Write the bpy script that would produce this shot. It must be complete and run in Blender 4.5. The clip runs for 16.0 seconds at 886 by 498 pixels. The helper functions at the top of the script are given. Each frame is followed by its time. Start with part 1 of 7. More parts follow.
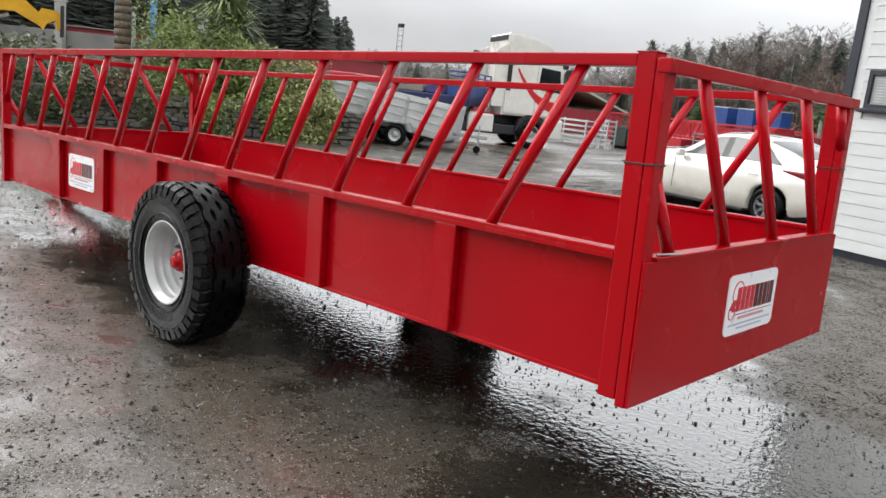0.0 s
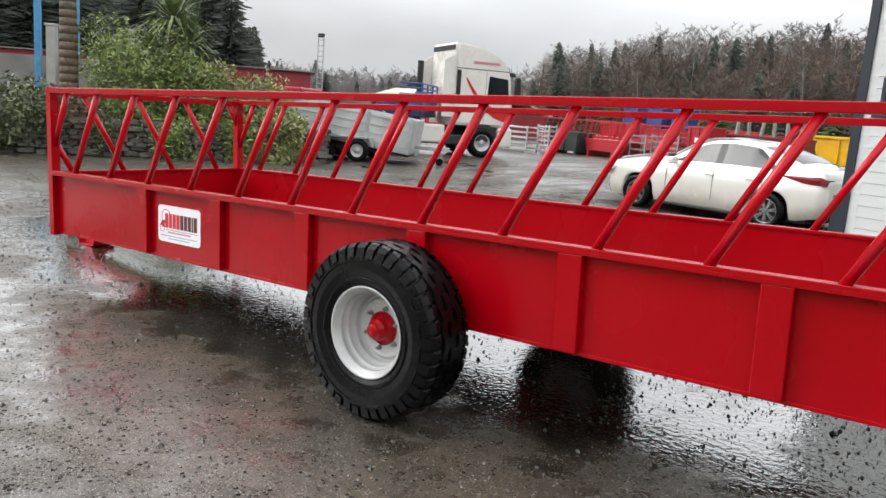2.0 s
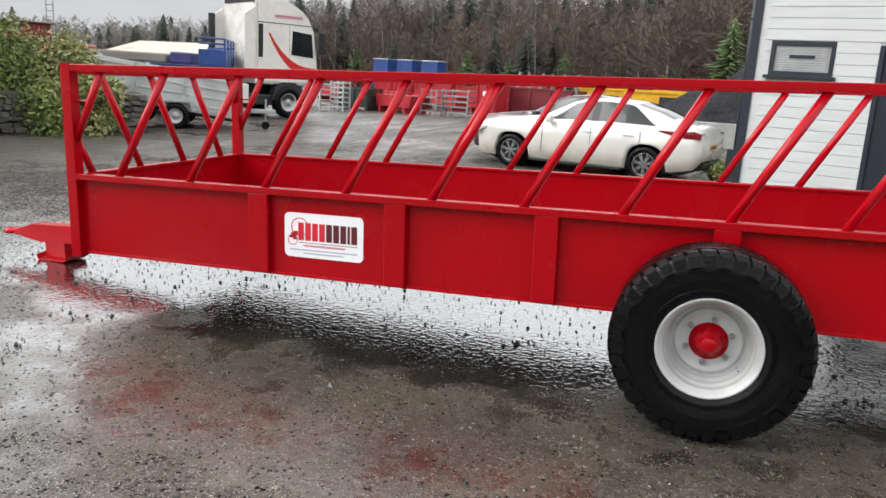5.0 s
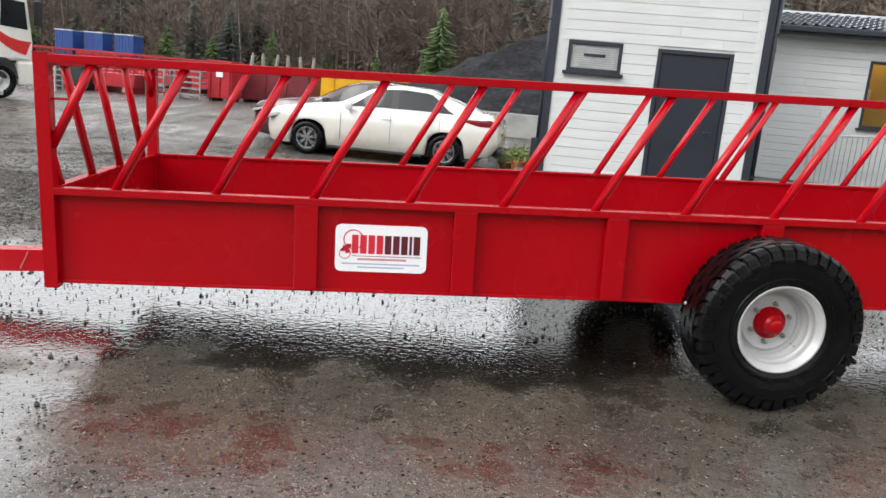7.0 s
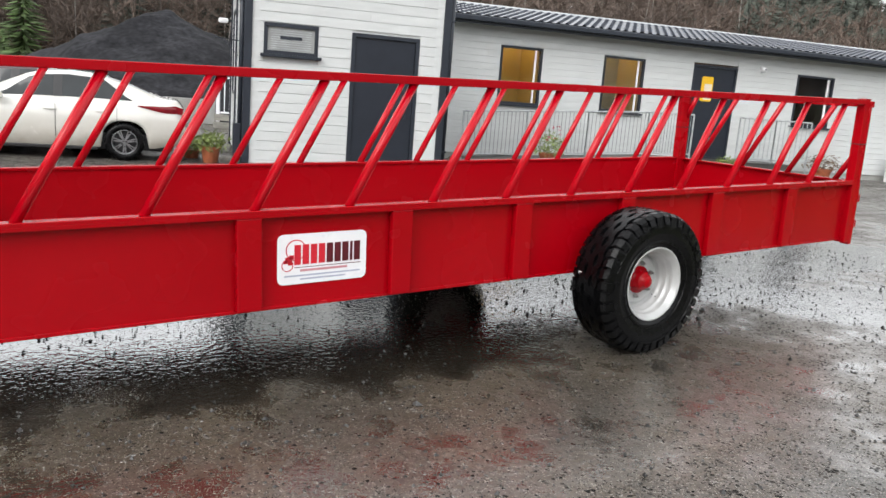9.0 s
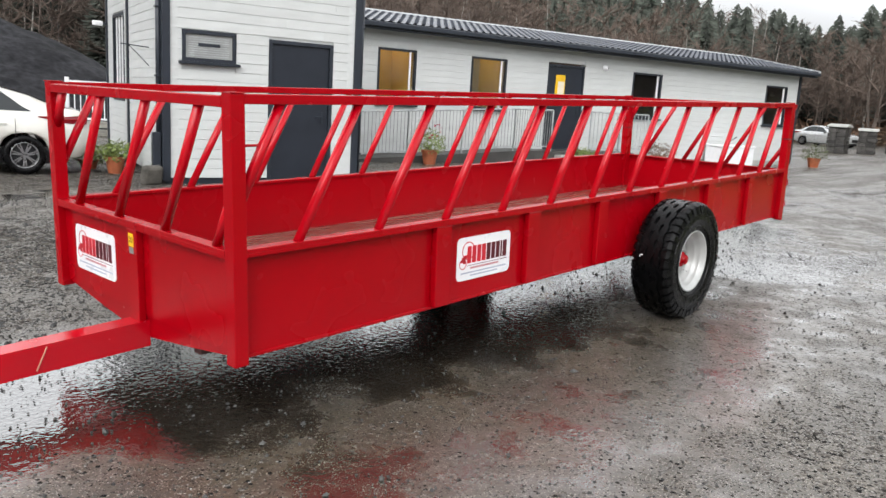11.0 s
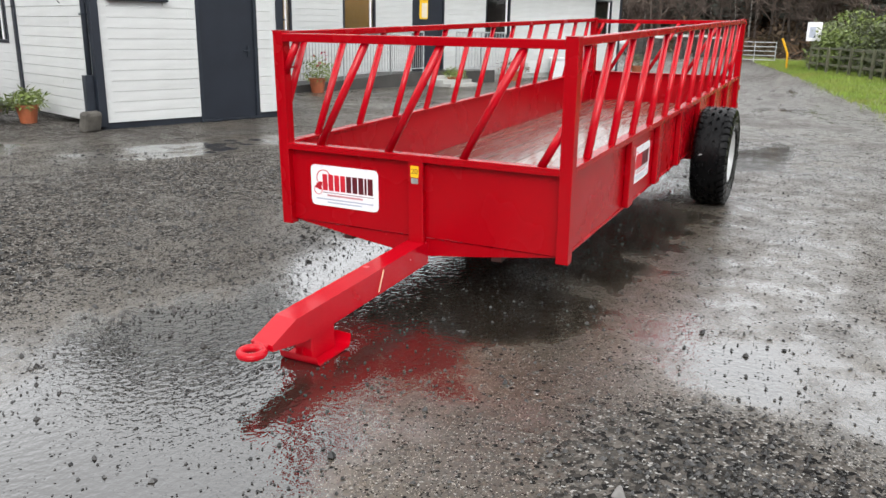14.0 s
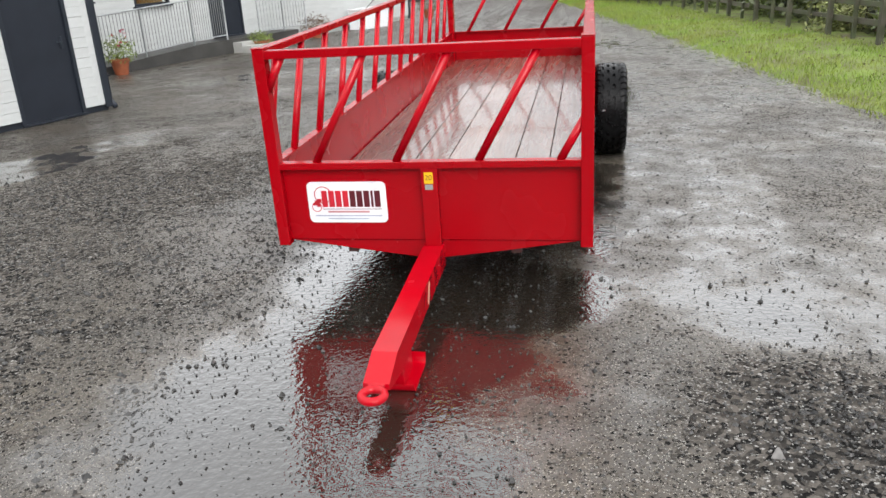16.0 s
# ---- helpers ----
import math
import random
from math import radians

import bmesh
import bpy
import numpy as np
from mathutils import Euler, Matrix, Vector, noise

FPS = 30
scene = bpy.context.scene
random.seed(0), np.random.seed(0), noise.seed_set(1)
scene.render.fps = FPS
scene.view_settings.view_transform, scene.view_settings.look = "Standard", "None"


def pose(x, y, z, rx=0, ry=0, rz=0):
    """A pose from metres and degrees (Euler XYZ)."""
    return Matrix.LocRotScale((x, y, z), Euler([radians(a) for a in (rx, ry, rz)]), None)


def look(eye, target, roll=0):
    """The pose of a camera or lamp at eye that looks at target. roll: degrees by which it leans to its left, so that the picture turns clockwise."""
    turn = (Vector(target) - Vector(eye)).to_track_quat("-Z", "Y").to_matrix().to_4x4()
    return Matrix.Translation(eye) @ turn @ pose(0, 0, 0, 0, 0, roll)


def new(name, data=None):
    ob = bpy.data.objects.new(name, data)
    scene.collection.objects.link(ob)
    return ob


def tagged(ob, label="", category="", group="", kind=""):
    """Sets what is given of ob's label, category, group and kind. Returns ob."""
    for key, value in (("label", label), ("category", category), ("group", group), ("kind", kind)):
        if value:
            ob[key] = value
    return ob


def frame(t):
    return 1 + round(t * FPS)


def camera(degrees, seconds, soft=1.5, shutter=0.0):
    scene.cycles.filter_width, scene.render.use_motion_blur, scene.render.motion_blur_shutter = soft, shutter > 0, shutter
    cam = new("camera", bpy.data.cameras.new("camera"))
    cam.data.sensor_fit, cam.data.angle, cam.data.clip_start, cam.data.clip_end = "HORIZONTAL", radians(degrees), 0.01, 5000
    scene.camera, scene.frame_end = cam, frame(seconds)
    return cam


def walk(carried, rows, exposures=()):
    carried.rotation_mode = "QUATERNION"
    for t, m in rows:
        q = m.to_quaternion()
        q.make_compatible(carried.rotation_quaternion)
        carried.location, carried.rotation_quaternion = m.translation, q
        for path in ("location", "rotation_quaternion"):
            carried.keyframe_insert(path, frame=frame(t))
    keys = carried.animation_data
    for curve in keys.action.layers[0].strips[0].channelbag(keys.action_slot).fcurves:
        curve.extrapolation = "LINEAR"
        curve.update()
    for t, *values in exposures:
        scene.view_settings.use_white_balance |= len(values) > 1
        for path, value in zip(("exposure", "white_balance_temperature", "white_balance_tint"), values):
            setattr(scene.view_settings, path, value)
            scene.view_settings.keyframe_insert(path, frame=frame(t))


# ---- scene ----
cam = camera(59.3, 16.0)
PATH = [
    (0, (7.524, -2.232, 1.472), (6.178, -0.804, 1.086), 6.2),
    (0.5, (7.294, -2.484, 1.476), (5.98, -1.024, 1.1), 5.9),
    (1, (6.96, -2.67, 1.515), (5.68, -1.176, 1.155), 5.5),
    (1.5, (6.55, -2.869, 1.509), (5.321, -1.33, 1.159), 5.0),
    (2, (6.099, -2.983, 1.518), (4.923, -1.405, 1.166), 4.3),
    (2.5, (5.627, -3.082, 1.548), (4.526, -1.454, 1.179), 3.9),
    (3, (5.165, -3.239, 1.542), (4.188, -1.538, 1.153), 3.9),
    (3.5, (4.739, -3.354, 1.511), (3.851, -1.608, 1.106), 3.7),
    (4, (4.312, -3.467, 1.525), (3.553, -1.663, 1.11), 3.8),
    (4.5, (3.857, -3.639, 1.518), (3.232, -1.787, 1.096), 4.1),
    (4.7, (3.719, -3.677, 1.512), (3.107, -1.82, 1.089), 3.8),
    (6.8, (1.78, -3.864, 1.486), (1.871, -1.909, 1.073), 5.3),
    (7, (1.612, -3.878, 1.488), (1.791, -1.93, 1.074), 5.2),
    (7.5, (1.2, -3.811, 1.448), (1.605, -1.899, 1.026), 5.1),
    (8, (0.823, -3.668, 1.449), (1.475, -1.826, 1.026), 4.8),
    (8.5, (0.415, -3.566, 1.462), (1.309, -1.826, 1.048), 4.7),
    (9, (0.061, -3.361, 1.452), (1.158, -1.734, 1.064), 4.5),
    (9.2, (-0.103, -3.282, 1.469), (1.058, -1.699, 1.088), 4.4),
    (11.3, (-2.023, -2.598, 1.479), (-0.542, -1.312, 1.09), 3.4),
    (11.5, (-2.197, -2.514, 1.489), (-0.703, -1.248, 1.082), 3.4),
    (12, (-2.552, -2.319, 1.471), (-1.023, -1.103, 1.043), 3.3),
    (12.5, (-2.896, -2.154, 1.46), (-1.334, -0.992, 1.003), 3.2),
    (13, (-3.154, -1.852, 1.455), (-1.546, -0.769, 0.962), 3.3),
    (13.5, (-3.451, -1.506, 1.437), (-1.779, -0.534, 0.926), 2.6),
    (14, (-3.723, -1.164, 1.478), (-2.005, -0.294, 0.939), 1.1),
    (14.5, (-3.883, -0.778, 1.55), (-2.11, -0.052, 0.975), -0.3),
    (15, (-4.077, -0.451, 1.633), (-2.273, 0.154, 1.016), -2.0),
    (15.5, (-4.114, -0.2, 1.731), (-2.292, 0.28, 1.061), -3.0),
    (16, (-4.108, 0.027, 1.816), (-2.262, 0.394, 1.138), -3.4),
]
walk(cam, [(t, look(eye, target, roll)) for t, eye, target, roll in PATH])

# ---- light: overcast sky, weak wide sun ----
SUN_EL, SUN_AZ = radians(36), radians(240)
world = bpy.data.worlds.new("overcast_sky")
scene.world = world
world.use_nodes = True
wn, wl = world.node_tree.nodes, world.node_tree.links
sky = wn.new("ShaderNodeTexSky")
sky.sky_type, sky.sun_disc = "NISHITA", False
sky.sun_elevation, sky.sun_rotation = SUN_EL, SUN_AZ
sky.air_density, sky.dust_density, sky.ozone_density = 1.0, 6.0, 1.0
grey = wn.new("ShaderNodeHueSaturation")
grey.inputs["Saturation"].default_value = 0.10
wl.new(sky.outputs[0], grey.inputs["Color"])
wtc = wn.new("ShaderNodeTexCoord")
cloud = wn.new("ShaderNodeTexNoise")
cloud.inputs["Scale"].default_value, cloud.inputs["Detail"].default_value = 2.2, 5.0
wmap = wn.new("ShaderNodeMapping")
wmap.inputs["Scale"].default_value = (1, 1, 2.5)
wl.new(wtc.outputs["Generated"], wmap.inputs[0])
wl.new(wmap.outputs[0], cloud.inputs["Vector"])
cr = wn.new("ShaderNodeMapRange")
for k, v in zip(("From Min", "From Max", "To Min", "To Max"), (0.3, 0.7, 0.82, 1.1)):
    cr.inputs[k].default_value = v
wl.new(cloud.outputs[0], cr.inputs[0])
veil = wn.new("ShaderNodeMix")
veil.data_type = "RGBA"
veil.inputs[0].default_value = 0.75
veil.inputs[7].default_value = (6.6, 6.75, 6.95, 1)
wl.new(grey.outputs[0], veil.inputs[6])
vm = wn.new("ShaderNodeVectorMath")
vm.operation = "SCALE"
wl.new(veil.outputs[2], vm.inputs[0])
wl.new(cr.outputs[0], vm.inputs["Scale"])
up = wn.new("ShaderNodeSeparateXYZ")
wl.new(wtc.outputs["Generated"], up.inputs[0])
dome = wn.new("ShaderNodeMapRange")
dome.interpolation_type = "SMOOTHSTEP"
for k, v in zip(("From Min", "From Max", "To Min", "To Max"), (0.05, 0.32, 1.0, 2.6)):
    dome.inputs[k].default_value = v
wl.new(up.outputs[2], dome.inputs[0])
vz = wn.new("ShaderNodeVectorMath")
vz.operation = "SCALE"
wl.new(vm.outputs[0], vz.inputs[0])
wl.new(dome.outputs[0], vz.inputs["Scale"])
bg = wn["Background"]
wl.new(vz.outputs[0], bg.inputs[0])
bg.inputs[1].default_value = 0.13
sun = new("sun", bpy.data.lights.new("sun", "SUN"))
sun.data.energy, sun.data.angle, sun.data.color = 0.95, radians(35), (1.0, 0.97, 0.93)
sun.matrix_world = look((math.sin(SUN_AZ) * math.cos(SUN_EL) * 50, math.cos(SUN_AZ) * math.cos(SUN_EL) * 50, math.sin(SUN_EL) * 50), (0, 0, 0))
scene.view_settings.exposure = 0.0


# ---- materials ----
def mat(name, col, rough=0.5, metal=0.0, var=0.12, scale=6.0, bump=0.0, bscale=60.0, rvar=0.1, col2=None, coat=0.0, fine=0.0, island=0.0, obj=0.0, spec=0.5, coords="Object", stretch=(1, 1, 1)):
    """Principled paint/stone/wood: broad stains, fine grain, relief, roughness wear."""
    m = bpy.data.materials.new(name)
    m.use_nodes = True
    n, l = m.node_tree.nodes, m.node_tree.links
    p = n["Principled BSDF"]
    tc = n.new("ShaderNodeTexCoord")
    mp = n.new("ShaderNodeMapping")
    mp.inputs["Scale"].default_value = stretch
    l.new(tc.outputs[coords], mp.inputs[0])
    big = n.new("ShaderNodeTexNoise")
    big.inputs["Scale"].default_value, big.inputs["Detail"].default_value = scale, 6
    l.new(mp.outputs[0], big.inputs["Vector"])
    c2 = col2 or tuple(c * (1 - 2.2 * var) for c in col)
    mix = n.new("ShaderNodeMix")
    mix.data_type = "RGBA"
    mix.inputs[6].default_value, mix.inputs[7].default_value = (*col, 1), (*c2, 1)
    rmp = n.new("ShaderNodeMapRange")
    rmp.inputs["From Min"].default_value, rmp.inputs["From Max"].default_value = 0.35, 0.72
    l.new(big.outputs[0], rmp.inputs[0])
    l.new(rmp.outputs[0], mix.inputs[0])
    out = mix.outputs[2]
    if fine:
        fn = n.new("ShaderNodeTexNoise")
        fn.inputs["Scale"].default_value, fn.inputs["Detail"].default_value = bscale, 3
        l.new(mp.outputs[0], fn.inputs["Vector"])
        hv = n.new("ShaderNodeHueSaturation")
        mr = n.new("ShaderNodeMapRange")
        mr.inputs["From Min"].default_value, mr.inputs["From Max"].default_value = 0.3, 0.7
        mr.inputs["To Min"].default_value, mr.inputs["To Max"].default_value = 1 - fine, 1 + fine
        l.new(fn.outputs[0], mr.inputs[0])
        l.new(mr.outputs[0], hv.inputs["Value"])
        l.new(out, hv.inputs["Color"])
        out = hv.outputs[0]
    for amount, node, sock in ((island, "ShaderNodeNewGeometry", "Random Per Island"), (obj, "ShaderNodeObjectInfo", "Random")):
        if amount:
            src = n.new(node)
            hv = n.new("ShaderNodeHueSaturation")
            mr = n.new("ShaderNodeMapRange")
            mr.inputs["To Min"].default_value, mr.inputs["To Max"].default_value = 1 - amount, 1 + amount
            l.new(src.outputs[sock], mr.inputs[0])
            l.new(mr.outputs[0], hv.inputs["Value"])
            l.new(out, hv.inputs["Color"])
            out = hv.outputs[0]
    l.new(out, p.inputs["Base Color"])
    p.inputs["Metallic"].default_value = metal
    p.inputs["Coat Weight"].default_value = coat
    p.inputs["Coat Roughness"].default_value = 0.08
    p.inputs["Specular IOR Level"].default_value = spec
    rr = n.new("ShaderNodeMapRange")
    rr.inputs["To Min"].default_value, rr.inputs["To Max"].default_value = max(0.02, rough - rvar), rough + rvar
    rn = n.new("ShaderNodeTexNoise")
    rn.inputs["Scale"].default_value = scale * 2.3
    l.new(mp.outputs[0], rn.inputs["Vector"])
    l.new(rn.outputs[0], rr.inputs[0])
    l.new(rr.outputs[0], p.inputs["Roughness"])
    if bump:
        bn = n.new("ShaderNodeTexNoise")
        bn.inputs["Scale"].default_value, bn.inputs["Detail"].default_value = bscale, 4
        l.new(mp.outputs[0], bn.inputs["Vector"])
        b = n.new("ShaderNodeBump")
        b.inputs["Strength"].default_value, b.inputs["Distance"].default_value = bump, 0.01
        l.new(bn.outputs[0], b.inputs["Height"])
        l.new(b.outputs[0], p.inputs["Normal"])
    return m


RED = mat("red_gloss_paint", (0.325, 0.0002, 0.0045), 0.26, var=0.05, scale=1.5, bump=0.03, bscale=9, rvar=0.08, spec=0.2)
RED_WET = mat("red_paint_wet", (0.44, 0.0004, 0.008), 0.20, var=0.05, scale=4.0, bump=0.05, bscale=14, rvar=0.18, spec=0.32)
# trailer red darkened so that the underside's shade sits in the colour
UNDERSHADE = mat("red_darkened_for_underside_shade", (0.045, 0.010, 0.008), 0.6, var=0.2, scale=3)
RUBBER = mat("wet_tyre_rubber", (0.0035, 0.0035, 0.004), 0.26, var=0.3, scale=5, bump=0.25, bscale=80, rvar=0.12, spec=0.16)
RIM = mat("silver_rim_paint", (0.47, 0.475, 0.47), 0.40, metal=0.25, var=0.1, scale=7, bump=0.05)
STEEL = mat("galvanised_steel", (0.50, 0.52, 0.53), 0.42, metal=0.6, var=0.15, scale=8, fine=0.1)
NUT = mat("zinc_nut", (0.35, 0.35, 0.34), 0.35, metal=0.9, var=0.15)
BLACK = mat("black_plastic", (0.012, 0.012, 0.013), 0.4, var=0.2)
PLANK = mat("wet_floor_board", (0.165, 0.104, 0.078), 0.26, var=0.22, scale=2.2, bump=0.2, bscale=22, rvar=0.2, fine=0.18, obj=0.22, stretch=(0.35, 3.0, 3.0), coat=0.55)
WHITE_SIGN = mat("white_sign_vinyl", (0.78, 0.78, 0.80), 0.3, var=0.03)
SIGN_RED = mat("sign_red_ink", (0.55, 0.015, 0.03), 0.35, var=0.08)
SIGN_DARK = mat("sign_maroon_ink", (0.10, 0.008, 0.015), 0.35, var=0.1)
SIGN_PINK = mat("sign_pale_red_ink", (0.55, 0.25, 0.28), 0.4, var=0.1)
SIGN_GREY = mat("sign_grey_ink", (0.42, 0.45, 0.55), 0.4, var=0.1)
YELLOW = mat("yellow_sticker", (0.80, 0.48, 0.01), 0.4, var=0.06)
WELD = mat("weld_bead", (0.62, 0.30, 0.20), 0.35, metal=0.3, var=0.2)
CLAD = mat("white_clad_board", (0.54, 0.555, 0.55), 0.42, var=0.05, scale=1.6, bump=0.10, bscale=30, fine=0.03, obj=0.035, stretch=(1, 6, 6))
ANTH = mat("anthracite_paint", (0.017, 0.021, 0.030), 0.45, var=0.1, scale=3, spec=0.3)
ANTH_TRIM = mat("anthracite_trim", (0.021, 0.026, 0.036), 0.38, var=0.12, scale=4, spec=0.35)
ROOFTILE = mat("dark_tile_sheet", (0.065, 0.072, 0.09), 0.17, var=0.15, scale=3, rvar=0.08)
GREY_WOOD = mat("weathered_grey_wood", (0.26, 0.25, 0.22), 0.7, var=0.2, scale=4, bump=0.3, bscale=40, obj=0.2, stretch=(1, 1, 4))
FENCE = mat("weathered_brown_rail", (0.10, 0.088, 0.066), 0.75, var=0.25, scale=3, bump=0.3, bscale=30, obj=0.25, col2=(0.085, 0.11, 0.045))
CONC = mat("grey_concrete", (0.36, 0.36, 0.34), 0.75, var=0.15, scale=2, bump=0.2, bscale=30)
DARKCONC = mat("dark_concrete", (0.055, 0.053, 0.05), 0.45, var=0.25, scale=2, bump=0.2, bscale=30)
STONE = mat("wall_stone", (0.12, 0.11, 0.095), 0.7, var=0.3, scale=5, bump=0.5, bscale=24, obj=0.35, fine=0.15)
PILLAR = mat("dark_wet_pillar_stone", (0.050, 0.046, 0.042), 0.6, var=0.3, scale=4, bump=0.6, bscale=20, obj=0.5)
HEAP = mat("dark_stone_chippings", (0.023, 0.023, 0.026), 0.85, var=0.3, scale=0.8, bump=1.0, bscale=5, fine=0.5, spec=0.1)
CARW = mat("pearl_white_car_paint", (0.66, 0.645, 0.60), 0.25, var=0.05, scale=1.5, coat=0.8, rvar=0.06)
CARM = mat("maroon_car_paint", (0.055, 0.012, 0.018), 0.2, var=0.1, coat=0.8)
CARS = mat("silver_car_paint", (0.45, 0.46, 0.46), 0.25, metal=0.3, var=0.05, coat=0.8)
GLASSD = mat("tinted_car_glass", (0.018, 0.022, 0.024), 0.04, var=0.2, scale=2, rvar=0.02)
LAMP_RED = mat("red_lamp_lens", (0.20, 0.008, 0.014), 0.12, var=0.2)
LAMP_CLR = mat("clear_lamp_lens", (0.5, 0.5, 0.5), 0.1, var=0.2)
TRUCKW = mat("cream_cab_paint", (0.74, 0.715, 0.66), 0.28, var=0.06, scale=1.2, coat=0.5)
TRUCK_RED = mat("cab_red_stripe", (0.55, 0.02, 0.02), 0.3, var=0.05)
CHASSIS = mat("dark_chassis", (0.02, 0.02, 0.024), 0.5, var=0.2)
NAVY = mat("navy_deck", (0.014, 0.022, 0.09), 0.4, var=0.2)
BLUE = mat("blue_paint", (0.018, 0.060, 0.24), 0.45, var=0.15)
PURPLE = mat("purple_blue_cover", (0.055, 0.05, 0.20), 0.5, var=0.2, scale=2)
BLUE_POST = mat("light_blue_post", (0.08, 0.30, 0.55), 0.5, var=0.15)
ALU = mat("mill_aluminium", (0.52, 0.53, 0.52), 0.42, metal=0.15, var=0.12, scale=2)
ALLOY = mat("dark_alloy_wheel", (0.30, 0.30, 0.31), 0.3, metal=0.7, var=0.15, scale=6)
SHEDRED = mat("red_shed_sheet", (0.30, 0.025, 0.035), 0.5, var=0.12, scale=0.7)
SHEDROOF = mat("pale_roof_sheet", (0.25, 0.225, 0.195), 0.6, var=0.12, scale=0.6)
CREAMROOF = mat("cream_roof_sheet", (0.50, 0.46, 0.36), 0.55, var=0.12, scale=0.6)
MACHRED = mat("machine_red_paint", (0.42, 0.015, 0.025), 0.4, var=0.15, scale=2)
DULLSTEEL = mat("dull_galvanised_steel", (0.30, 0.31, 0.31), 0.5, metal=0.4, var=0.2, scale=5)
PARTS = mat("dark_green_machine_paint", (0.018, 0.032, 0.028), 0.5, var=0.25, scale=2)
FARMRED = mat("faded_dark_red_paint", (0.17, 0.012, 0.02), 0.5, var=0.2, scale=1.5)
MACHYEL = mat("machine_yellow_paint", (0.75, 0.40, 0.01), 0.4, var=0.12, scale=2)
BARK = mat("brown_bark", (0.11, 0.085, 0.07), 0.85, var=0.3, scale=6, bump=0.6, bscale=18, fine=0.2, stretch=(1, 1, 0.3))
# birch bark; far trunks share it, its paleness standing in for haze
BIRCH = mat("pale_birch_and_far_haze_bark", (0.34, 0.32, 0.29), 0.8, var=0.35, scale=4)
TWIG = mat("bare_twigs", (0.140, 0.104, 0.084), 0.9, var=0.3, scale=0.05, island=0.35)
# needle green, greyed and lightened with distance haze in the colour
CONIF = mat("conifer_needles_hazed", (0.088, 0.102, 0.083), 0.9, var=0.3, scale=0.08, island=0.4)
SPRUCE = mat("young_spruce_needles", (0.085, 0.14, 0.04), 0.8, var=0.25, scale=0.5, island=0.4)
BRAMBLE = mat("brown_undergrowth", (0.16, 0.092, 0.060), 0.9, var=0.35, scale=0.06, island=0.45, col2=(0.055, 0.06, 0.03))
LEAF = mat("green_shrub_leaf", (0.195, 0.255, 0.065), 0.5, var=0.25, scale=1.2, island=0.45)
LEAF_DARK = mat("dark_evergreen_leaf", (0.098, 0.118, 0.046), 0.5, var=0.3, scale=1.2, island=0.45)
LEAF_PALE = mat("variegated_pale_leaf", (0.30, 0.30, 0.12), 0.5, var=0.3, scale=2.0, island=0.45, col2=(0.14, 0.18, 0.05))
PALM = mat("cordyline_blade", (0.22, 0.28, 0.12), 0.55, var=0.25, island=0.4)
GRASS = mat("wet_lawn_grass", (0.17, 0.27, 0.03), 0.6, var=0.25, scale=0.6, island=0.35, col2=(0.21, 0.22, 0.045))
GRASS_BASE = mat("lawn_soil", (0.15, 0.21, 0.03), 0.8, var=0.35, scale=1.5, bump=0.6, bscale=40, fine=0.3, col2=(0.09, 0.07, 0.04))
TERRA = mat("terracotta", (0.36, 0.10, 0.04), 0.6, var=0.2)
FLOWER = mat("pink_petal", (0.50, 0.05, 0.10), 0.6, var=0.2)
PAPER = mat("notice_paper", (0.70, 0.62, 0.48), 0.7, var=0.05)
SPOIL = mat("forest_floor", (0.075, 0.05, 0.035), 0.9, var=0.35, scale=0.15, bump=0.5, bscale=3, fine=0.3)
FROST = mat("frosted_pane", (0.32, 0.33, 0.32), 0.35, var=0.08, scale=9)
BLIND = mat("cream_window_blind", (0.55, 0.48, 0.32), 0.6, var=0.05)
WALL_IN = mat("yellow_room_wall", (0.55, 0.40, 0.12), 0.7, var=0.05)
WARM = bpy.data.materials.new("lit_ceiling_panel")
WARM.use_nodes = True
WARM.node_tree.nodes["Principled BSDF"].inputs["Emission Color"].default_value = (1.0, 0.72, 0.35, 1)
WARM.node_tree.nodes["Principled BSDF"].inputs["Emission Strength"].default_value = 5.0
PANE = bpy.data.materials.new("clear_window_glass")
PANE.use_nodes = True
_p = PANE.node_tree.nodes["Principled BSDF"]
_p.inputs["Transmission Weight"].default_value, _p.inputs["Roughness"].default_value, _p.inputs["IOR"].default_value = 1.0, 0.02, 1.45
# twigs of the far ridge: distance haze is put into the pale grey
TWIG_FAR = mat("far_twigs_haze_grey", (0.27, 0.25, 0.235), 0.95, var=0.2, scale=0.05, island=0.25)
TRUNK = mat("mossy_brown_trunk", (0.125, 0.085, 0.06), 0.85, var=0.3, scale=5, bump=0.8, bscale=14, fine=0.3, col2=(0.05, 0.055, 0.03))
BAY = mat("blue_grey_bay_panel", (0.19, 0.19, 0.18), 0.6, var=0.2, scale=0.8)
# road dirt thrown up on the lower white car panels
_n, _l = CARW.node_tree.nodes, CARW.node_tree.links
_src = _n["Principled BSDF"].inputs["Base Color"].links[0].from_socket
_tc, _sx, _no, _ra, _mu, _mx = (_n.new(k) for k in ("ShaderNodeTexCoord", "ShaderNodeSeparateXYZ", "ShaderNodeTexNoise", "ShaderNodeMapRange", "ShaderNodeMath", "ShaderNodeMix"))
_no.inputs["Scale"].default_value, _no.inputs["Detail"].default_value = 5, 6
_l.new(_tc.outputs["Object"], _sx.inputs[0])
_l.new(_tc.outputs["Object"], _no.inputs["Vector"])
for _k, _v in zip(("From Min", "From Max", "To Min", "To Max"), (0.25, 0.75, 0.85, 0.0)):
    _ra.inputs[_k].default_value = _v
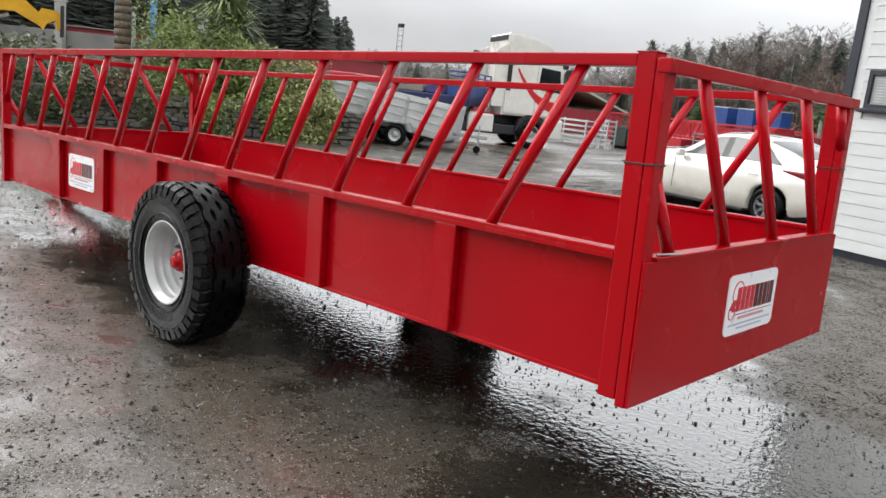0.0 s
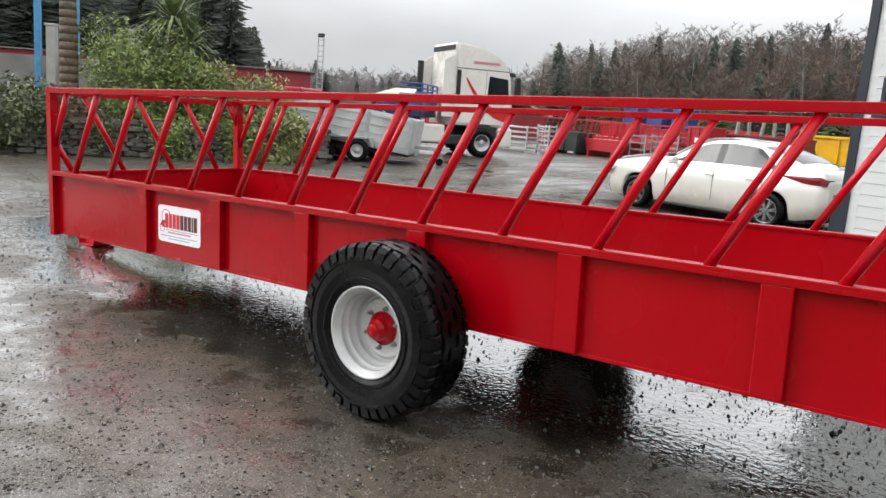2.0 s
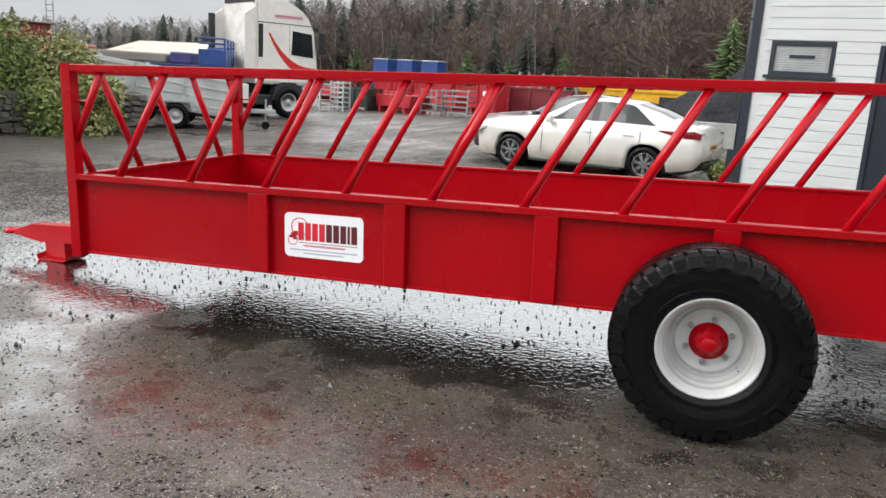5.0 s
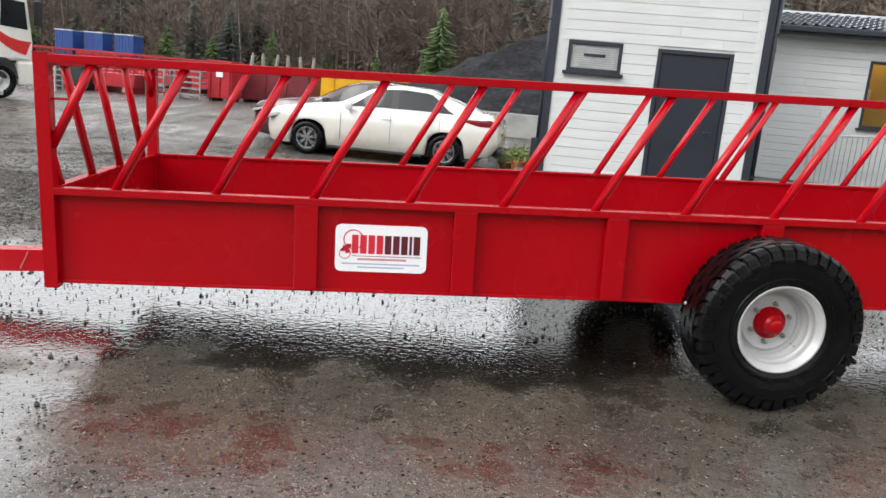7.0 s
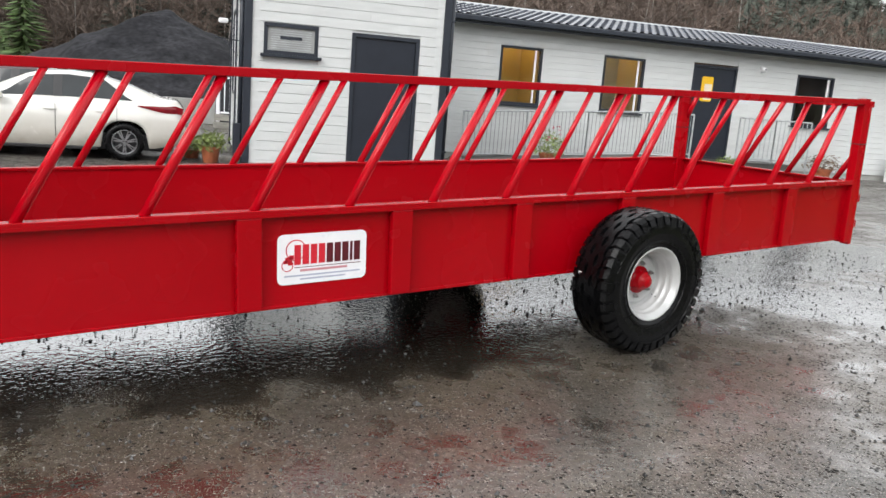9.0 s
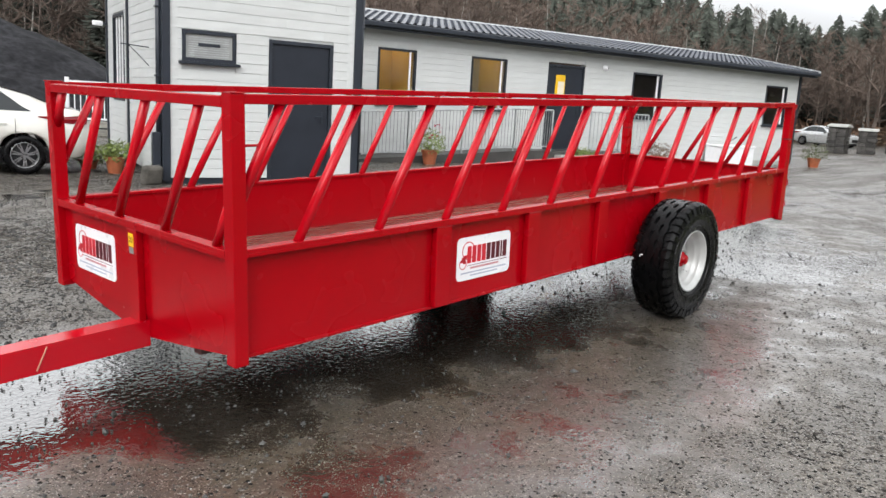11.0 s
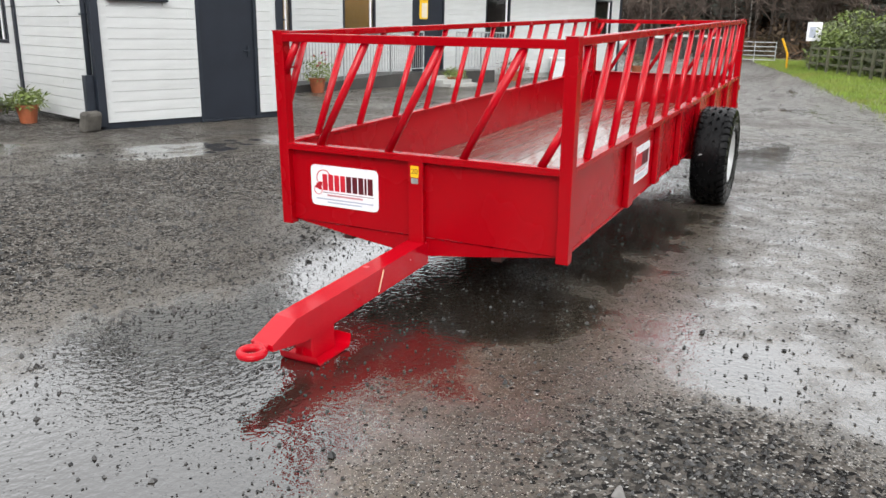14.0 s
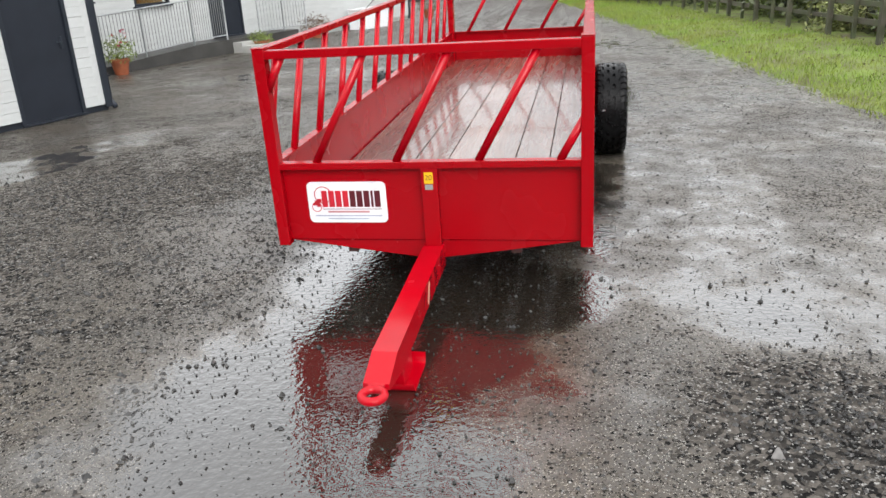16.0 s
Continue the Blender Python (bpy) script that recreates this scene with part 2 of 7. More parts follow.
_l.new(_sx.outputs[2], _ra.inputs[0])
_mu.operation = "MULTIPLY"
_l.new(_ra.outputs[0], _mu.inputs[0])
_l.new(_no.outputs[0], _mu.inputs[1])
_mx.data_type = "RGBA"
_mx.inputs[7].default_value = (0.30, 0.24, 0.16, 1)
_l.new(_mu.outputs[0], _mx.inputs[0])
_l.new(_src, _mx.inputs[6])
_l.new(_mx.outputs[2], _n["Principled BSDF"].inputs["Base Color"])
PEBBLE = mat("wet_pebble", (0.042, 0.041, 0.040), 0.45, var=0.3, scale=0.5, island=0.85)


# ---- mesh tools ----
def mesh_of(bm, name, smooth=False):
    me = bpy.data.meshes.new(name)
    bm.to_mesh(me)
    bm.free()
    if smooth:
        me.shade_smooth()
    return me


def part(name, bm, material, parent, label="", smooth=False):
    ob = new(name, bm if isinstance(bm, bpy.types.Mesh) else mesh_of(bm, name, smooth))
    if material and not ob.data.materials:
        ob.data.materials.append(material)
    ob.parent = parent
    return tagged(ob, label)


def thing(name, label, category, m=Matrix(), group="", kind=""):
    ob = new(name)
    ob.matrix_world = m
    ob.empty_display_size = 0.2
    return tagged(ob, label, category, group, kind)


def solid(name, bm, material, label, category, m=Matrix(), group="", kind="", smooth=False):
    ob = part(name, bm, material, None, "", smooth)
    ob.matrix_world = m
    return tagged(ob, label, category, group, kind)


def BM():
    return bmesh.new()


def box(bm, x0, x1, y0, y1, z0, z1, bevel=0.0, m=None):
    r = bmesh.ops.create_cube(bm, size=1.0)
    vs = r["verts"]
    for v in vs:
        v.co = Vector(((x0 + x1) / 2 + v.co.x * (x1 - x0), (y0 + y1) / 2 + v.co.y * (y1 - y0), (z0 + z1) / 2 + v.co.z * (z1 - z0)))
    if m:
        bmesh.ops.transform(bm, matrix=m, verts=vs)
    if bevel:
        es = list({e for v in vs for e in v.link_edges})
        bmesh.ops.bevel(bm, geom=es, offset=bevel, segments=2, affect="EDGES", profile=0.5)
    return bm


def tube(bm, a, b, r, n=12, r2=None, caps=True):
    a, b = Vector(a), Vector(b)
    d = b - a
    m = Matrix.Translation((a + b) / 2) @ d.to_track_quat("Z", "Y").to_matrix().to_4x4()
    bmesh.ops.create_cone(bm, cap_ends=caps, segments=n, radius1=r, radius2=r if r2 is None else r2, depth=d.length, matrix=m)
    return bm


def lathe(bm, prof, m=Matrix(), n=40, close=False):
    """Turn the profile (radius, along) round the local y axis."""
    rings = []
    for k in range(n):
        a = 2 * math.pi * k / n
        rings.append([bm.verts.new(m @ Vector((r * math.cos(a), y, r * math.sin(a)))) for r, y in prof])
    c = len(prof)
    for k in range(n):
        p, q = rings[k], rings[(k + 1) % n]
        for i in range(c if close else c - 1):
            j = (i + 1) % c
            bm.faces.new((p[i], p[j], q[j], q[i]))
    return bm


def prism(bm, pts, y0, y1, m=Matrix()):
    """Extrude the outline (x, z) from y0 to y1."""
    a = [bm.verts.new(m @ Vector((x, y0, z))) for x, z in pts]
    b = [bm.verts.new(m @ Vector((x, y1, z))) for x, z in pts]
    bm.faces.new(a)
    bm.faces.new(b[::-1])
    for i in range(len(pts)):
        j = (i + 1) % len(pts)
        bm.faces.new((a[j], a[i], b[i], b[j]))
    bmesh.ops.recalc_face_normals(bm, faces=bm.faces)
    return bm


def sheet(name, verts, faces):
    me = bpy.data.meshes.new(name)
    me.from_pydata([tuple(v) for v in verts], [], [tuple(f) for f in faces])
    return me


def round_rect(w, h, r, k=5):
    pts = []
    for cx, cy, a0 in ((w / 2 - r, h / 2 - r, 0), (-w / 2 + r, h / 2 - r, 90), (-w / 2 + r, -h / 2 + r, 180), (w / 2 - r, -h / 2 + r, 270)):
        for i in range(k + 1):
            a = radians(a0 + 90 * i / k)
            pts.append((cx + r * math.cos(a), cy + r * math.sin(a)))
    return pts


def vnoise(x, y, seed=0):
    """Smooth value noise on arrays, 0 to 1."""
    xi, yi = np.floor(x).astype(np.int64), np.floor(y).astype(np.int64)
    fx, fy = x - xi, y - yi
    fx, fy = fx * fx * (3 - 2 * fx), fy * fy * (3 - 2 * fy)

    def h(i, j):
        v = (i * 374761393 + j * 668265263 + seed * 982451653) & 0xFFFFFFFF
        v = ((v ^ (v >> 13)) * 1274126177) & 0xFFFFFFFF
        return ((v ^ (v >> 16)) & 0xFFFF) / 65535.0

    return (h(xi, yi) * (1 - fx) + h(xi + 1, yi) * fx) * (1 - fy) + (h(xi, yi + 1) * (1 - fx) + h(xi + 1, yi + 1) * fx) * fy


def fbm(x, y, octaves=4, seed=0):
    s, a, t = 0, 0.5, 0
    for k in range(octaves):
        s, t = s + a * vnoise(x * 2**k, y * 2**k, seed + k), t + a
        a /= 2
    return s / t


# ---- ground: one wet sheet of worn tarmac and gravel ----
def axis(lo, hi, step, far):
    mid = list(np.arange(lo, hi, step))
    out, s, x = [], step, hi
    while x < far:
        out.append(x)
        s *= 1.22
        x += s
    left, s, x = [], step, lo - step
    while x > -far:
        left.append(x)
        s *= 1.22
        x -= s
    return np.array(left[::-1] + mid + out)


def puddle(x, y):
    """How wet the ground lies, 0 dry gravel to 1 standing water."""
    w = np.full(np.shape(x), 0.40)
    for cx, cy, rx, ry, rot, a in PUDDLES:
        c, s = math.cos(radians(rot)), math.sin(radians(rot))
        u, v = ((x - cx) * c + (y - cy) * s) / rx, (-(x - cx) * s + (y - cy) * c) / ry
        w = w + a * np.clip((1.4 - np.sqrt(u * u + v * v) - 0.9 * (fbm(x * 1.7 + cx, y * 1.7, 4, 31) - 0.5)) * 1.3, 0, 1)
    w = w + 0.55 * (fbm(x * 0.9, y * 0.9, 4, 3) - 0.5) + 0.35 * (fbm(x * 5.0, y * 5.0, 3, 9) - 0.5)
    # the trodden tarmac in front of the trailer drains and keeps only a film
    front = np.clip((-0.35 - y) / 0.3, 0, 1) * np.clip((x + 0.2) / 0.5, 0, 1)
    return np.clip(np.minimum(w, 1 - 0.44 * front), 0, 1)


PUDDLES = (
    (0.9, 0.9, 2.5, 0.9, 0, 0.42),
    (3.6, 1.0, 2.0, 0.75, 0, 0.36),
    (-1.7, 1.25, 1.05, 0.7, 40, 0.42),
    (0.25, -0.62, 0.95, 0.42, 8, 0.14),
    (5.2, -2.2, 2.2, 0.8, 10, 0.06),
    (2.6, -1.05, 2.8, 0.6, 0, 0.06),
    (0.75, -0.90, 1.75, 0.34, -8, 0.17),
    (-0.1, -1.45, 0.8, 0.30, -20, 0.09),
    (3.2, -2.0, 2.4, 0.7, 6, -0.10),
    (7.6, 1.4, 2.0, 0.6, 0, 0.34),
    (5.8, 1.5, 0.7, 1.3, 10, 0.36),
    (7.1, -0.5, 1.2, 0.7, -20, 0.36),
    (1.2, -2.4, 1.6, 0.6, 0, 0.04),
    (-1.2, -2.3, 1.5, 0.8, 0, -0.16),
    (3.2, 6.2, 2.0, 0.6, -16, 0.42),
    (0.6, 7.6, 1.8, 0.7, 10, 0.40),
    (-1.2, -1.02, 0.62, 0.54, 0, -0.5),
    (1.0, 4.2, 3.0, 1.2, 0, -0.18),
    (-3.0, 4.2, 2.5, 1.5, 0, -0.2),
    (14.0, 0.6, 8.5, 2.6, 6, 0.13),
    (-6.0, 12.0, 5.0, 4.0, 0, 0.15),
    (-3.0, 18.0, 8.0, 5.0, 0, 0.15),
)


def ground():
    xs, ys = axis(-7, 11, 0.075, 900), axis(-4.5, 9, 0.075, 900)
    X, Y = np.meshgrid(xs, ys)
    near = np.clip(1 - np.hypot(X - 2, Y - 2) / 40, 0, 1)
    wet = puddle(X, Y)
    rough = 1 - np.clip((wet - 0.55) * 3, 0, 1)
    Z = near * (0.012 * (fbm(X * 0.6, Y * 0.6, 3, 21) - 0.5) + rough * 0.010 * (fbm(X * 7, Y * 7, 2, 5) - 0.3))
    grit = np.clip((Y - 2.0) / 2.0, 0, 1) * np.clip((9 - np.abs(X)) / 5, 0, 1) * (1 - np.clip((wet - 0.58) * 4, 0, 1))
    patch = np.clip(1.3 - np.hypot((X + 1.2) / 0.62, (Y + 1.02) / 0.52), 0, 1)
    Z = Z + 0.02 * patch
    nx, ny = len(xs), len(ys)
    V = np.stack([X.ravel(), Y.ravel(), Z.ravel()], 1)
    i = np.arange(nx * ny).reshape(ny, nx)
    F = np.stack([i[:-1, :-1].ravel(), i[:-1, 1:].ravel(), i[1:, 1:].ravel(), i[1:, :-1].ravel()], 1)
    me = bpy.data.meshes.new("ground")
    me.from_pydata(V.tolist(), [], F.tolist())
    for key, arr in (("wet", wet), ("grit", np.maximum(grit, patch))):
        at = me.attributes.new(key, "FLOAT", "POINT")
        at.data.foreach_set("value", arr.ravel().astype(np.float32))
    me.shade_smooth()
    m = bpy.data.materials.new("wet_worn_tarmac")
    m.use_nodes = True
    n, l = m.node_tree.nodes, m.node_tree.links
    p = n["Principled BSDF"]
    tc = n.new("ShaderNodeTexCoord")

    def tex(scale, detail=3, rough_=0.5):
        t = n.new("ShaderNodeTexNoise")
        t.inputs["Scale"].default_value, t.inputs["Detail"].default_value, t.inputs["Roughness"].default_value = scale, detail, rough_
        l.new(tc.outputs["Object"], t.inputs["Vector"])
        return t.outputs[0]

    def rng(src, a, b, c, d):
        r = n.new("ShaderNodeMapRange")
        for k, v in zip(("From Min", "From Max", "To Min", "To Max"), (a, b, c, d)):
            r.inputs[k].default_value = v
        l.new(src, r.inputs[0])
        return r.outputs[0]

    def math_(op, a, b):
        q = n.new("ShaderNodeMath")
        q.operation = op
        for k, v in enumerate((a, b)):
            if isinstance(v, (int, float)):
                q.inputs[k].default_value = v
            else:
                l.new(v, q.inputs[k])
        return q.outputs[0]

    def blend(f, a, b):
        x = n.new("ShaderNodeMix")
        x.data_type = "RGBA"
        for s, v in ((0, f), (6, a), (7, b)):
            if isinstance(v, tuple):
                x.inputs[s].default_value = (*v, 1)
            else:
                l.new(v, x.inputs[s])
        return x.outputs[2]

    wa, ga = n.new("ShaderNodeAttribute"), n.new("ShaderNodeAttribute")
    wa.attribute_name, ga.attribute_name = "wet", "grit"
    wetv, gritv = wa.outputs["Fac"], ga.outputs["Fac"]
    def cells(scale):
        v = n.new("ShaderNodeTexVoronoi")
        v.inputs["Scale"].default_value = scale
        l.new(tc.outputs["Object"], v.inputs["Vector"])
        c = n.new("ShaderNodeSeparateColor")
        l.new(v.outputs["Color"], c.inputs[0])
        return v.outputs["Distance"], c.outputs[0], c.outputs[1]

    d1, r1, k1 = cells(38)
    d2, r2, k2 = cells(105)
    d3, r3, k3 = cells(230)
    # stones of three sizes stand out of a film of rain water
    s1_ = math_("MULTIPLY", rng(r1, 0.15, 1, 0, 1), rng(d1, 0.1, 0.6, 1.12, 0))
    s2_ = math_("MULTIPLY", r2, rng(d2, 0.1, 0.65, 1.0, 0.1))
    h = math_("ADD", math_("MAXIMUM", s1_, s2_), rng(tex(14, 5, 0.6), 0.3, 0.7, -0.16, 0.16))
    level = math_("ADD", wetv, rng(tex(4.5, 5, 0.62), 0.3, 0.7, -0.12, 0.12))
    level = math_("SUBTRACT", level, math_("MULTIPLY", gritv, 0.30))
    level = math_("MINIMUM", level, 0.80)
    water = rng(math_("SUBTRACT", level, h), -0.03, 0.06, 0, 1)
    bed = blend(rng(tex(1.3, 5), 0.35, 0.7, 0, 1), (0.043, 0.0345, 0.024), (0.090, 0.069, 0.044))
    bed = blend(rng(tex(42, 4, 0.65), 0.38, 0.66, 0, 0.75), bed, (0.016, 0.0145, 0.013))
    bed = blend(rng(r3, 0.91, 0.96, 0, 0.75), bed, (0.42, 0.39, 0.34))
    # standing water darkens its bed; near-black also paints the shade under the trailer
    deep_shade = rng(level, 0.54, 0.76, 0, 0.9)
    bed = blend(deep_shade, bed, (0.014, 0.0115, 0.009))
    stone = blend(rng(k1, 0.15, 1.0, 0, 1), (0.018, 0.0175, 0.017), (0.135, 0.122, 0.108))
    stone = blend(rng(k2, 0.88, 0.96, 0, 0.8), stone, (0.36, 0.35, 0.33))
    stone = blend(deep_shade, stone, (0.008, 0.008, 0.008))
    l.new(blend(water, stone, bed), p.inputs["Base Color"])
    film = rng(level, 0.50, 0.80, 0.34, 0.02)
    rgh = n.new("ShaderNodeMix")
    l.new(water, rgh.inputs[0])
    l.new(rng(r2, 0, 1, 0.24, 0.5), rgh.inputs[2])
    l.new(film, rgh.inputs[3])
    l.new(rgh.outputs[0], p.inputs["Roughness"])
    l.new(math_("MULTIPLY", water, rng(level, 0.42, 0.62, 0.0, 1.0)), p.inputs["Coat Weight"])
    l.new(film, p.inputs["Coat Roughness"])
    p.inputs["Coat IOR"].default_value = 1.5
    l.new(math_("MULTIPLY", water, rng(level, 0.30, 0.52, 0.6, 1.0)), p.inputs["Specular IOR Level"])
    b1 = n.new("ShaderNodeBump")
    b1.inputs["Distance"].default_value, b1.inputs["Strength"].default_value = 0.011, 0.95
    l.new(math_("MAXIMUM", math_("SUBTRACT", h, level), 0.0), b1.inputs["Height"])
    b2 = n.new("ShaderNodeBump")
    b2.inputs["Distance"].default_value, b2.inputs["Strength"].default_value = 0.008, 0.40
    l.new(tex(26, 2, 0.55), b2.inputs["Height"])
    l.new(b1.outputs[0], b2.inputs["Normal"])
    l.new(b2.outputs[0], p.inputs["Normal"])
    l.new(b2.outputs[0], p.inputs["Coat Normal"])
    me.materials.append(m)
    return tagged(new("ground", me), "wet worn dark tarmac and gravel yard with puddles", "ground", kind="structure")


ground()


# ---- the red feed trailer ----
LEN, WID, TOP = 6.335, 1.83, 1.14


def sign_plate(parent, m):
    """White maker's plate; local x along the writing, z up, y into the panel."""
    w, h = 0.47, 0.246
    plate = part("maker_plate", prism(BM(), round_rect(w, h, 0.03), -0.004, 0.0, m), WHITE_SIGN, parent, "white rounded maker's plate with red and maroon lettering")
    bm = lathe(BM(), [(0.047, -0.0055), (0.052, -0.0055), (0.052, -0.004), (0.047, -0.004)], m @ Matrix.Translation((-0.142, 0, 0.045)), 28, True)
    part("emblem_ring", bm, SIGN_RED, plate, "thin red ring emblem")
    bm = lathe(BM(), [(0.026, -0.0056), (0.030, -0.0056), (0.030, -0.004), (0.026, -0.004)], m @ Matrix.Translation((-0.185, 0, -0.028)), 20, True)
    part("emblem_ring", bm, SIGN_RED, plate, "thin red ring emblem")
    bm = BM()
    for dx, dz, r in ((-0.180, 0.000, 0.016), (-0.165, 0.012, 0.012), (-0.195, -0.01, 0.010), (-0.172, -0.018, 0.011)):
        box(bm, dx - r, dx + r, -0.0058, -0.004, dz - r * 0.8, dz + r * 0.8, 0, m @ Matrix.Translation((0, 0, 0)))
    part("emblem", bm, SIGN_RED, plate, "red emblem")
    x = -0.150
    for k in range(9):
        lw = 0.013 if k == 7 else 0.0330
        bm = box(BM(), x, x + lw, -0.0062, -0.004, -0.027, 0.070, 0, m)
        part("name_block", bm, SIGN_RED if k < 4 else SIGN_DARK, plate, "red block shape" if k < 4 else "maroon block shape")
        x += lw + 0.0090
    part("underline", box(BM(), -0.15, 0.205, -0.0056, -0.004, -0.042, -0.039, 0, m), SIGN_DARK, plate)
    part("small_print", box(BM(), -0.12, 0.13, -0.0056, -0.004, -0.062, -0.051, 0, m), SIGN_PINK, plate, "line of pale red small print")
    for z, a, b in ((-0.081, -0.20, 0.20), (-0.099, -0.12, 0.12)):
        part("small_print", box(BM(), a, b, -0.0056, -0.004, z - 0.004, z + 0.004, 0, m), SIGN_GREY, plate, "line of grey small print")
    return plate


def tyre_mesh(R=0.437, half=0.147, rim=0.222):
    bm = BM()
    prof = [(rim, -half * 0.82), (rim + 0.03, -half * 0.93), (rim + 0.09, -half * 1.02), (rim + 0.145, -half), (R - 0.034, -half * 0.90), (R - 0.017, -half * 0.80),
            (R - 0.017, half * 0.80), (R - 0.034, half * 0.90), (rim + 0.145, half), (rim + 0.09, half * 1.02), (rim + 0.03, half * 0.93), (rim, half * 0.82)]
    lathe(bm, prof, Matrix(), 72)
    # raised ring lines on the sidewalls
    for s in (-1, 1):
        lathe(bm, [(rim + 0.035, s * half * 0.95), (rim + 0.038, s * (half * 1.0)), (rim + 0.046, s * half * 1.0), (rim + 0.05, s * half * 0.96)], Matrix(), 72)
        lathe(bm, [(rim + 0.128, s * half * 1.0), (rim + 0.131, s * half * 1.045), (rim + 0.137, s * half * 1.045), (rim + 0.14, s * half * 1.0)], Matrix(), 72)
    # tread: three stepped ribs and two rows of bold shoulder blocks
    n = 132
    for c, w, ph in ((0.0, 0.0235, 0), (-0.053, 0.0225, 3), (0.053, 0.0225, 3)):
        ring = []
        for k in range(n):
            a = 2 * math.pi * k / n
            off = c + 0.0065 * (1 if ((k + ph) // 3) % 2 else -1)
            ca, sa = math.cos(a), math.sin(a)
            ring.append([bm.verts.new((r * ca, y, r * sa)) for r, y in ((R - 0.016, off - w), (R, off - w * 0.88), (R, off + w * 0.88), (R - 0.016, off + w))])
        for k in range(n):
            p, q = ring[k], ring[(k + 1) % n]
            for i in range(3):
                bm.faces.new((p[i], p[i + 1], q[i + 1], q[i]))
    blocks = 40
    for s in (-1, 1):
        for k in range(blocks):
            a0 = 2 * math.pi * (k + (0.0 if s > 0 else 0.5)) / blocks
            big = k % 2 == 0
            wd = 2 * math.pi / blocks * (0.37 if big else 0.33)
            low = 0.085 if big else 0.066
            vs = []
            for side in (-1, 1):
                for i, (r, y) in enumerate(((R - 0.001, s * half * 0.61), (R - 0.003, s * half * 0.80), (R - 0.022, s * half * 0.97), (R - low, s * half * 1.05), (R - low - 0.004, s * half * 0.90), (R - 0.03, s * half * 0.59))):
                    a = a0 + side * wd + (0.035 if i in (0, 5) else 0.0)
                    vs.append(bm.verts.new((r * math.cos(a), y, r * math.sin(a))))
            for i in range(6):
                j = (i + 1) % 6
                bm.faces.new((vs[i], vs[j], vs[6 + j], vs[6 + i]))
            bm.faces.new(vs[:6])
            bm.faces.new(vs[6:][::-1])
    bmesh.ops.recalc_face_normals(bm, faces=bm.faces)
    return mesh_of(bm, "tyre")


def trailer():
    T = thing("feed_trailer", "bright red steel cattle feed trailer with diagonal bars, rain-wet", "trailer", pose(0, 0, 0.322, 0, -1.93, 0))
    P = 0.068
    # corner posts
    for x in (0.0, LEN - 0.122):
        for y in (0.0, WID - P):
            bm = box(BM(), x, x + P, y, y + P, 0.0, TOP, 0.004)
            part("corner_post", bm, RED, T)
            part("post_cap", box(BM(), x - 0.003, x + P + 0.003, y - 0.003, y + P + 0.003, TOP, TOP + 0.004, 0.001), RED, T)
    # side walls
    x0, x1 = P, LEN - 0.122
    for side in (0, 1):
        f = (lambda a, b: (a, b)) if side == 0 else (lambda a, b: (WID - b, WID - a))
        part("side_panel", box(BM(), x0, x1, *f(0.044, 0.050), 0.028, 0.488, 0.001), RED, T, "red sheet steel side panel")
        bm = box(BM(), x0, x1, *f(0.0, 0.062), 0.486, 0.505, 0.003)
        box(bm, x0, x1, *f(0.0, 0.006), 0.470, 0.487, 0.001)
        part("lower_rail", bm, RED, T)
        part("top_rail", box(BM(), x0 - 0.0, x1, *f(0.0, 0.062), 1.097, TOP - 0.002, 0.004), RED, T)
        part("bottom_rail", box(BM(), x0, x1, *f(0.036, 0.060), 0.018, 0.034, 0.002), RED, T)
        for u in (1.283, 2.088, 2.882, 3.715, 4.575, 5.432):
            bm = box(BM(), u - 0.06, u + 0.06, *f(0.003, 0.043), 0.030, 0.471, 0.006)
            part("stiffener", bm, RED, T)
        c = 0.034 if side == 0 else WID - 0.034
        for i in range(12):
            u = 0.352 + 0.4815 * i
            part("diagonal_bar", tube(BM(), (u - 0.004, c, 0.498), (u + 0.345, c, 1.102), 0.0225, 14), RED_WET, T, smooth=True)
        part("diagonal_bar", tube(BM(), (P - 0.01, c, 0.70), (0.262, c, 1.102), 0.0225, 14), RED_WET, T, smooth=True)
        part("keeper_rod", tube(BM(), (P - 0.01, c, 0.93), (0.185, c, 0.93), 0.006, 8), RED, T)
    # front wall
    part("front_panel", box(BM(), 0.040, 0.046, P, WID - P, 0.028, 0.480, 0.001), RED, T, "red sheet steel front panel")
    bm = box(BM(), 0.0, 0.062, P, WID - P, 0.480, 0.500, 0.003)
    box(bm, 0.0, 0.006, P, WID - P, 0.462, 0.481, 0.001)
    part("front_rail", bm, RED, T)
    part("front_rail", box(BM(), 0.0, 0.062, P, WID - P, 1.082, 1.128, 0.004), RED, T)
    part("centre_stiffener", box(BM(), 0.002, 0.039, 0.850, 0.945, 0.0, 0.463, 0.005), RED, T)
    for v in (1.551, 1.086, 0.621):
        part("diagonal_bar", tube(BM(), (0.033, v, 0.494), (0.033, v - 0.333, 1.086), 0.0225, 14), RED_WET, T, smooth=True)
    part("diagonal_bar", tube(BM(), (0.033, 0.178, 0.494), (0.033, 0.050, 0.722), 0.0225, 14), RED_WET, T, smooth=True)
    part("diagonal_bar", tube(BM(), (0.033, WID - 0.05, 0.905), (0.033, 1.680, 1.086), 0.0225, 14), RED_WET, T, smooth=True)
    bm = BM()
    outline = [(P, 0.020), (WID - P, 0.020), (1.30, -0.045), (0.98, -0.085), (0.84, -0.085), (0.52, -0.045)]
    a = [bm.verts.new((0.052, y, z)) for y, z in outline]
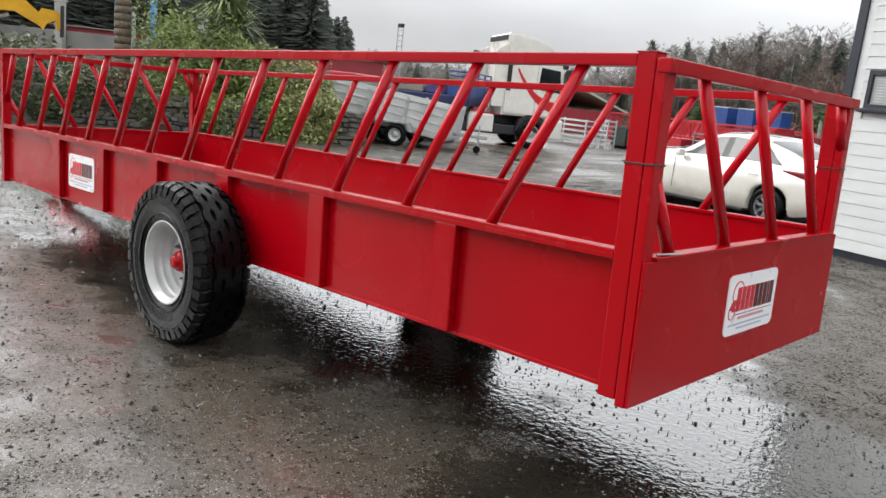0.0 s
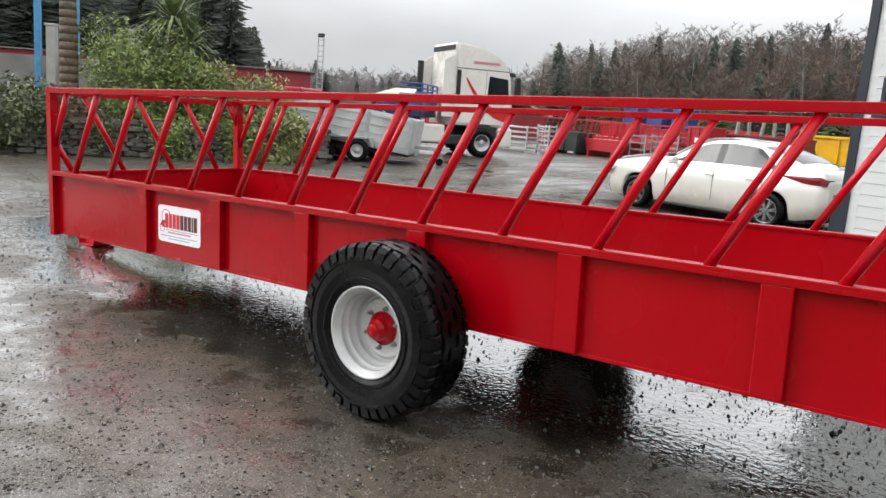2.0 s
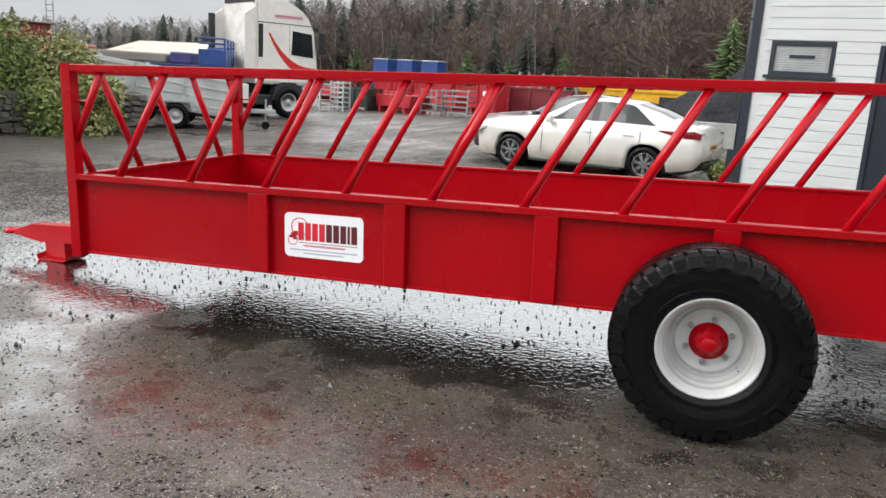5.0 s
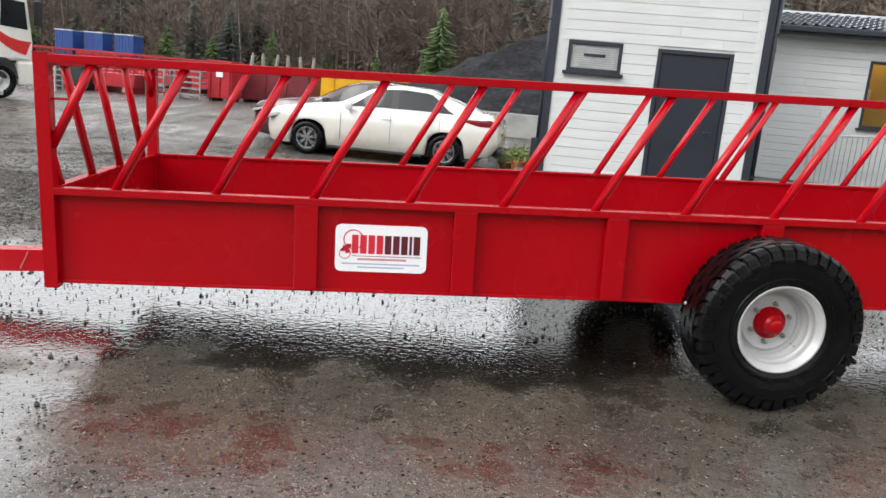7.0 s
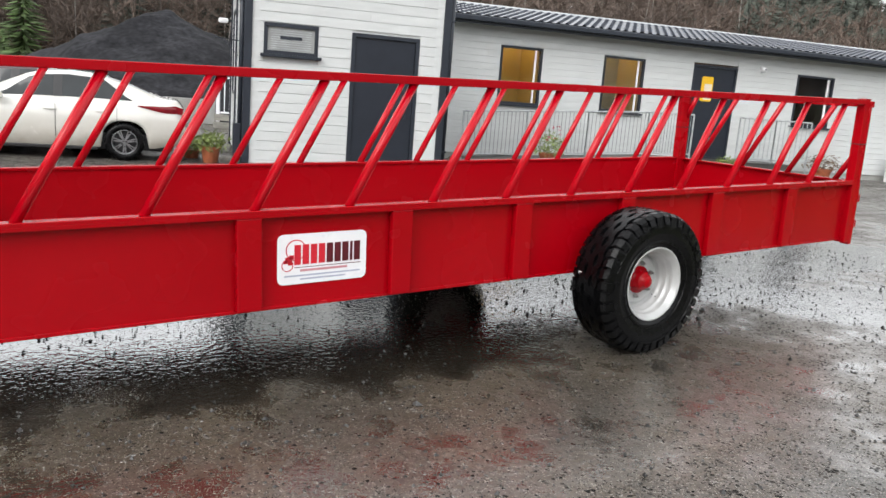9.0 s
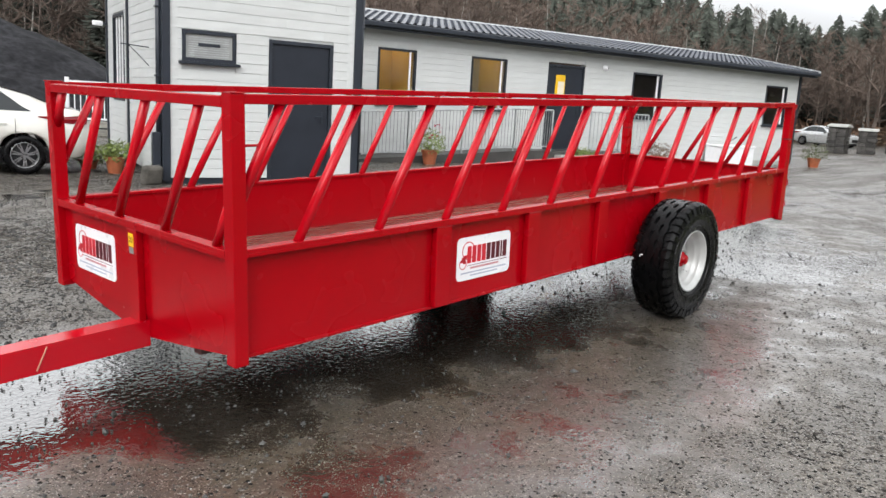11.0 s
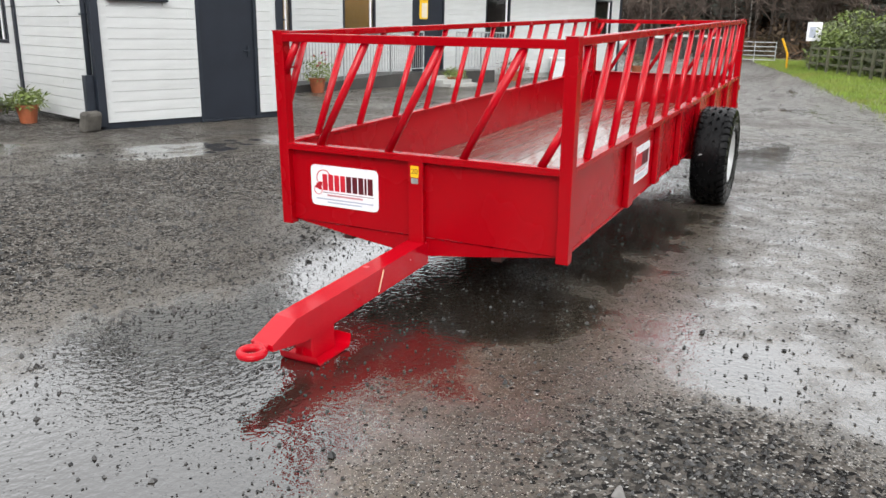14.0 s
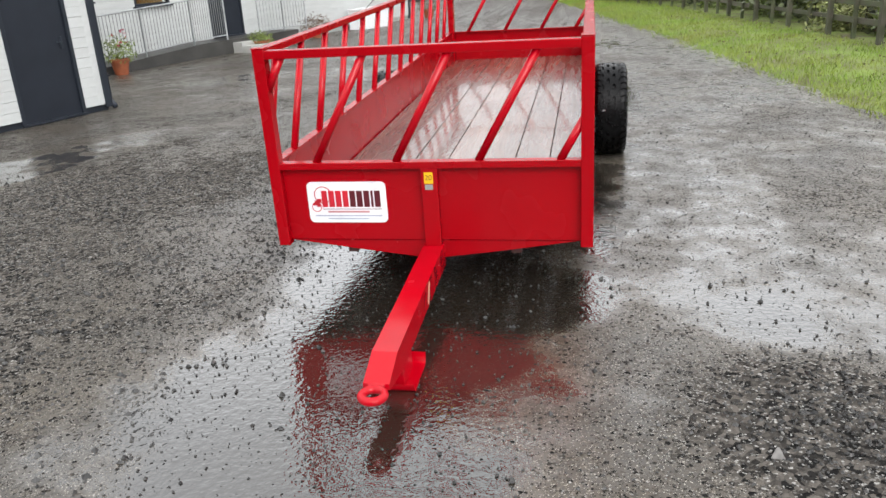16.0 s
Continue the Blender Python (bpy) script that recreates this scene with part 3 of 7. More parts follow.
    b = [bm.verts.new((0.064, y, z)) for y, z in outline]
    bm.faces.new(a), bm.faces.new(b[::-1])
    for i in range(6):
        bm.faces.new((a[i], a[(i + 1) % 6], b[(i + 1) % 6], b[i]))
    bmesh.ops.recalc_face_normals(bm, faces=bm.faces)
    part("gusset_plate", bm, RED, T)
    # rear gate
    g0, g1 = LEN - 0.052, LEN
    gate = part("rear_gate", box(BM(), g1 - 0.014, g1 - 0.004, 0.004, WID - 0.004, -0.018, 0.478, 0.002), RED, T, "red sheet steel rear gate")
    for y in (0.001, WID - P - 0.001):
        part("gate_post", box(BM(), g0, g1 - 0.015, y, y + P, -0.020, TOP - 0.018, 0.004), RED, gate)
    part("gate_rail", box(BM(), g0 + 0.008, g1 + 0.003, -0.004, WID + 0.004, TOP - 0.062, TOP - 0.015, 0.004), RED, gate)
    part("gate_rail", box(BM(), g0 - 0.0, g1 + 0.004, P, WID - P, 0.478, 0.492, 0.003), RED, gate)
    part("gate_rail", box(BM(), g0, g1 - 0.015, P, WID - P, 0.010, 0.060, 0.003), RED, gate)
    for v in (0.641, 1.105, 1.585):
        part("diagonal_bar", tube(BM(), (g1 - 0.033, v, 0.488), (g1 - 0.033, v - 0.345, 1.082), 0.0225, 14), RED_WET, gate, smooth=True)
    part("diagonal_bar", tube(BM(), (g1 - 0.033, 0.205, 0.488), (g1 - 0.033, 0.055, 0.735), 0.0225, 14), RED_WET, gate, smooth=True)
    part("diagonal_bar", tube(BM(), (g1 - 0.033, WID - 0.05, 0.885), (g1 - 0.033, 1.69, 1.082), 0.0225, 14), RED_WET, gate, smooth=True)
    for z in (0.12, 0.33):
        part("gate_hinge", tube(BM(), (g1 - 0.002, -0.002, z), (g1 - 0.002, -0.002, z + 0.06), 0.006, 10), RED, gate)
    for y in (0.0, WID - P):
        bm = BM()
        box(bm, LEN - 0.125, LEN - 0.012, y - 0.003, y + P + 0.003, 0.788, 0.794, 0.001)
        part("black_tie", bm, BLACK, T, "thin black tie round post and gate")
    part("gate_pin", tube(BM(), (LEN - 0.02, 0.10, 0.496), (LEN + 0.02, 0.19, 0.500), 0.004, 8), NUT, T, "bare steel pin")
    # floor of boards on cross bearers
    ys = [0.058, 0.300, 0.545, 0.790, 1.035, 1.280, 1.525, 1.772]
    for k in range(7):
        part("floor_board", box(BM(), 0.075, LEN - 0.075, ys[k] + 0.003, ys[k + 1] - 0.003, 0.100, 0.138 + 0.0015 * (k % 3), 0.003), PLANK, T, "wet grey-brown wooden floor board")
    # bearers and rails carry the underside shade as a darker red
    for k in range(9):
        u = 0.35 + 0.70 * k
        part("cross_bearer", box(BM(), u - 0.025, u + 0.025, 0.062, WID - 0.062, 0.035, 0.100, 0.003), UNDERSHADE, T, "red bearer, darkened in colour for underside shade")
    for y in (0.40, WID - 0.46):
        part("chassis_rail", box(BM(), 0.07, LEN - 0.15, y, y + 0.06, -0.065, 0.034, 0.004), UNDERSHADE, T, "red chassis rail, darkened in colour for underside shade")
    # maker's plates and small stickers
    sign_plate(T, pose(1.664, 0.0438, 0.254))
    sign_plate(T, pose(0.0398, 1.395, 0.256, 0, 0, -90))
    sign_plate(T, pose(LEN - 0.0038, 0.905, 0.250, 0, 0, 90))
    st = part("speed_sticker", box(BM(), 0.0, 0.0019, 0.875, 0.925, 0.375, 0.440), YELLOW, T, "yellow sticker marked 20")
    cu = bpy.data.curves.new("speed_number", "FONT")
    cu.body, cu.size, cu.align_x, cu.align_y, cu.extrude = "20", 0.042, "CENTER", "CENTER", 0.0004
    tmp = bpy.data.objects.new("speed_number", cu)
    scene.collection.objects.link(tmp)
    bpy.context.view_layer.update()
    me = bpy.data.meshes.new_from_object(tmp.evaluated_get(bpy.context.evaluated_depsgraph_get()))
    bpy.data.objects.remove(tmp)
    me.transform(pose(-0.0004, 0.900, 0.408, 90, 0, -90))
    me.materials.clear()
    part("speed_number", me, SIGN_DARK, st, "dark number 20")
    part("serial_sticker", box(BM(), 0.0, 0.0019, 0.878, 0.922, 0.340, 0.370), STEEL, T, "small grey serial sticker")
    # drawbar
    prof = [(0.05, 0.004), (-1.165, -0.028), (-1.335, -0.088), (-1.335, -0.116), (-1.10, -0.158), (0.05, -0.128)]
    bar = part("drawbar", prism(BM(), prof, 0.842, 0.958), RED_WET, T, "red square-section drawbar")
    ring_m = pose(-1.402, 0.898, -0.103)
    bm = BM()
    tor = [(0.048 + 0.019 * math.cos(a), 0.019 * math.sin(a)) for a in [2 * math.pi * i / 12 for i in range(12)]]
    lathe(bm, tor, ring_m @ pose(0, 0, 0, 90, 0, 0), 32, True)
    box(bm, -1.350, -1.320, 0.860, 0.936, -0.118, -0.086, 0.004)
    part("towing_eye", bm, RED_WET, bar, "red forged towing eye", smooth=True)
    part("weld_seam", tube(BM(), (-0.44, 0.840, -0.020), (-0.49, 0.840, -0.125), 0.0035, 6), WELD, bar, "bare weld seam")
    part("support_leg", box(BM(), -1.055, -0.875, 0.852, 0.948, -0.276, -0.145, 0.005), RED_WET, T)
    foot = []
    for s in range(7):
        a = radians(70 - 70 * s / 6)
        foot.append((-1.065 - 0.025 * math.sin(a) / math.sin(radians(70)), -0.276 + 0.055 * (1 - math.cos(a))))
    pts_top = foot + [(-0.86, -0.276)] + [(-0.845 + 0.03 * math.sin(radians(14 * s)), -0.276 + 0.06 * (1 - math.cos(radians(14 * s)))) for s in range(1, 7)]
    pts = pts_top + [(x, z - 0.010) for x, z in pts_top[::-1]]
    part("support_foot", prism(BM(), pts, 0.800, 1.010), RED_WET, T, "red steel skid foot with turned-up ends")
    part("foot_gusset", prism(BM(), [(-1.075, -0.275), (-1.05, -0.275), (-1.05, -0.19)], 0.895, 0.905), RED_WET, T)
    # axle and wheels
    part("axle", box(BM(), 3.672 - 0.04, 3.672 + 0.04, 0.02, WID - 0.02, -0.055, 0.025, 0.004), RED, T)
    for y in (0.40, WID - 0.46):
        part("axle_bracket", prism(BM(), [(3.50, -0.062), (3.79, -0.062), (3.71, -0.09), (3.58, -0.09)], y - 0.002, y + 0.062), RED, T)
    tm = tyre_mesh()
    for side in (0, 1):
        s = -1 if side == 0 else 1
        wy = -0.170 if side == 0 else WID + 0.170
        flip = pose(3.672, wy, -0.009, 0, 0, 0 if side == 0 else 180)
        W = part("wheel", lathe(BM(), [(0.222, -0.122), (0.229, -0.130), (0.224, -0.134), (0.214, -0.128), (0.208, -0.112), (0.196, -0.104), (0.192, -0.090), (0.194, -0.066), (0.186, -0.060), (0.181, -0.048), (0.180, -0.026), (0.172, -0.020), (0.168, -0.004), (0.166, 0.012), (0.158, 0.016), (0.150, 0.006), (0.144, -0.003), (0.135, 0.004),
                                     (0.105, 0.004), (0.06, 0.004), (0.0, 0.004), (0.0, 0.016), (0.06, 0.016), (0.17, 0.05), (0.190, 0.10), (0.222, 0.118)], flip, 64), RIM, T, "silver painted steel wheel rim", smooth=True)
        tyre = part("tyre", tm, RUBBER, W, "wet black ribbed trailer tyre", smooth=False)
        tyre.matrix_basis = flip
        hub = lathe(BM(), [(0.0, -0.082), (0.030, -0.082), (0.036, -0.076), (0.038, -0.058), (0.052, -0.054), (0.056, -0.045), (0.060, -0.010), (0.085, -0.004), (0.085, 0.004)], flip, 32)
        part("hub", hub, RED, W, "red painted wheel hub", smooth=True)
        for k in range(6):
            a = radians(60 * k + 20)
            c = Vector((0.1025 * math.cos(a), 0, 0.1025 * math.sin(a)))
            bm = tube(BM(), flip @ (c + Vector((0, 0.002, 0))), flip @ (c + Vector((0, -0.016, 0))), 0.0135, 6)
            tube(bm, flip @ (c + Vector((0, -0.016, 0))), flip @ (c + Vector((0, -0.030, 0))), 0.007, 10)
            part("wheel_nut", bm, NUT, W, "steel wheel nut")
        part("valve", tube(BM(), flip @ Vector((0.13, -0.002, -0.11)), flip @ Vector((0.14, -0.03, -0.12)), 0.005, 8), BLACK, W)
    lab = box(BM(), 0, 0.012, -0.006, 0.020, -0.008, 0.010, 0.001, pose(3.672 - 0.431, -0.115, 0.06))
    part("tyre_label", lab, WHITE_SIGN, T, "scrap of white tyre label")
    return T


trailer()


# ---- the white boarded office building ----
BROT = -16.0


def bpose(s, d, z, rz=0):
    """Pose at s metres along the building's front, d metres out from the origin, z up."""
    return pose(0, 0, 0, 0, 0, BROT) @ pose(s, d, z, 0, 0, rz)


def boarded_wall(name, label, s0, s1, z0, z1, m, openings, pitch=0.149, board_len=4.2, seed=0):
    """Wall core with real openings, clad in lapped boards; local x along, y in, z up."""
    r = random.Random(seed)
    bm = BM()
    xs = sorted({s0, s1, *[v for o in openings for v in (o[0], o[1])]})
    zs = sorted({z0, z1, *[v for o in openings for v in (o[2], o[3])]})
    for a, b in zip(xs, xs[1:]):
        for c, d in zip(zs, zs[1:]):
            if not any(o[0] <= (a + b) / 2 <= o[1] and o[2] <= (c + d) / 2 <= o[3] for o in openings):
                box(bm, a, b, 0.022, 0.20, c, d)
    wall = solid(name, bm, CLAD, label, "wall", m, kind="structure")
    shared = {}
    z, k = z0, 0
    while z < z1 - 0.02:
        top = min(z + pitch, z1)
        cuts = [s0]
        x = s0 + board_len * (0.35 + 0.5 * ((k * 37) % 10) / 10)
        while x < s1 - 0.4:
            cuts.append(x)
            x += board_len
        cuts.append(s1)
        for a, b in zip(cuts, cuts[1:]):
            free = [(a, b)]
            for o in openings:
                if o[2] < top - 0.01 and o[3] > z + 0.01:
                    free = [q for p in free for q in ((p[0], min(p[1], o[0])), (max(p[0], o[1]), p[1])) if q[1] - q[0] > 0.02]
            for p, q in free:
                key = (round(q - p, 3), round(top - z, 3))
                if key not in shared:
                    L, h = key
                    pts = [(0.0, 0.001), (-0.001, 0.0), (0.003, h - 0.010), (0.009, h - 0.006), (0.009, h - 0.001), (0.023, h - 0.001), (0.023, 0.0)]
                    shared[key] = mesh_of(prism(BM(), [(y, zz) for y, zz in pts], 0.001, L - 0.001, pose(0, 0, 0, 0, 0, -90) @ Matrix.Diagonal((-1, 1, 1, 1))), "board")
                ob = part("board", shared[key], CLAD, wall)
                ob.matrix_basis = Matrix.Translation((p, 0, z))
        z, k = top, k + 1
    return wall


def window(name, label, m, w, h, kind="clear", sill=True):
    """Framed window; local x along, z up from its foot, y in."""
    W = thing(name, label, "window", m, kind="structure")
    t = 0.055
    bm = box(BM(), 0, w, 0.0, 0.08, 0, t, 0.004)
    box(bm, 0, w, 0.0, 0.08, h - t, h, 0.004)
    box(bm, 0, t, 0.0, 0.08, t, h - t, 0.004)
    box(bm, w - t, w, 0.0, 0.08, t, h - t, 0.004)
    part("window_frame", bm, ANTH_TRIM, W, "dark grey frame")
    if kind == "frosted":
        part("pane", box(BM(), t, w - t, 0.035, 0.041, t, h - t), FROST, W, "frosted pane")
        bm = BM()
        for k in range(9):
            z = t + 0.03 + k * (h - 2 * t - 0.05) / 9
            box(bm, t + 0.05, w - t - 0.05, 0.028, 0.034, z, z + 0.012)
        part("blind", bm, STEEL, W, "pale blind behind frosted glass")
        part("vent_slot", box(BM(), w * 0.30, w * 0.70, 0.018, 0.034, h * 0.50, h * 0.60, 0.003), ANTH_TRIM, W, "dark vent slot")
    elif kind == "dark":
        part("pane", box(BM(), t, w - t, 0.040, 0.046, t, h - t), GLASSD, W, "dark pane")
    else:
        g = part("pane", box(BM(), t, w - t, 0.040, 0.046, t, h - t), PANE, W, "clear pane")
        g.visible_shadow = False
        part("sash", box(BM(), w - t - 0.14, w - t - 0.10, 0.012, 0.06, t, h - t, 0.003), WHITE_SIGN, W, "white inner sash edge")
        bm = box(BM(), 0.0, w, 1.3, 1.35, -0.4, h + 0.3)
        part("room_wall", bm, WALL_IN if kind == "lit" else (ANTH_TRIM if kind == "dim" else FROST), W, "inner room wall")
        bm = box(BM(), -0.6, 0.02, 0.21, 1.35, -0.4, h + 0.3)
        box(bm, w - 0.02, w + 0.6, 0.21, 1.35, -0.4, h + 0.3)
        box(bm, -0.6, w + 0.6, 0.21, 1.35, -0.45, -0.4)
        box(bm, -0.6, w + 0.6, 0.21, 1.35, h + 0.3, h + 0.35)
        part("room_lining", bm, ANTH_TRIM if kind == "dim" else WALL_IN, W, "dim inner room surfaces")
        if kind in ("lit", "blind"):
            part("ceiling_lamp", box(BM(), w * 0.3, w * 0.8, 0.5, 1.1, h + 0.27, h + 0.295), WARM, W, "lit warm ceiling lamp")
        if kind == "lit":
            part("wall_calendar", box(BM(), w * 0.30, w * 0.46, 1.28, 1.295, h * 0.40, h * 0.62), PAPER, W, "pale calendar on the inner wall")
        if kind in ("blind", "dim"):
            bm = BM()
            k = 0
            while k * 0.028 < h - 2 * t - 0.03:
                box(bm, t + 0.01, w - t - 0.15, 0.075, 0.10, t + 0.01 + k * 0.028, t + 0.014 + k * 0.028, 0, None)
                k += 1
            part("blind", bm, BLIND if kind == "blind" else BARK, W, "slatted window blind")
    if sill:
        part("sill", box(BM(), -0.05, w + 0.05, -0.07, 0.06, -0.045, 0.0, 0.006), ANTH_TRIM, W, "dark grey sill")
    return W


def door(name, label, m, w, h, notice=False):
    D = thing(name, label, "door", m, kind="structure")
    t = 0.06
    bm = box(BM(), 0, t, -0.004, 0.10, 0, h, 0.004)
    box(bm, w - t, w, -0.004, 0.10, 0, h, 0.004)
    box(bm, t, w - t, -0.004, 0.10, h - t, h, 0.004)
    part("door_frame", bm, ANTH_TRIM, D)
    part("door_leaf", box(BM(), t + 0.004, w - t - 0.004, 0.03, 0.08, 0.012, h - t - 0.004, 0.004), ANTH, D, "flush anthracite door leaf")
    part("threshold", box(BM(), 0, w, -0.03, 0.10, -0.02, 0.010, 0.003), ANTH_TRIM, D)
    bm = box(BM(), w - t - 0.13, w - t - 0.09, 0.012, 0.032, 0.98, 1.16, 0.004)
    tube(bm, (w - t - 0.11, 0.022, 1.08), (w - t - 0.11, -0.02, 1.08), 0.009, 10)
    tube(bm, (w - t - 0.115, -0.018, 1.08), (w - t - 0.005 - 0.22, -0.018, 1.08), 0.009, 10)
    part("door_handle", bm, ANTH_TRIM, D, "dark lever handle")
    if notice:
        part("notice", prism(BM(), [(0.36 * w + x, 1.73 + z) for x, z in round_rect(0.34, 0.62, 0.05)], 0.0255, 0.0295), YELLOW, D, "yellow notice board on the door")
        part("notice_sheet", box(BM(), 0.30 * w, 0.30 * w + 0.22, 0.022, 0.0253, 1.46, 1.86), PAPER, D, "white paper sheet")
    return D


def downpipe(s, d, z1, label="dark grey round downpipe on the wall corner"):
    m = bpose(s, d, 0)
    t = thing("downpipe", label, "downpipe", m)
    part("pipe", tube(BM(), (0, 0, 0.12), (0, 0, z1), 0.04, 14), ANTH_TRIM, t, smooth=True)
    part("shoe", tube(BM(), (0, 0, 0.14), (0.0, -0.10, 0.03), 0.042, 14), ANTH_TRIM, t, smooth=True)
    for z in (0.5, 1.6, 2.6):
        part("clip", box(BM(), -0.05, 0.05, -0.046, 0.06, z, z + 0.03, 0.003), ANTH_TRIM, t)


def office():
    # front block
    A0, A1, AD, AZ = 1.66, 4.82, 9.20, 3.80
    SB0, SB1, BD, BZ0, BZ1 = 4.82, 24.1, 14.2, 0.02, 3.16
    m = bpose(0, AD, 0)
    boarded_wall("wall_front_block", "white painted lapped board wall of the front block", A0, A1, 0.10, AZ, m, [(1.92, 2.74, 1.86, 2.32), (3.26, 4.36, 0.10, 2.29)], seed=1)
    # strip under the boards; its dark colour paints the shaded gap
    solid("plinth", box(BM(), A0 + 0.02, A1 - 0.02, 0.03, 0.2, -0.05, 0.10), ANTH_TRIM, "plinth strip under the boarded front wall, dark in place of the gap's shade", "plinth", m, kind="structure")
    window("window_1", "small frosted window with dark grey frame and sill", bpose(1.92, AD - 0.012, 1.86), 0.82, 0.46, "frosted")
    door("door_1", "plain anthracite flush door, closed", bpose(3.26, AD - 0.004, 0.03), 1.10, 2.26)
    # its side walls, along the depth
    side = bpose(A0, AD, 0) @ pose(0, 2.9, 0, 0, 0, -90)
    boarded_wall("wall_side_block", "white painted lapped board side wall", 0.0, 2.9, 0.10, AZ, side, [], seed=2)
    right = bpose(A1, AD, 0) @ pose(0, 0, 0, 0, 0, 90)
    boarded_wall("wall_inner_return", "white painted lapped board return wall", 0.0, BD - AD, 0.10, AZ, right, [], seed=3)
    solid("trim_corner", box(BM(), -0.03, 0.085, -0.03, 0.085, 0.05, AZ, 0.004), ANTH_TRIM, "dark grey corner trim of the front block", "trim", bpose(A0, AD, 0), kind="structure")
    solid("trim_corner", box(BM(), -0.085, 0.03, -0.03, 0.085, 0.05, AZ, 0.004), ANTH_TRIM, "dark grey corner trim of the front block", "trim", bpose(A1, AD, 0), kind="structure")
    roof = BM()
    prism(roof, [(A0 - 0.30, AZ), (A1 + 0.25, AZ), (A1 + 0.25, AZ + 0.14), ((A0 + A1) / 2, AZ + 0.80), (A0 - 0.30, AZ + 0.14)], -0.28, BD - AD + 0.2)
    R = solid("roof_front_block", roof, ROOFTILE, "dark sheeted pitched roof of the front block", "roof", m, kind="structure")
    part("gutter", lathe(BM(), [(0.055, 0), (0.055, BD - AD + 0.3)], pose(A0 - 0.33, -0.25, AZ + 0.03), 12), ANTH_TRIM, R)
    part("soffit", box(BM(), A0 - 0.30, A1 + 0.25, -0.28, 0.0, AZ - 0.02, AZ - 0.003), ANTH_TRIM, R)
    downpipe(A0 - 0.055, AD + 0.13, AZ, "dark grey downpipe beside the front block corner")
    downpipe(A1 + 0.07, AD + 0.06, AZ, "dark grey downpipe in the inner corner")
    # glazed rear part of the side wall
    back = bpose(A0, AD, 0) @ pose(0, 5.2, 0, 0, 0, -90)
    boarded_wall("wall_side_rear", "white painted board side wall with a dark window", 0.0, 2.3, 0.10, AZ, back, [(0.7, 1.9, 1.15, 2.75)], seed=5)
    W = window("window_side", "dark side window with pale glazing bars", back @ pose(0.7, -0.012, 1.15), 1.2, 1.6, "dark", False)
    for k in range(1, 4):
        part("glazing_bar", box(BM(), 0.3 * k - 0.02, 0.3 * k + 0.02, 0.02, 0.04, 0.055, 1.545, 0.003), WHITE_SIGN, W)
    for d in (2.9, 5.2):
        solid("trim_corner", box(BM(), -0.03, 0.06, -0.06, 0.06, 0.05, AZ, 0.004), ANTH_TRIM, "dark grey trim board on the side wall", "trim", bpose(A0, AD + d, 0), kind="structure")
    lamp = thing("porch_lamp", "white bulkhead lamp on the side wall end", "lamp", bpose(A0 - 0.15, AD + 5.15, 2.62))
    part("lamp_body", box(BM(), -0.14, 0.06, -0.05, 0.05, -0.05, 0.05, 0.03), WHITE_SIGN, lamp)
    part("bracket", box(BM(), 0.06, 0.12, -0.02, 0.02, -0.02, 0.02, 0.004), ANTH_TRIM, lamp)
    # hose and bracket on the side wall
    h = thing("wall_bracket", "thin dark wire bracket on the side wall", "bracket", bpose(A0 - 0.02, AD + 1.0, 2.05))
    part("arm", tube(BM(), (0, 0, 0), (-0.42, 0.0, 0.03), 0.008, 8), ANTH_TRIM, h)
    part("stay", tube(BM(), (0, 0, -0.28), (-0.30, 0.0, 0.02), 0.006, 8), ANTH_TRIM, h)
    # long wing
    m = bpose(0, BD, 0)
    tops = 2.69
    op = [(7.67, 8.74, 1.36, tops), (10.36, 11.50, 1.36, tops), (12.90, 14.22, 0.36, tops + 0.06), (16.11, 17.33, 1.36, tops), (22.30, 23.45, 1.36, tops)]
    boarded_wall("wall_long_wing", "white painted lapped board wall of the long wing", SB0, SB1, 0.16, BZ1, m, op, pitch=0.15, seed=7)
    solid("plinth", box(BM(), SB0 + 0.02, SB1 - 0.02, 0.03, 0.2, -0.05, 0.16), CONC, "grey plinth under the long boarded wing", "plinth", m, kind="structure")
    kinds = ("lit", "blind", None, "dim", "dim")
    for k, o in enumerate(op):
        if kinds[k]:
            window("window_%d" % (k + 2), "yellow-lit window with dark grey frame and sill" if kinds[k] == "lit" else "dark window with slatted blind, grey frame and sill", bpose(o[0], BD - 0.012, o[2]), o[1] - o[0], o[3] - o[2], kinds[k])
    door("door_2", "anthracite entrance door with a yellow notice", bpose(12.90, BD - 0.004, 0.38), 1.32, 2.32, True)
    end = bpose(SB1, BD, 0) @ pose(0, 0, 0, 0, 0, 90)
    boarded_wall("wall_wing_end", "white painted board end wall of the wing", 0.0, 6.0, 0.16, BZ1, end, [], seed=9)
    solid("trim_corner", box(BM(), -0.085, 0.03, -0.03, 0.085, 0.05, BZ1, 0.004), ANTH_TRIM, "dark grey corner trim of the wing", "trim", bpose(SB1, BD, 0), kind="structure")
    # tile-effect roof of the wing
    x0, x1, run, rise = SB0 - 1.0, SB1 + 0.35, 3.4, 0.62
    nx, rows = int((x1 - x0) / 0.055), 9
    V, F = [], []
    for j in range(rows):
        for e in (0, 1):
            f = (j + e) / rows
            for i in range(nx + 1):
                x = x0 + (x1 - x0) * i / nx
                wave = 0.027 * math.sin(2 * math.pi * x / 0.22)
                V.append((x, -0.42 + run * f, BZ1 + 0.06 + rise * f + wave + (0.045 if e == 0 else 0.0)))
    w = nx + 1
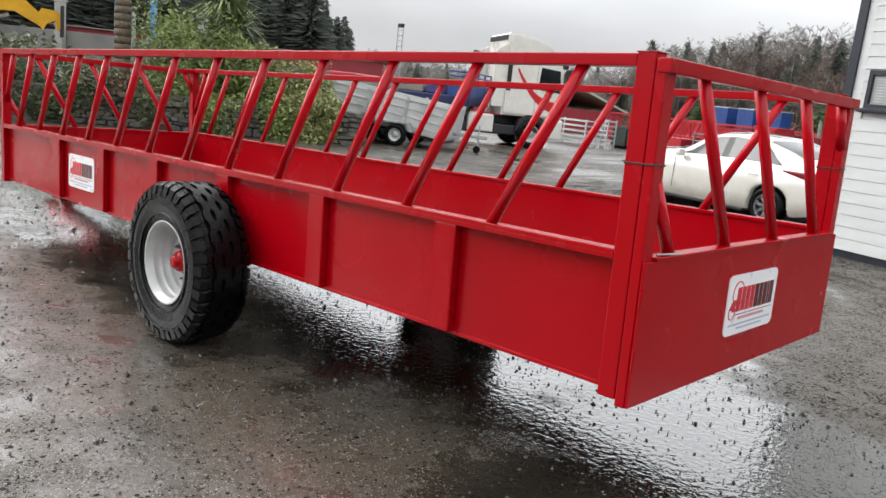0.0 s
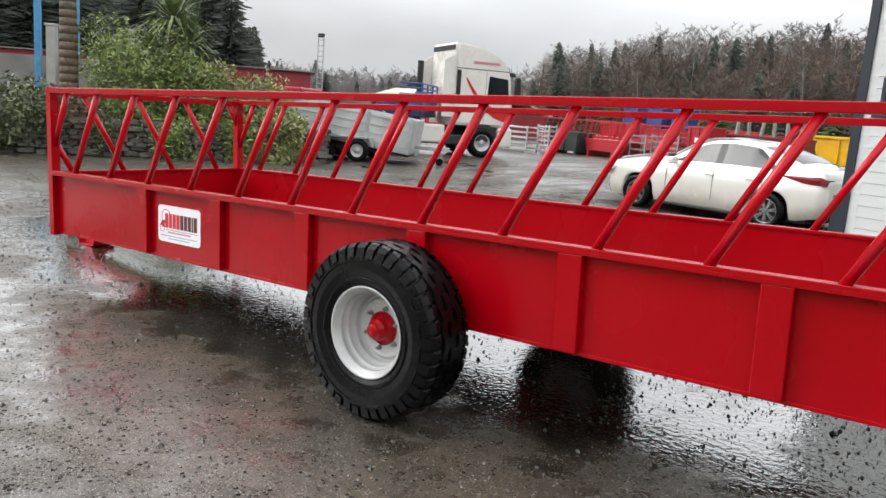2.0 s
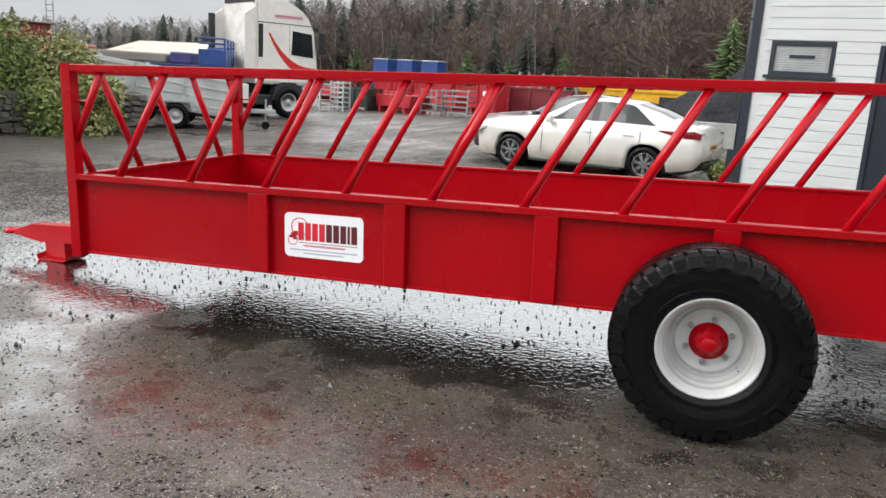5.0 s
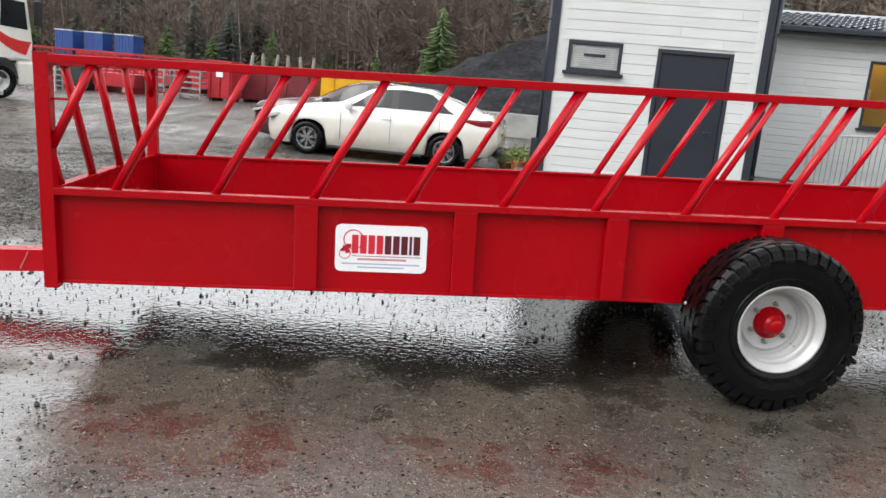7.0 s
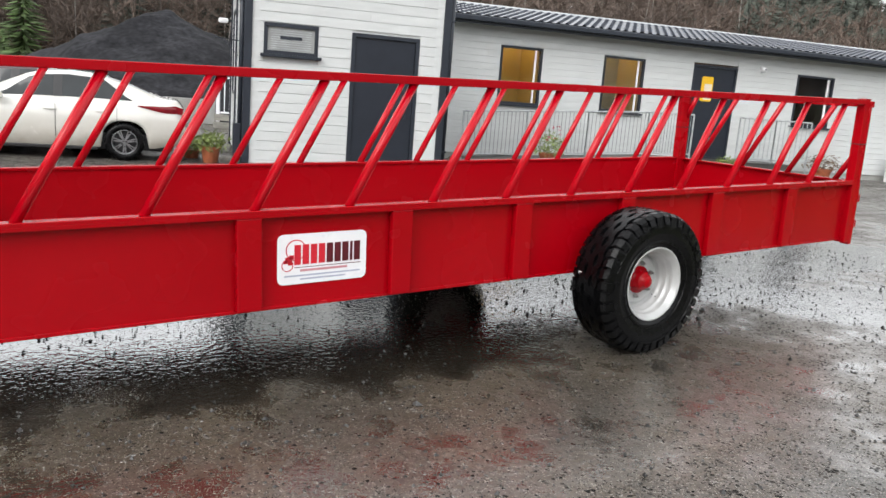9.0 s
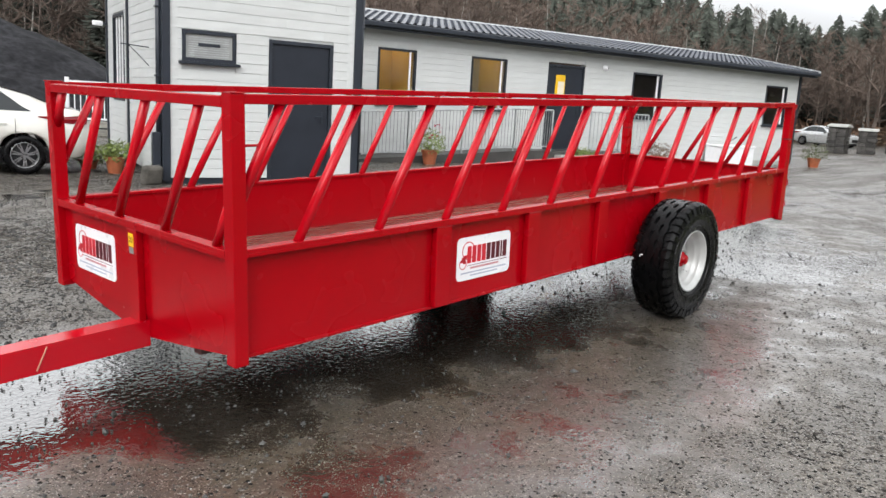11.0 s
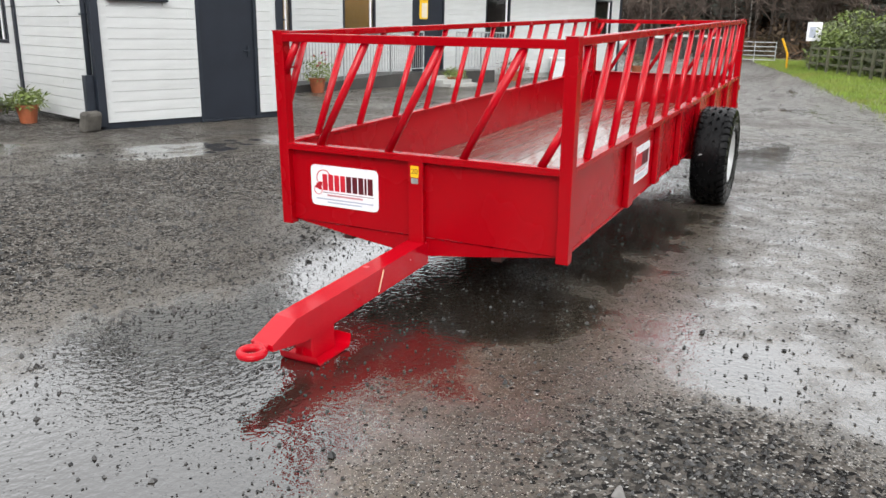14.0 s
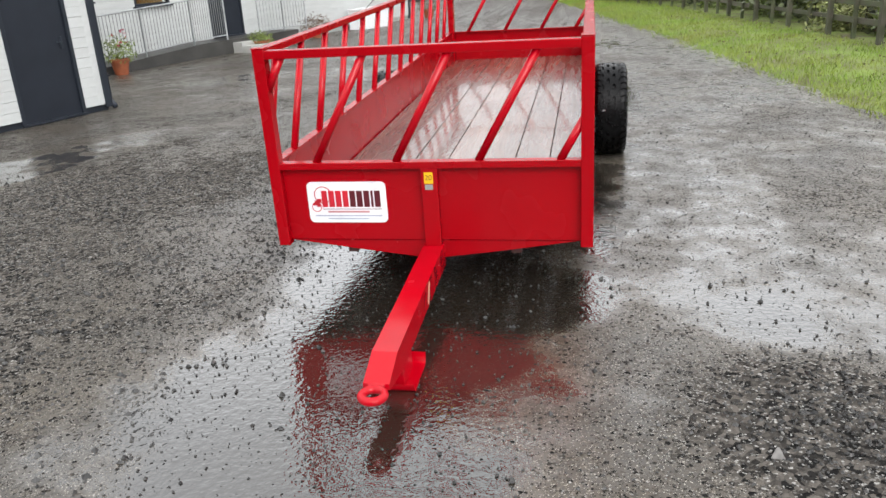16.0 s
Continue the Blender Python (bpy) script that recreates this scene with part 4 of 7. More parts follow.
    for r in range(2 * rows - 1):
        for i in range(nx):
            F.append((r * w + i, r * w + i + 1, (r + 1) * w + i + 1, (r + 1) * w + i))
    me = sheet("roof_wing", V, F)
    R = solid("roof_wing", me, ROOFTILE, "dark grey tile-effect sheet roof of the long wing", "roof", m, kind="structure")
    part("roof_back", prism(BM(), [(-0.40, BZ1 + 0.0), (run - 0.42, BZ1 + 0.0), (run - 0.42, BZ1 + rise + 0.02)], x0 + 0.02, x1 - 0.02, pose(0, 0, 0, 0, 0, 90) @ Matrix.Diagonal((1, -1, 1, 1))), ANTH_TRIM, R)
    part("roof_back", prism(BM(), [(run - 0.42, BZ1), (2 * run - 0.42, BZ1), (run - 0.42, BZ1 + rise + 0.02)], x0 + 0.02, x1 - 0.02, pose(0, 0, 0, 0, 0, 90) @ Matrix.Diagonal((1, -1, 1, 1))), ROOFTILE, R)
    part("ridge_cap", tube(BM(), (x0, run - 0.42, BZ1 + rise + 0.08), (x1, run - 0.42, BZ1 + rise + 0.08), 0.05, 10), STEEL, R, "pale ridge cap")
    part("verge_trim", prism(BM(), [(-0.46, BZ1 - 0.02), (run - 0.42, BZ1 + rise), (run - 0.42, BZ1 + rise + 0.14), (-0.46, BZ1 + 0.14)], x1, x1 + 0.05, pose(0, 0, 0, 0, 0, 90) @ Matrix.Diagonal((1, -1, 1, 1))), STEEL, R, "pale verge trim")
    part("fascia", box(BM(), x0, x1, -0.40, -0.36, BZ1 - 0.10, BZ1 + 0.10, 0.004), ANTH_TRIM, R)
    part("gutter", box(BM(), x0, x1 + 0.02, -0.50, -0.402, BZ1 - 0.04, BZ1 + 0.07, 0.02), ANTH_TRIM, R, "dark grey gutter")
    part("soffit", box(BM(), x0 + 0.1, x1, -0.36, 0.0, BZ1 - 0.03, BZ1 - 0.004), ANTH_TRIM, R)
    cam_ = thing("wall_camera", "small white dome security camera under the eave", "camera", bpose(14.95, BD - 0.02, 2.72))
    part("dome", lathe(BM(), [(0, -0.14), (0.04, -0.13), (0.06, -0.10), (0.06, -0.03)], Matrix(), 16), WHITE_SIGN, cam_, smooth=True)
    part("base", lathe(BM(), [(0, -0.03), (0.075, -0.03), (0.075, 0.02), (0, 0.02)], Matrix(), 16), WHITE_SIGN, cam_)
    part("lens", lathe(BM(), [(0, -0.149), (0.02, -0.147), (0.024, -0.135)], Matrix(), 12), BLACK, cam_)
    # ramp and landing with mesh railing
    rm = bpose(0, BD, 0)
    bm = prism(BM(), [(6.6, -0.02), (15.6, -0.02), (15.6, 0.36), (11.6, 0.36), (6.6, 0.06)], -0.86, -0.02)
    solid("ramp", bm, DARKCONC, "dark concrete access ramp along the office wall", "ramp", rm, kind="structure")
    posts = [6.62, 8.15, 9.70, 11.30, 12.55]
    zf = lambda s: 0.06 + 0.30 * min(1, max(0, (s - 6.6) / 5.0))
    for a, b in zip(posts, posts[1:]):
        L = b - a
        t = thing("bar_railing", "galvanised upright-bar railing panel along the ramp", "railing", rm @ pose(a, -0.80, zf(a)), "ramp railing panels")
        k = zf(b) - zf(a)
        part("post", tube(BM(), (0, 0, -0.05), (0, 0, 1.08), 0.022, 10), STEEL, t)
        part("post", tube(BM(), (L, 0, -0.05 + k), (L, 0, 1.08 + k), 0.022, 10), STEEL, t)
        part("handrail", tube(BM(), (0, 0, 1.08), (L, 0, 1.08 + k), 0.021, 10), STEEL, t)
        part("bottom_rail", tube(BM(), (0, 0, 0.12), (L, 0, 0.12 + k), 0.015, 8), STEEL, t)
        for i in range(1, 16):
            part("upright", tube(BM(), (L * i / 16, 0, 0.12 + k * i / 16), (L * i / 16, 0, 1.07 + k * i / 16), 0.0075, 6, caps=False), DULLSTEEL, t)
    for a, b in ((13.9, 15.0), (15.0, 16.1)):
        t = thing("bar_railing", "galvanised upright-bar railing beside the entrance", "railing", rm @ pose(a, -0.80, 0.36), "entrance railing panels")
        L = b - a
        for z in (0.10, 1.10):
            part("rail", tube(BM(), (0, 0, z), (L, 0, z), 0.02, 8), STEEL, t)
        for i in range(9):
            part("upright", tube(BM(), (L * i / 8, 0, -0.38 if i in (0, 8) else 0.1), (L * i / 8, 0, 1.10), 0.011 if i not in (0, 8) else 0.022, 8), STEEL, t)
    for i in range(3):
        solid("step", box(BM(), 12.65, 13.85, -0.86 - 0.30 * (i + 1), -0.86 - 0.30 * i + 0.001, -0.02, 0.36 - 0.09 * (i + 1), 0.008), CONC, "grey concrete entrance step", "step", rm, "entrance steps", "structure")
    # oil tank box and small things at the wing's far end
    t = thing("storage_box", "white slatted storage box with a dark handle against the wing", "box", bpose(19.4, BD - 0.9, 0))
    part("body", box(BM(), 0, 1.5, 0, 0.7, 0.0, 0.62, 0.02), WHITE_SIGN, t)
    part("lid", box(BM(), -0.03, 1.53, -0.03, 0.73, 0.62, 0.68, 0.015), WHITE_SIGN, t)
    part("handle", tube(BM(), (0.0, -0.03, 0.70), (0.5, -0.05, 0.95), 0.015, 8), BLACK, t)


office()


def plant_pot(m, label, r=0.17, h=0.30, spread=0.30, tall=0.5, leaf=LEAF, flowers=0, seed=0):
    t = thing("plant_pot", label, "plant pot", m)
    part("pot", lathe(BM(), [(0.0, 0.0), (r * 0.72, 0.0), (r * 0.95, h * 0.82), (r * 1.05, h * 0.82), (r * 1.05, h), (r * 0.93, h), (r * 0.9, h * 0.9), (0.0, h * 0.9)], pose(0, 0, 0, 90, 0, 0) @ Matrix.Diagonal((1, 1, -1, 1)), 20), TERRA, t, "terracotta pot", smooth=False)
    rr = random.Random(seed)
    V, F = [], []
    for k in range(420):
        a, q = rr.uniform(0, 6.28), rr.random() ** 0.6
        c = Vector((spread * q * math.cos(a), spread * q * math.sin(a), h * 0.9 + tall * rr.random() * (1.1 - 0.5 * q)))
        leaf_quad(V, F, c, rr, 0.025, 0.12)
    part("foliage", sheet("foliage", V, F), leaf, t, "leafy plant")
    if flowers:
        V, F = [], []
        for k in range(flowers):
            a, q = rr.uniform(0, 6.28), rr.random() ** 0.5
            c = Vector((spread * q * math.cos(a), spread * q * math.sin(a), h + tall * rr.uniform(0.5, 1.1)))
            for _ in range(5):
                leaf_quad(V, F, c, rr, 0.03, 0.05)
        part("blossom", sheet("blossom", V, F), FLOWER, t, "pink flowers")
    return t


def leaf_quad(V, F, c, rr, w, l):
    d = Vector((rr.gauss(0, 1), rr.gauss(0, 1), rr.gauss(0, 0.7))).normalized()
    e = d.cross(Vector((rr.gauss(0, 1), rr.gauss(0, 1), rr.gauss(0, 1)))).normalized() * w * rr.uniform(0.6, 1.3) * 0.5
    d = d * l * rr.uniform(0.6, 1.3)
    n = len(V)
    V += [c, c + d * 0.5 + e, c + d, c + d * 0.5 - e]
    F.append((n, n + 1, n + 2, n + 3))


plant_pot(pose(11.85, 10.18, 0.0), "terracotta pot of leafy flowers by the ramp railing", 0.2, 0.34, 0.36, 0.55, LEAF, 8, 1)
plant_pot(pose(16.5, 8.85, 0.0), "low terracotta trough of plants by the steps", 0.26, 0.25, 0.34, 0.25, LEAF, 0, 2)
plant_pot(pose(19.9, 8.4, 0.0), "terracotta pot with a brown shrub by the wing", 0.24, 0.30, 0.5, 0.45, BRAMBLE, 0, 3)
plant_pot(bpose(24.6, 13.6, 0.0), "terracotta pot with a green shrub at the wing corner", 0.22, 0.32, 0.45, 0.55, LEAF_DARK, 0, 4)
plant_pot(pose(4.12, 10.0, 0.0), "terracotta pot of green plants beside the side wall", 0.16, 0.28, 0.26, 0.28, LEAF, 0, 5)
plant_pot(pose(4.0, 10.75, 0.0), "low pot with spreading green plants beside the side wall", 0.16, 0.16, 0.36, 0.25, LEAF, 0, 6)
st = solid("grey_stone", box(BM(), -0.16, 0.16, -0.07, 0.07, 0, 0.30, 0.05), STONE, "rounded grey stone leaning by the downpipe", "stone", bpose(1.44, 9.12, 0.0) @ pose(0, 0, 0, 12, 0, 20))
solid("wall_pier", box(BM(), -0.06, 0.06, -0.06, 0.06, 0, 0.78, 0.01), ANTH_TRIM, "short dark post beside the building corner", "post", bpose(1.56, 9.30, 0.0))


PALE_STONE = mat("pale_grey_stone", (0.26, 0.25, 0.24), 0.6, var=0.2, scale=20)


def loose_stone(m, r, label, seed):
    rr = random.Random(seed)
    bm = BM()
    bmesh.ops.create_cone(bm, segments=3, radius1=r, radius2=r * 0.25, depth=r * 1.3, cap_ends=True)
    bmesh.ops.bevel(bm, geom=bm.edges[:], offset=r * 0.14, segments=2, affect="EDGES")
    for v in bm.verts:
        v.co *= rr.uniform(0.92, 1.06)
    solid("loose_stone", bm, PALE_STONE, label, "stone", m)


loose_stone(pose(-1.45, -0.68, 0.036, 0, 0, 30), 0.036, "pale grey loose stone on dark gravel", 4)


# ---- parked cars ----
def lerp_table(tab, x):
    xs = [p[0] for p in tab]
    k = 1
    while k < len(tab) - 1 and x > xs[k]:
        k += 1
    a, b = tab[k - 1], tab[k]
    f = min(1, max(0, (x - a[0]) / (b[0] - a[0])))
    f = f * f * (3 - 2 * f) if len(a) > 2 and a[2] else f
    return a[1] + (b[1] - a[1]) * f


def car(name, label, m, paint, length=4.58, wb=2.70, front=0.92, hatch=False, group="parked cars"):
    """Saloon: local x from nose to tail, y across, z up."""
    C = thing(name, label, "car", m, group)
    hw, R = 0.895, 0.315
    wx = (front, front + wb)
    hood = [(0.0, 0.60), (0.05, 0.76), (0.22, 0.855), (0.9, 0.97), (1.38, 1.025), (2.4, 1.04), (3.7, 1.06), (length - 0.42, 1.08), (length - 0.12, 1.05), (length, 0.86)]
    roof = [(1.30, 0.98), (1.50, 1.08), (2.05, 1.34), (2.35, 1.42), (2.75, 1.45), (3.2, 1.42), (3.75, 1.27), (length - 0.42, 1.09)]
    half = [(0.0, 0.55), (0.10, 0.70), (0.35, 0.82), (0.9, 0.885), (1.8, 0.895), (3.2, 0.895), (length - 0.6, 0.88), (length - 0.15, 0.84), (length, 0.76)]
    sill = [(0.0, 0.33), (0.12, 0.20), (0.5, 0.19), (length - 0.5, 0.22), (length - 0.12, 0.30), (length, 0.45)]

    def lower(x):
        z = lerp_table(sill, x)
        for w in wx:
            d = abs(x - w)
            if d < R + 0.055:
                z = max(z, 0.325 + math.sqrt((R + 0.055) ** 2 - d * d))
        return z

    def ring(x, off=0.0):
        h, zl, zh = lerp_table(half, x), lower(x), lerp_table(hood, x)
        cab = 1.30 < x < length - 0.42
        zr = max(lerp_table(roof, x), zh) if cab else zh
        belt = min(zh, 0.945 + 0.035 * x / length)
        k = min(1, (zr - zh) / 0.35) if cab else 0
        y2 = h * 0.965
        pts = [(h * 0.90, zl), (h * 0.975, zl + (min(0.62, belt) - zl) * 0.25), (h, zl + (min(0.66, belt) - zl) * 0.6), (h * 0.995, min(0.70, belt - 0.06)), (h * 0.985, belt - 0.035), (y2 * 0.955, belt)]
        ty = h * (0.72 - 0.05 * (1 - k)) if k > 0 else h * 0.86
        if k > 0.02:
            yb, zb = y2 * 0.94, belt + 0.015
            pts += [(yb + (ty - yb) * f, zb + (zr - 0.05 - zb) * f) for f in (0.05, 0.35, 0.7, 0.95)]
            pts += [(ty * 0.96, zr - 0.022), (ty * 0.80, zr - 0.006), (ty * 0.4, zr + 0.008), (0.0, zr + 0.012)]
        else:
            yb, zb = y2 * 0.955, belt
            pts += [(yb + (ty - yb) * f, zb + (zh - zb) * (1 - (1 - f) ** 2)) for f in (0.2, 0.5, 0.8, 1.0)]
            pts += [(ty * 0.8, zh + 0.006), (ty * 0.6, zh + 0.012), (ty * 0.3, zh + 0.018), (0.0, zh + 0.02)]
        return [(max(0, y + off * (1 if i < 10 else 0.3)), z + off * (0.2 if i < 10 else 1)) for i, (y, z) in enumerate(pts)]

    xs = [0.0, 0.02, 0.05, 0.10, 0.16, 0.24, 0.32, 0.42]
    x = 0.5
    while x < length - 0.42:
        xs.append(x)
        x += 0.045
    xs += [length - 0.40, length - 0.30, length - 0.2, length - 0.14, length - 0.09, length - 0.05, length - 0.02, length]
    bm = BM()
    rows = []
    for x in xs:
        rg = ring(x)
        rows.append([bm.verts.new((x, -y, z)) for y, z in rg] + [bm.verts.new((x, y, z)) for y, z in rg[-2::-1]])
    for a, b in zip(rows, rows[1:]):
        for i in range(len(a) - 1):
            bm.faces.new((a[i], a[i + 1], b[i + 1], b[i]))
    bm.faces.new(rows[0]), bm.faces.new(rows[-1][::-1])
    bmesh.ops.recalc_face_normals(bm, faces=bm.faces)
    body = part("body", bm, paint, C, smooth=True)

    def skin(name_, sel, x0, x1, i0, i1, material, off, lab, both=True):
        step = [x for x in xs if x0 <= x <= x1]
        for s in (-1, 1) if both else (0,):
            b = BM()
            rws = []
            for x in step:
                rg = ring(x, off)
                if both:
                    lo, hi = sel(x, i0, i1)
                    seq = []
                    for f in np.linspace(lo, hi, 6):
                        i = min(int(f), len(rg) - 2)
                        g = f - i
                        seq.append((rg[i][0] + (rg[i + 1][0] - rg[i][0]) * g, rg[i][1] + (rg[i + 1][1] - rg[i][1]) * g))
                    rws.append([b.verts.new((x, s * y, z)) for y, z in seq])
                else:
                    seq = rg[i0:i1]
                    rws.append([b.verts.new((x, -y, z)) for y, z in seq] + [b.verts.new((x, y, z)) for y, z in seq[-2::-1]])
            for a, c in zip(rws, rws[1:]):
                for i in range(len(a) - 1):
                    b.faces.new((a[i], a[i + 1], c[i + 1], c[i]))
            bmesh.ops.recalc_face_normals(b, faces=b.faces)
            part(name_, b, material, C, lab, smooth=True)

    whole = lambda x, a, b: (a, b)
    skin("front_side_window", lambda x, a, b: (6.15, 6.15 + max(0.05, 2.85 * min(1, (x - 1.62) / 0.55))), 1.62, 2.575, 0, 0, GLASSD, 0.006, "dark tinted side glass")
    skin("rear_side_window", lambda x, a, b: (6.15, 6.15 + max(0.05, 2.85 * min(1, (3.76 - x) / 0.45))), 2.58, 3.74, 0, 0, GLASSD, 0.006, "dark tinted side glass")
    skin("door_pillar", whole, 2.50, 2.68, 6.12, 9.0, BLACK, 0.008, "black door pillar trim")
    skin("tail_lamp_wing", lambda x, a_, b_: (3.98 - 0.42 * min(1, (x - length + 0.80) / 0.45), 4.10 + 0.12 * min(1, (x - length + 0.80) / 0.45)), length - 0.80, length - 0.06, 0, 0, LAMP_RED, 0.010, "red tail lamp wing")
    skin("windscreen", whole, 1.47, 2.10, 10, 14, GLASSD, 0.006, "dark windscreen", False)
    skin("rear_window", whole, 3.30, length - 0.55, 10, 14, GLASSD, 0.006, "dark rear window", False)
    for s in (-1, 1):
        hwf = lerp_table(half, 0.25)
        part("headlamp", prism(BM(), [(0.06, 0.62), (0.42, 0.74), (0.46, 0.77), (0.10, 0.70)], s * (hwf - 0.16), s * (hwf + 0.03)), LAMP_CLR, C, "clear headlamp")
        part("tail_lamp", prism(BM(), [(length - 0.55, 0.92), (length - 0.16, 0.97), (length - 0.03, 0.93), (length - 0.05, 0.83), (length - 0.30, 0.85)], s * 0.58, s * 0.835), LAMP_RED, C, "red tail lamp cluster")
        mir = part("door_mirror", box(BM(), 1.70, 1.82, s * 0.90 if s > 0 else -1.06, 1.06 if s > 0 else -0.90, 0.93, 1.06, 0.03), BLACK if hatch else paint, C)
        for dx in (2.50, 3.30):
            part("door_handle", box(BM(), dx - 0.11, dx + 0.09, s * 0.893 if s > 0 else -0.915, 0.915 if s > 0 else -0.893, 0.80, 0.825, 0.006), paint, C)
        for dx in (1.58, 2.56, 3.50):
            part("shut_line", box(BM(), dx, dx + 0.006, s * 0.890 if s > 0 else -0.8975, 0.8975 if s > 0 else -0.890, 0.36, 0.90), BLACK, C, "dark panel gap")
        part("sill_trim", box(BM(), wx[0] + 0.42, wx[1] - 0.42, s * 0.80 if s > 0 else -0.885, 0.885 if s > 0 else -0.80, 0.165, 0.215, 0.01), BLACK, C)
    part("number_plate", box(BM(), length - 0.012, length + 0.006, -0.26, 0.26, 0.62, 0.73), YELLOW, C, "yellow rear plate")
    part("plate_bars", box(BM(), length + 0.006, length + 0.009, -0.21, 0.21, 0.65, 0.70), SIGN_DARK, C, "dark plain bars")
    part("rear_bumper_insert", box(BM(), length - 0.10, length + 0.0, -0.55, 0.55, 0.30, 0.42, 0.03), BLACK, C)
    part("grille", box(BM(), -0.012, 0.05, -0.36, 0.36, 0.40, 0.60, 0.02), BLACK, C)
    part("floor_pan", box(BM(), 0.35, length - 0.35, -0.72, 0.72, 0.17, 0.45, 0.03), CHASSIS, C, "dark underbody")
    for w in wx:
        for s in (-1, 1):
            wm = Matrix.Translation((w, s * 0.80, 0.317)) @ pose(0, 0, 0, 0, 0, 0 if s < 0 else 180)
            ty = lathe(BM(), [(0.205, -0.085), (0.222, -0.098), (0.28, -0.105), (0.308, -0.085), (0.317, -0.06), (0.317, 0.06), (0.308, 0.085), (0.28, 0.1), (0.2, 0.08)], wm, 40)
            W = part("wheel", ty, RUBBER, C, "black tyre with alloy wheel", smooth=True)
            part("rim", lathe(BM(), [(0.212, -0.080), (0.206, -0.090), (0.196, -0.086), (0.190, -0.03), (0.188, 0.05)], wm, 40), ALLOY, W, smooth=True)
            part("brake_disc", lathe(BM(), [(0.0, 0.0), (0.15, 0.0), (0.19, 0.01)], wm, 24), CHASSIS, W)
            for k in range(14):
                a = radians(360 / 14 * k + (6 if k % 2 else -6))
                bm = prism(BM(), [(0.03, -0.011), (0.197, -0.009), (0.197, 0.009), (0.03, 0.011)], -0.082, -0.055, wm @ pose(0, 0, 0, 0, math.degrees(a), 0))
                part("spoke", bm, ALLOY, W)
            part("centre_cap", lathe(BM(), [(0, -0.086), (0.034, -0.084), (0.04, -0.06)], wm, 16), ALLOY, W)
    return C


# wheels stand at two known places; nose towards the yard
a = math.degrees(math.atan2(10.13 - 10.77, 2.76 - 0.27))
CS = 0.952
car("white_saloon_car", "pearl white saloon car parked by the office, muddy sills", pose(0.27, 10.77, 0, 0, 0, a) @ Matrix.Scale(CS, 4) @ pose(-0.92, 0.80, 0), CARW, length=4.60)
car("maroon_car", "dark maroon car parked behind the white saloon", pose(-0.85, 13.1, 0, 0, 0, a - 3) @ Matrix.Scale(0.97, 4), CARM, hatch=True)
car("silver_car", "silver car parked beyond the stone pillars", pose(58, 13.2, 0, 0, 0, 70), CARS, hatch=True)


# ---- white lorry tractor with a flat trailer ----
def wheel_pair(parent, x, y, r, w, material=RIM):
    for s in (-1, 1):
        wm = Matrix.Translation((x, s * y, r)) @ pose(0, 0, 0, 0, 0, 0 if s < 0 else 180)
        W = part("wheel", lathe(BM(), [(r * 0.56, -w * 0.4), (r * 0.62, -w * 0.5), (r * 0.9, -w * 0.5), (r, -w * 0.36), (r, w * 0.36), (r * 0.9, w * 0.5), (r * 0.56, w * 0.4)], wm, 32), RUBBER, parent, "black lorry tyre", smooth=True)
        part("rim", lathe(BM(), [(r * 0.57, -w * 0.42), (r * 0.53, -w * 0.40), (r * 0.42, -w * 0.1), (r * 0.22, -w * 0.12), (r * 0.2, -w * 0.32), (0, -w * 0.34)], wm, 28), material, W, "silver rim", smooth=True)


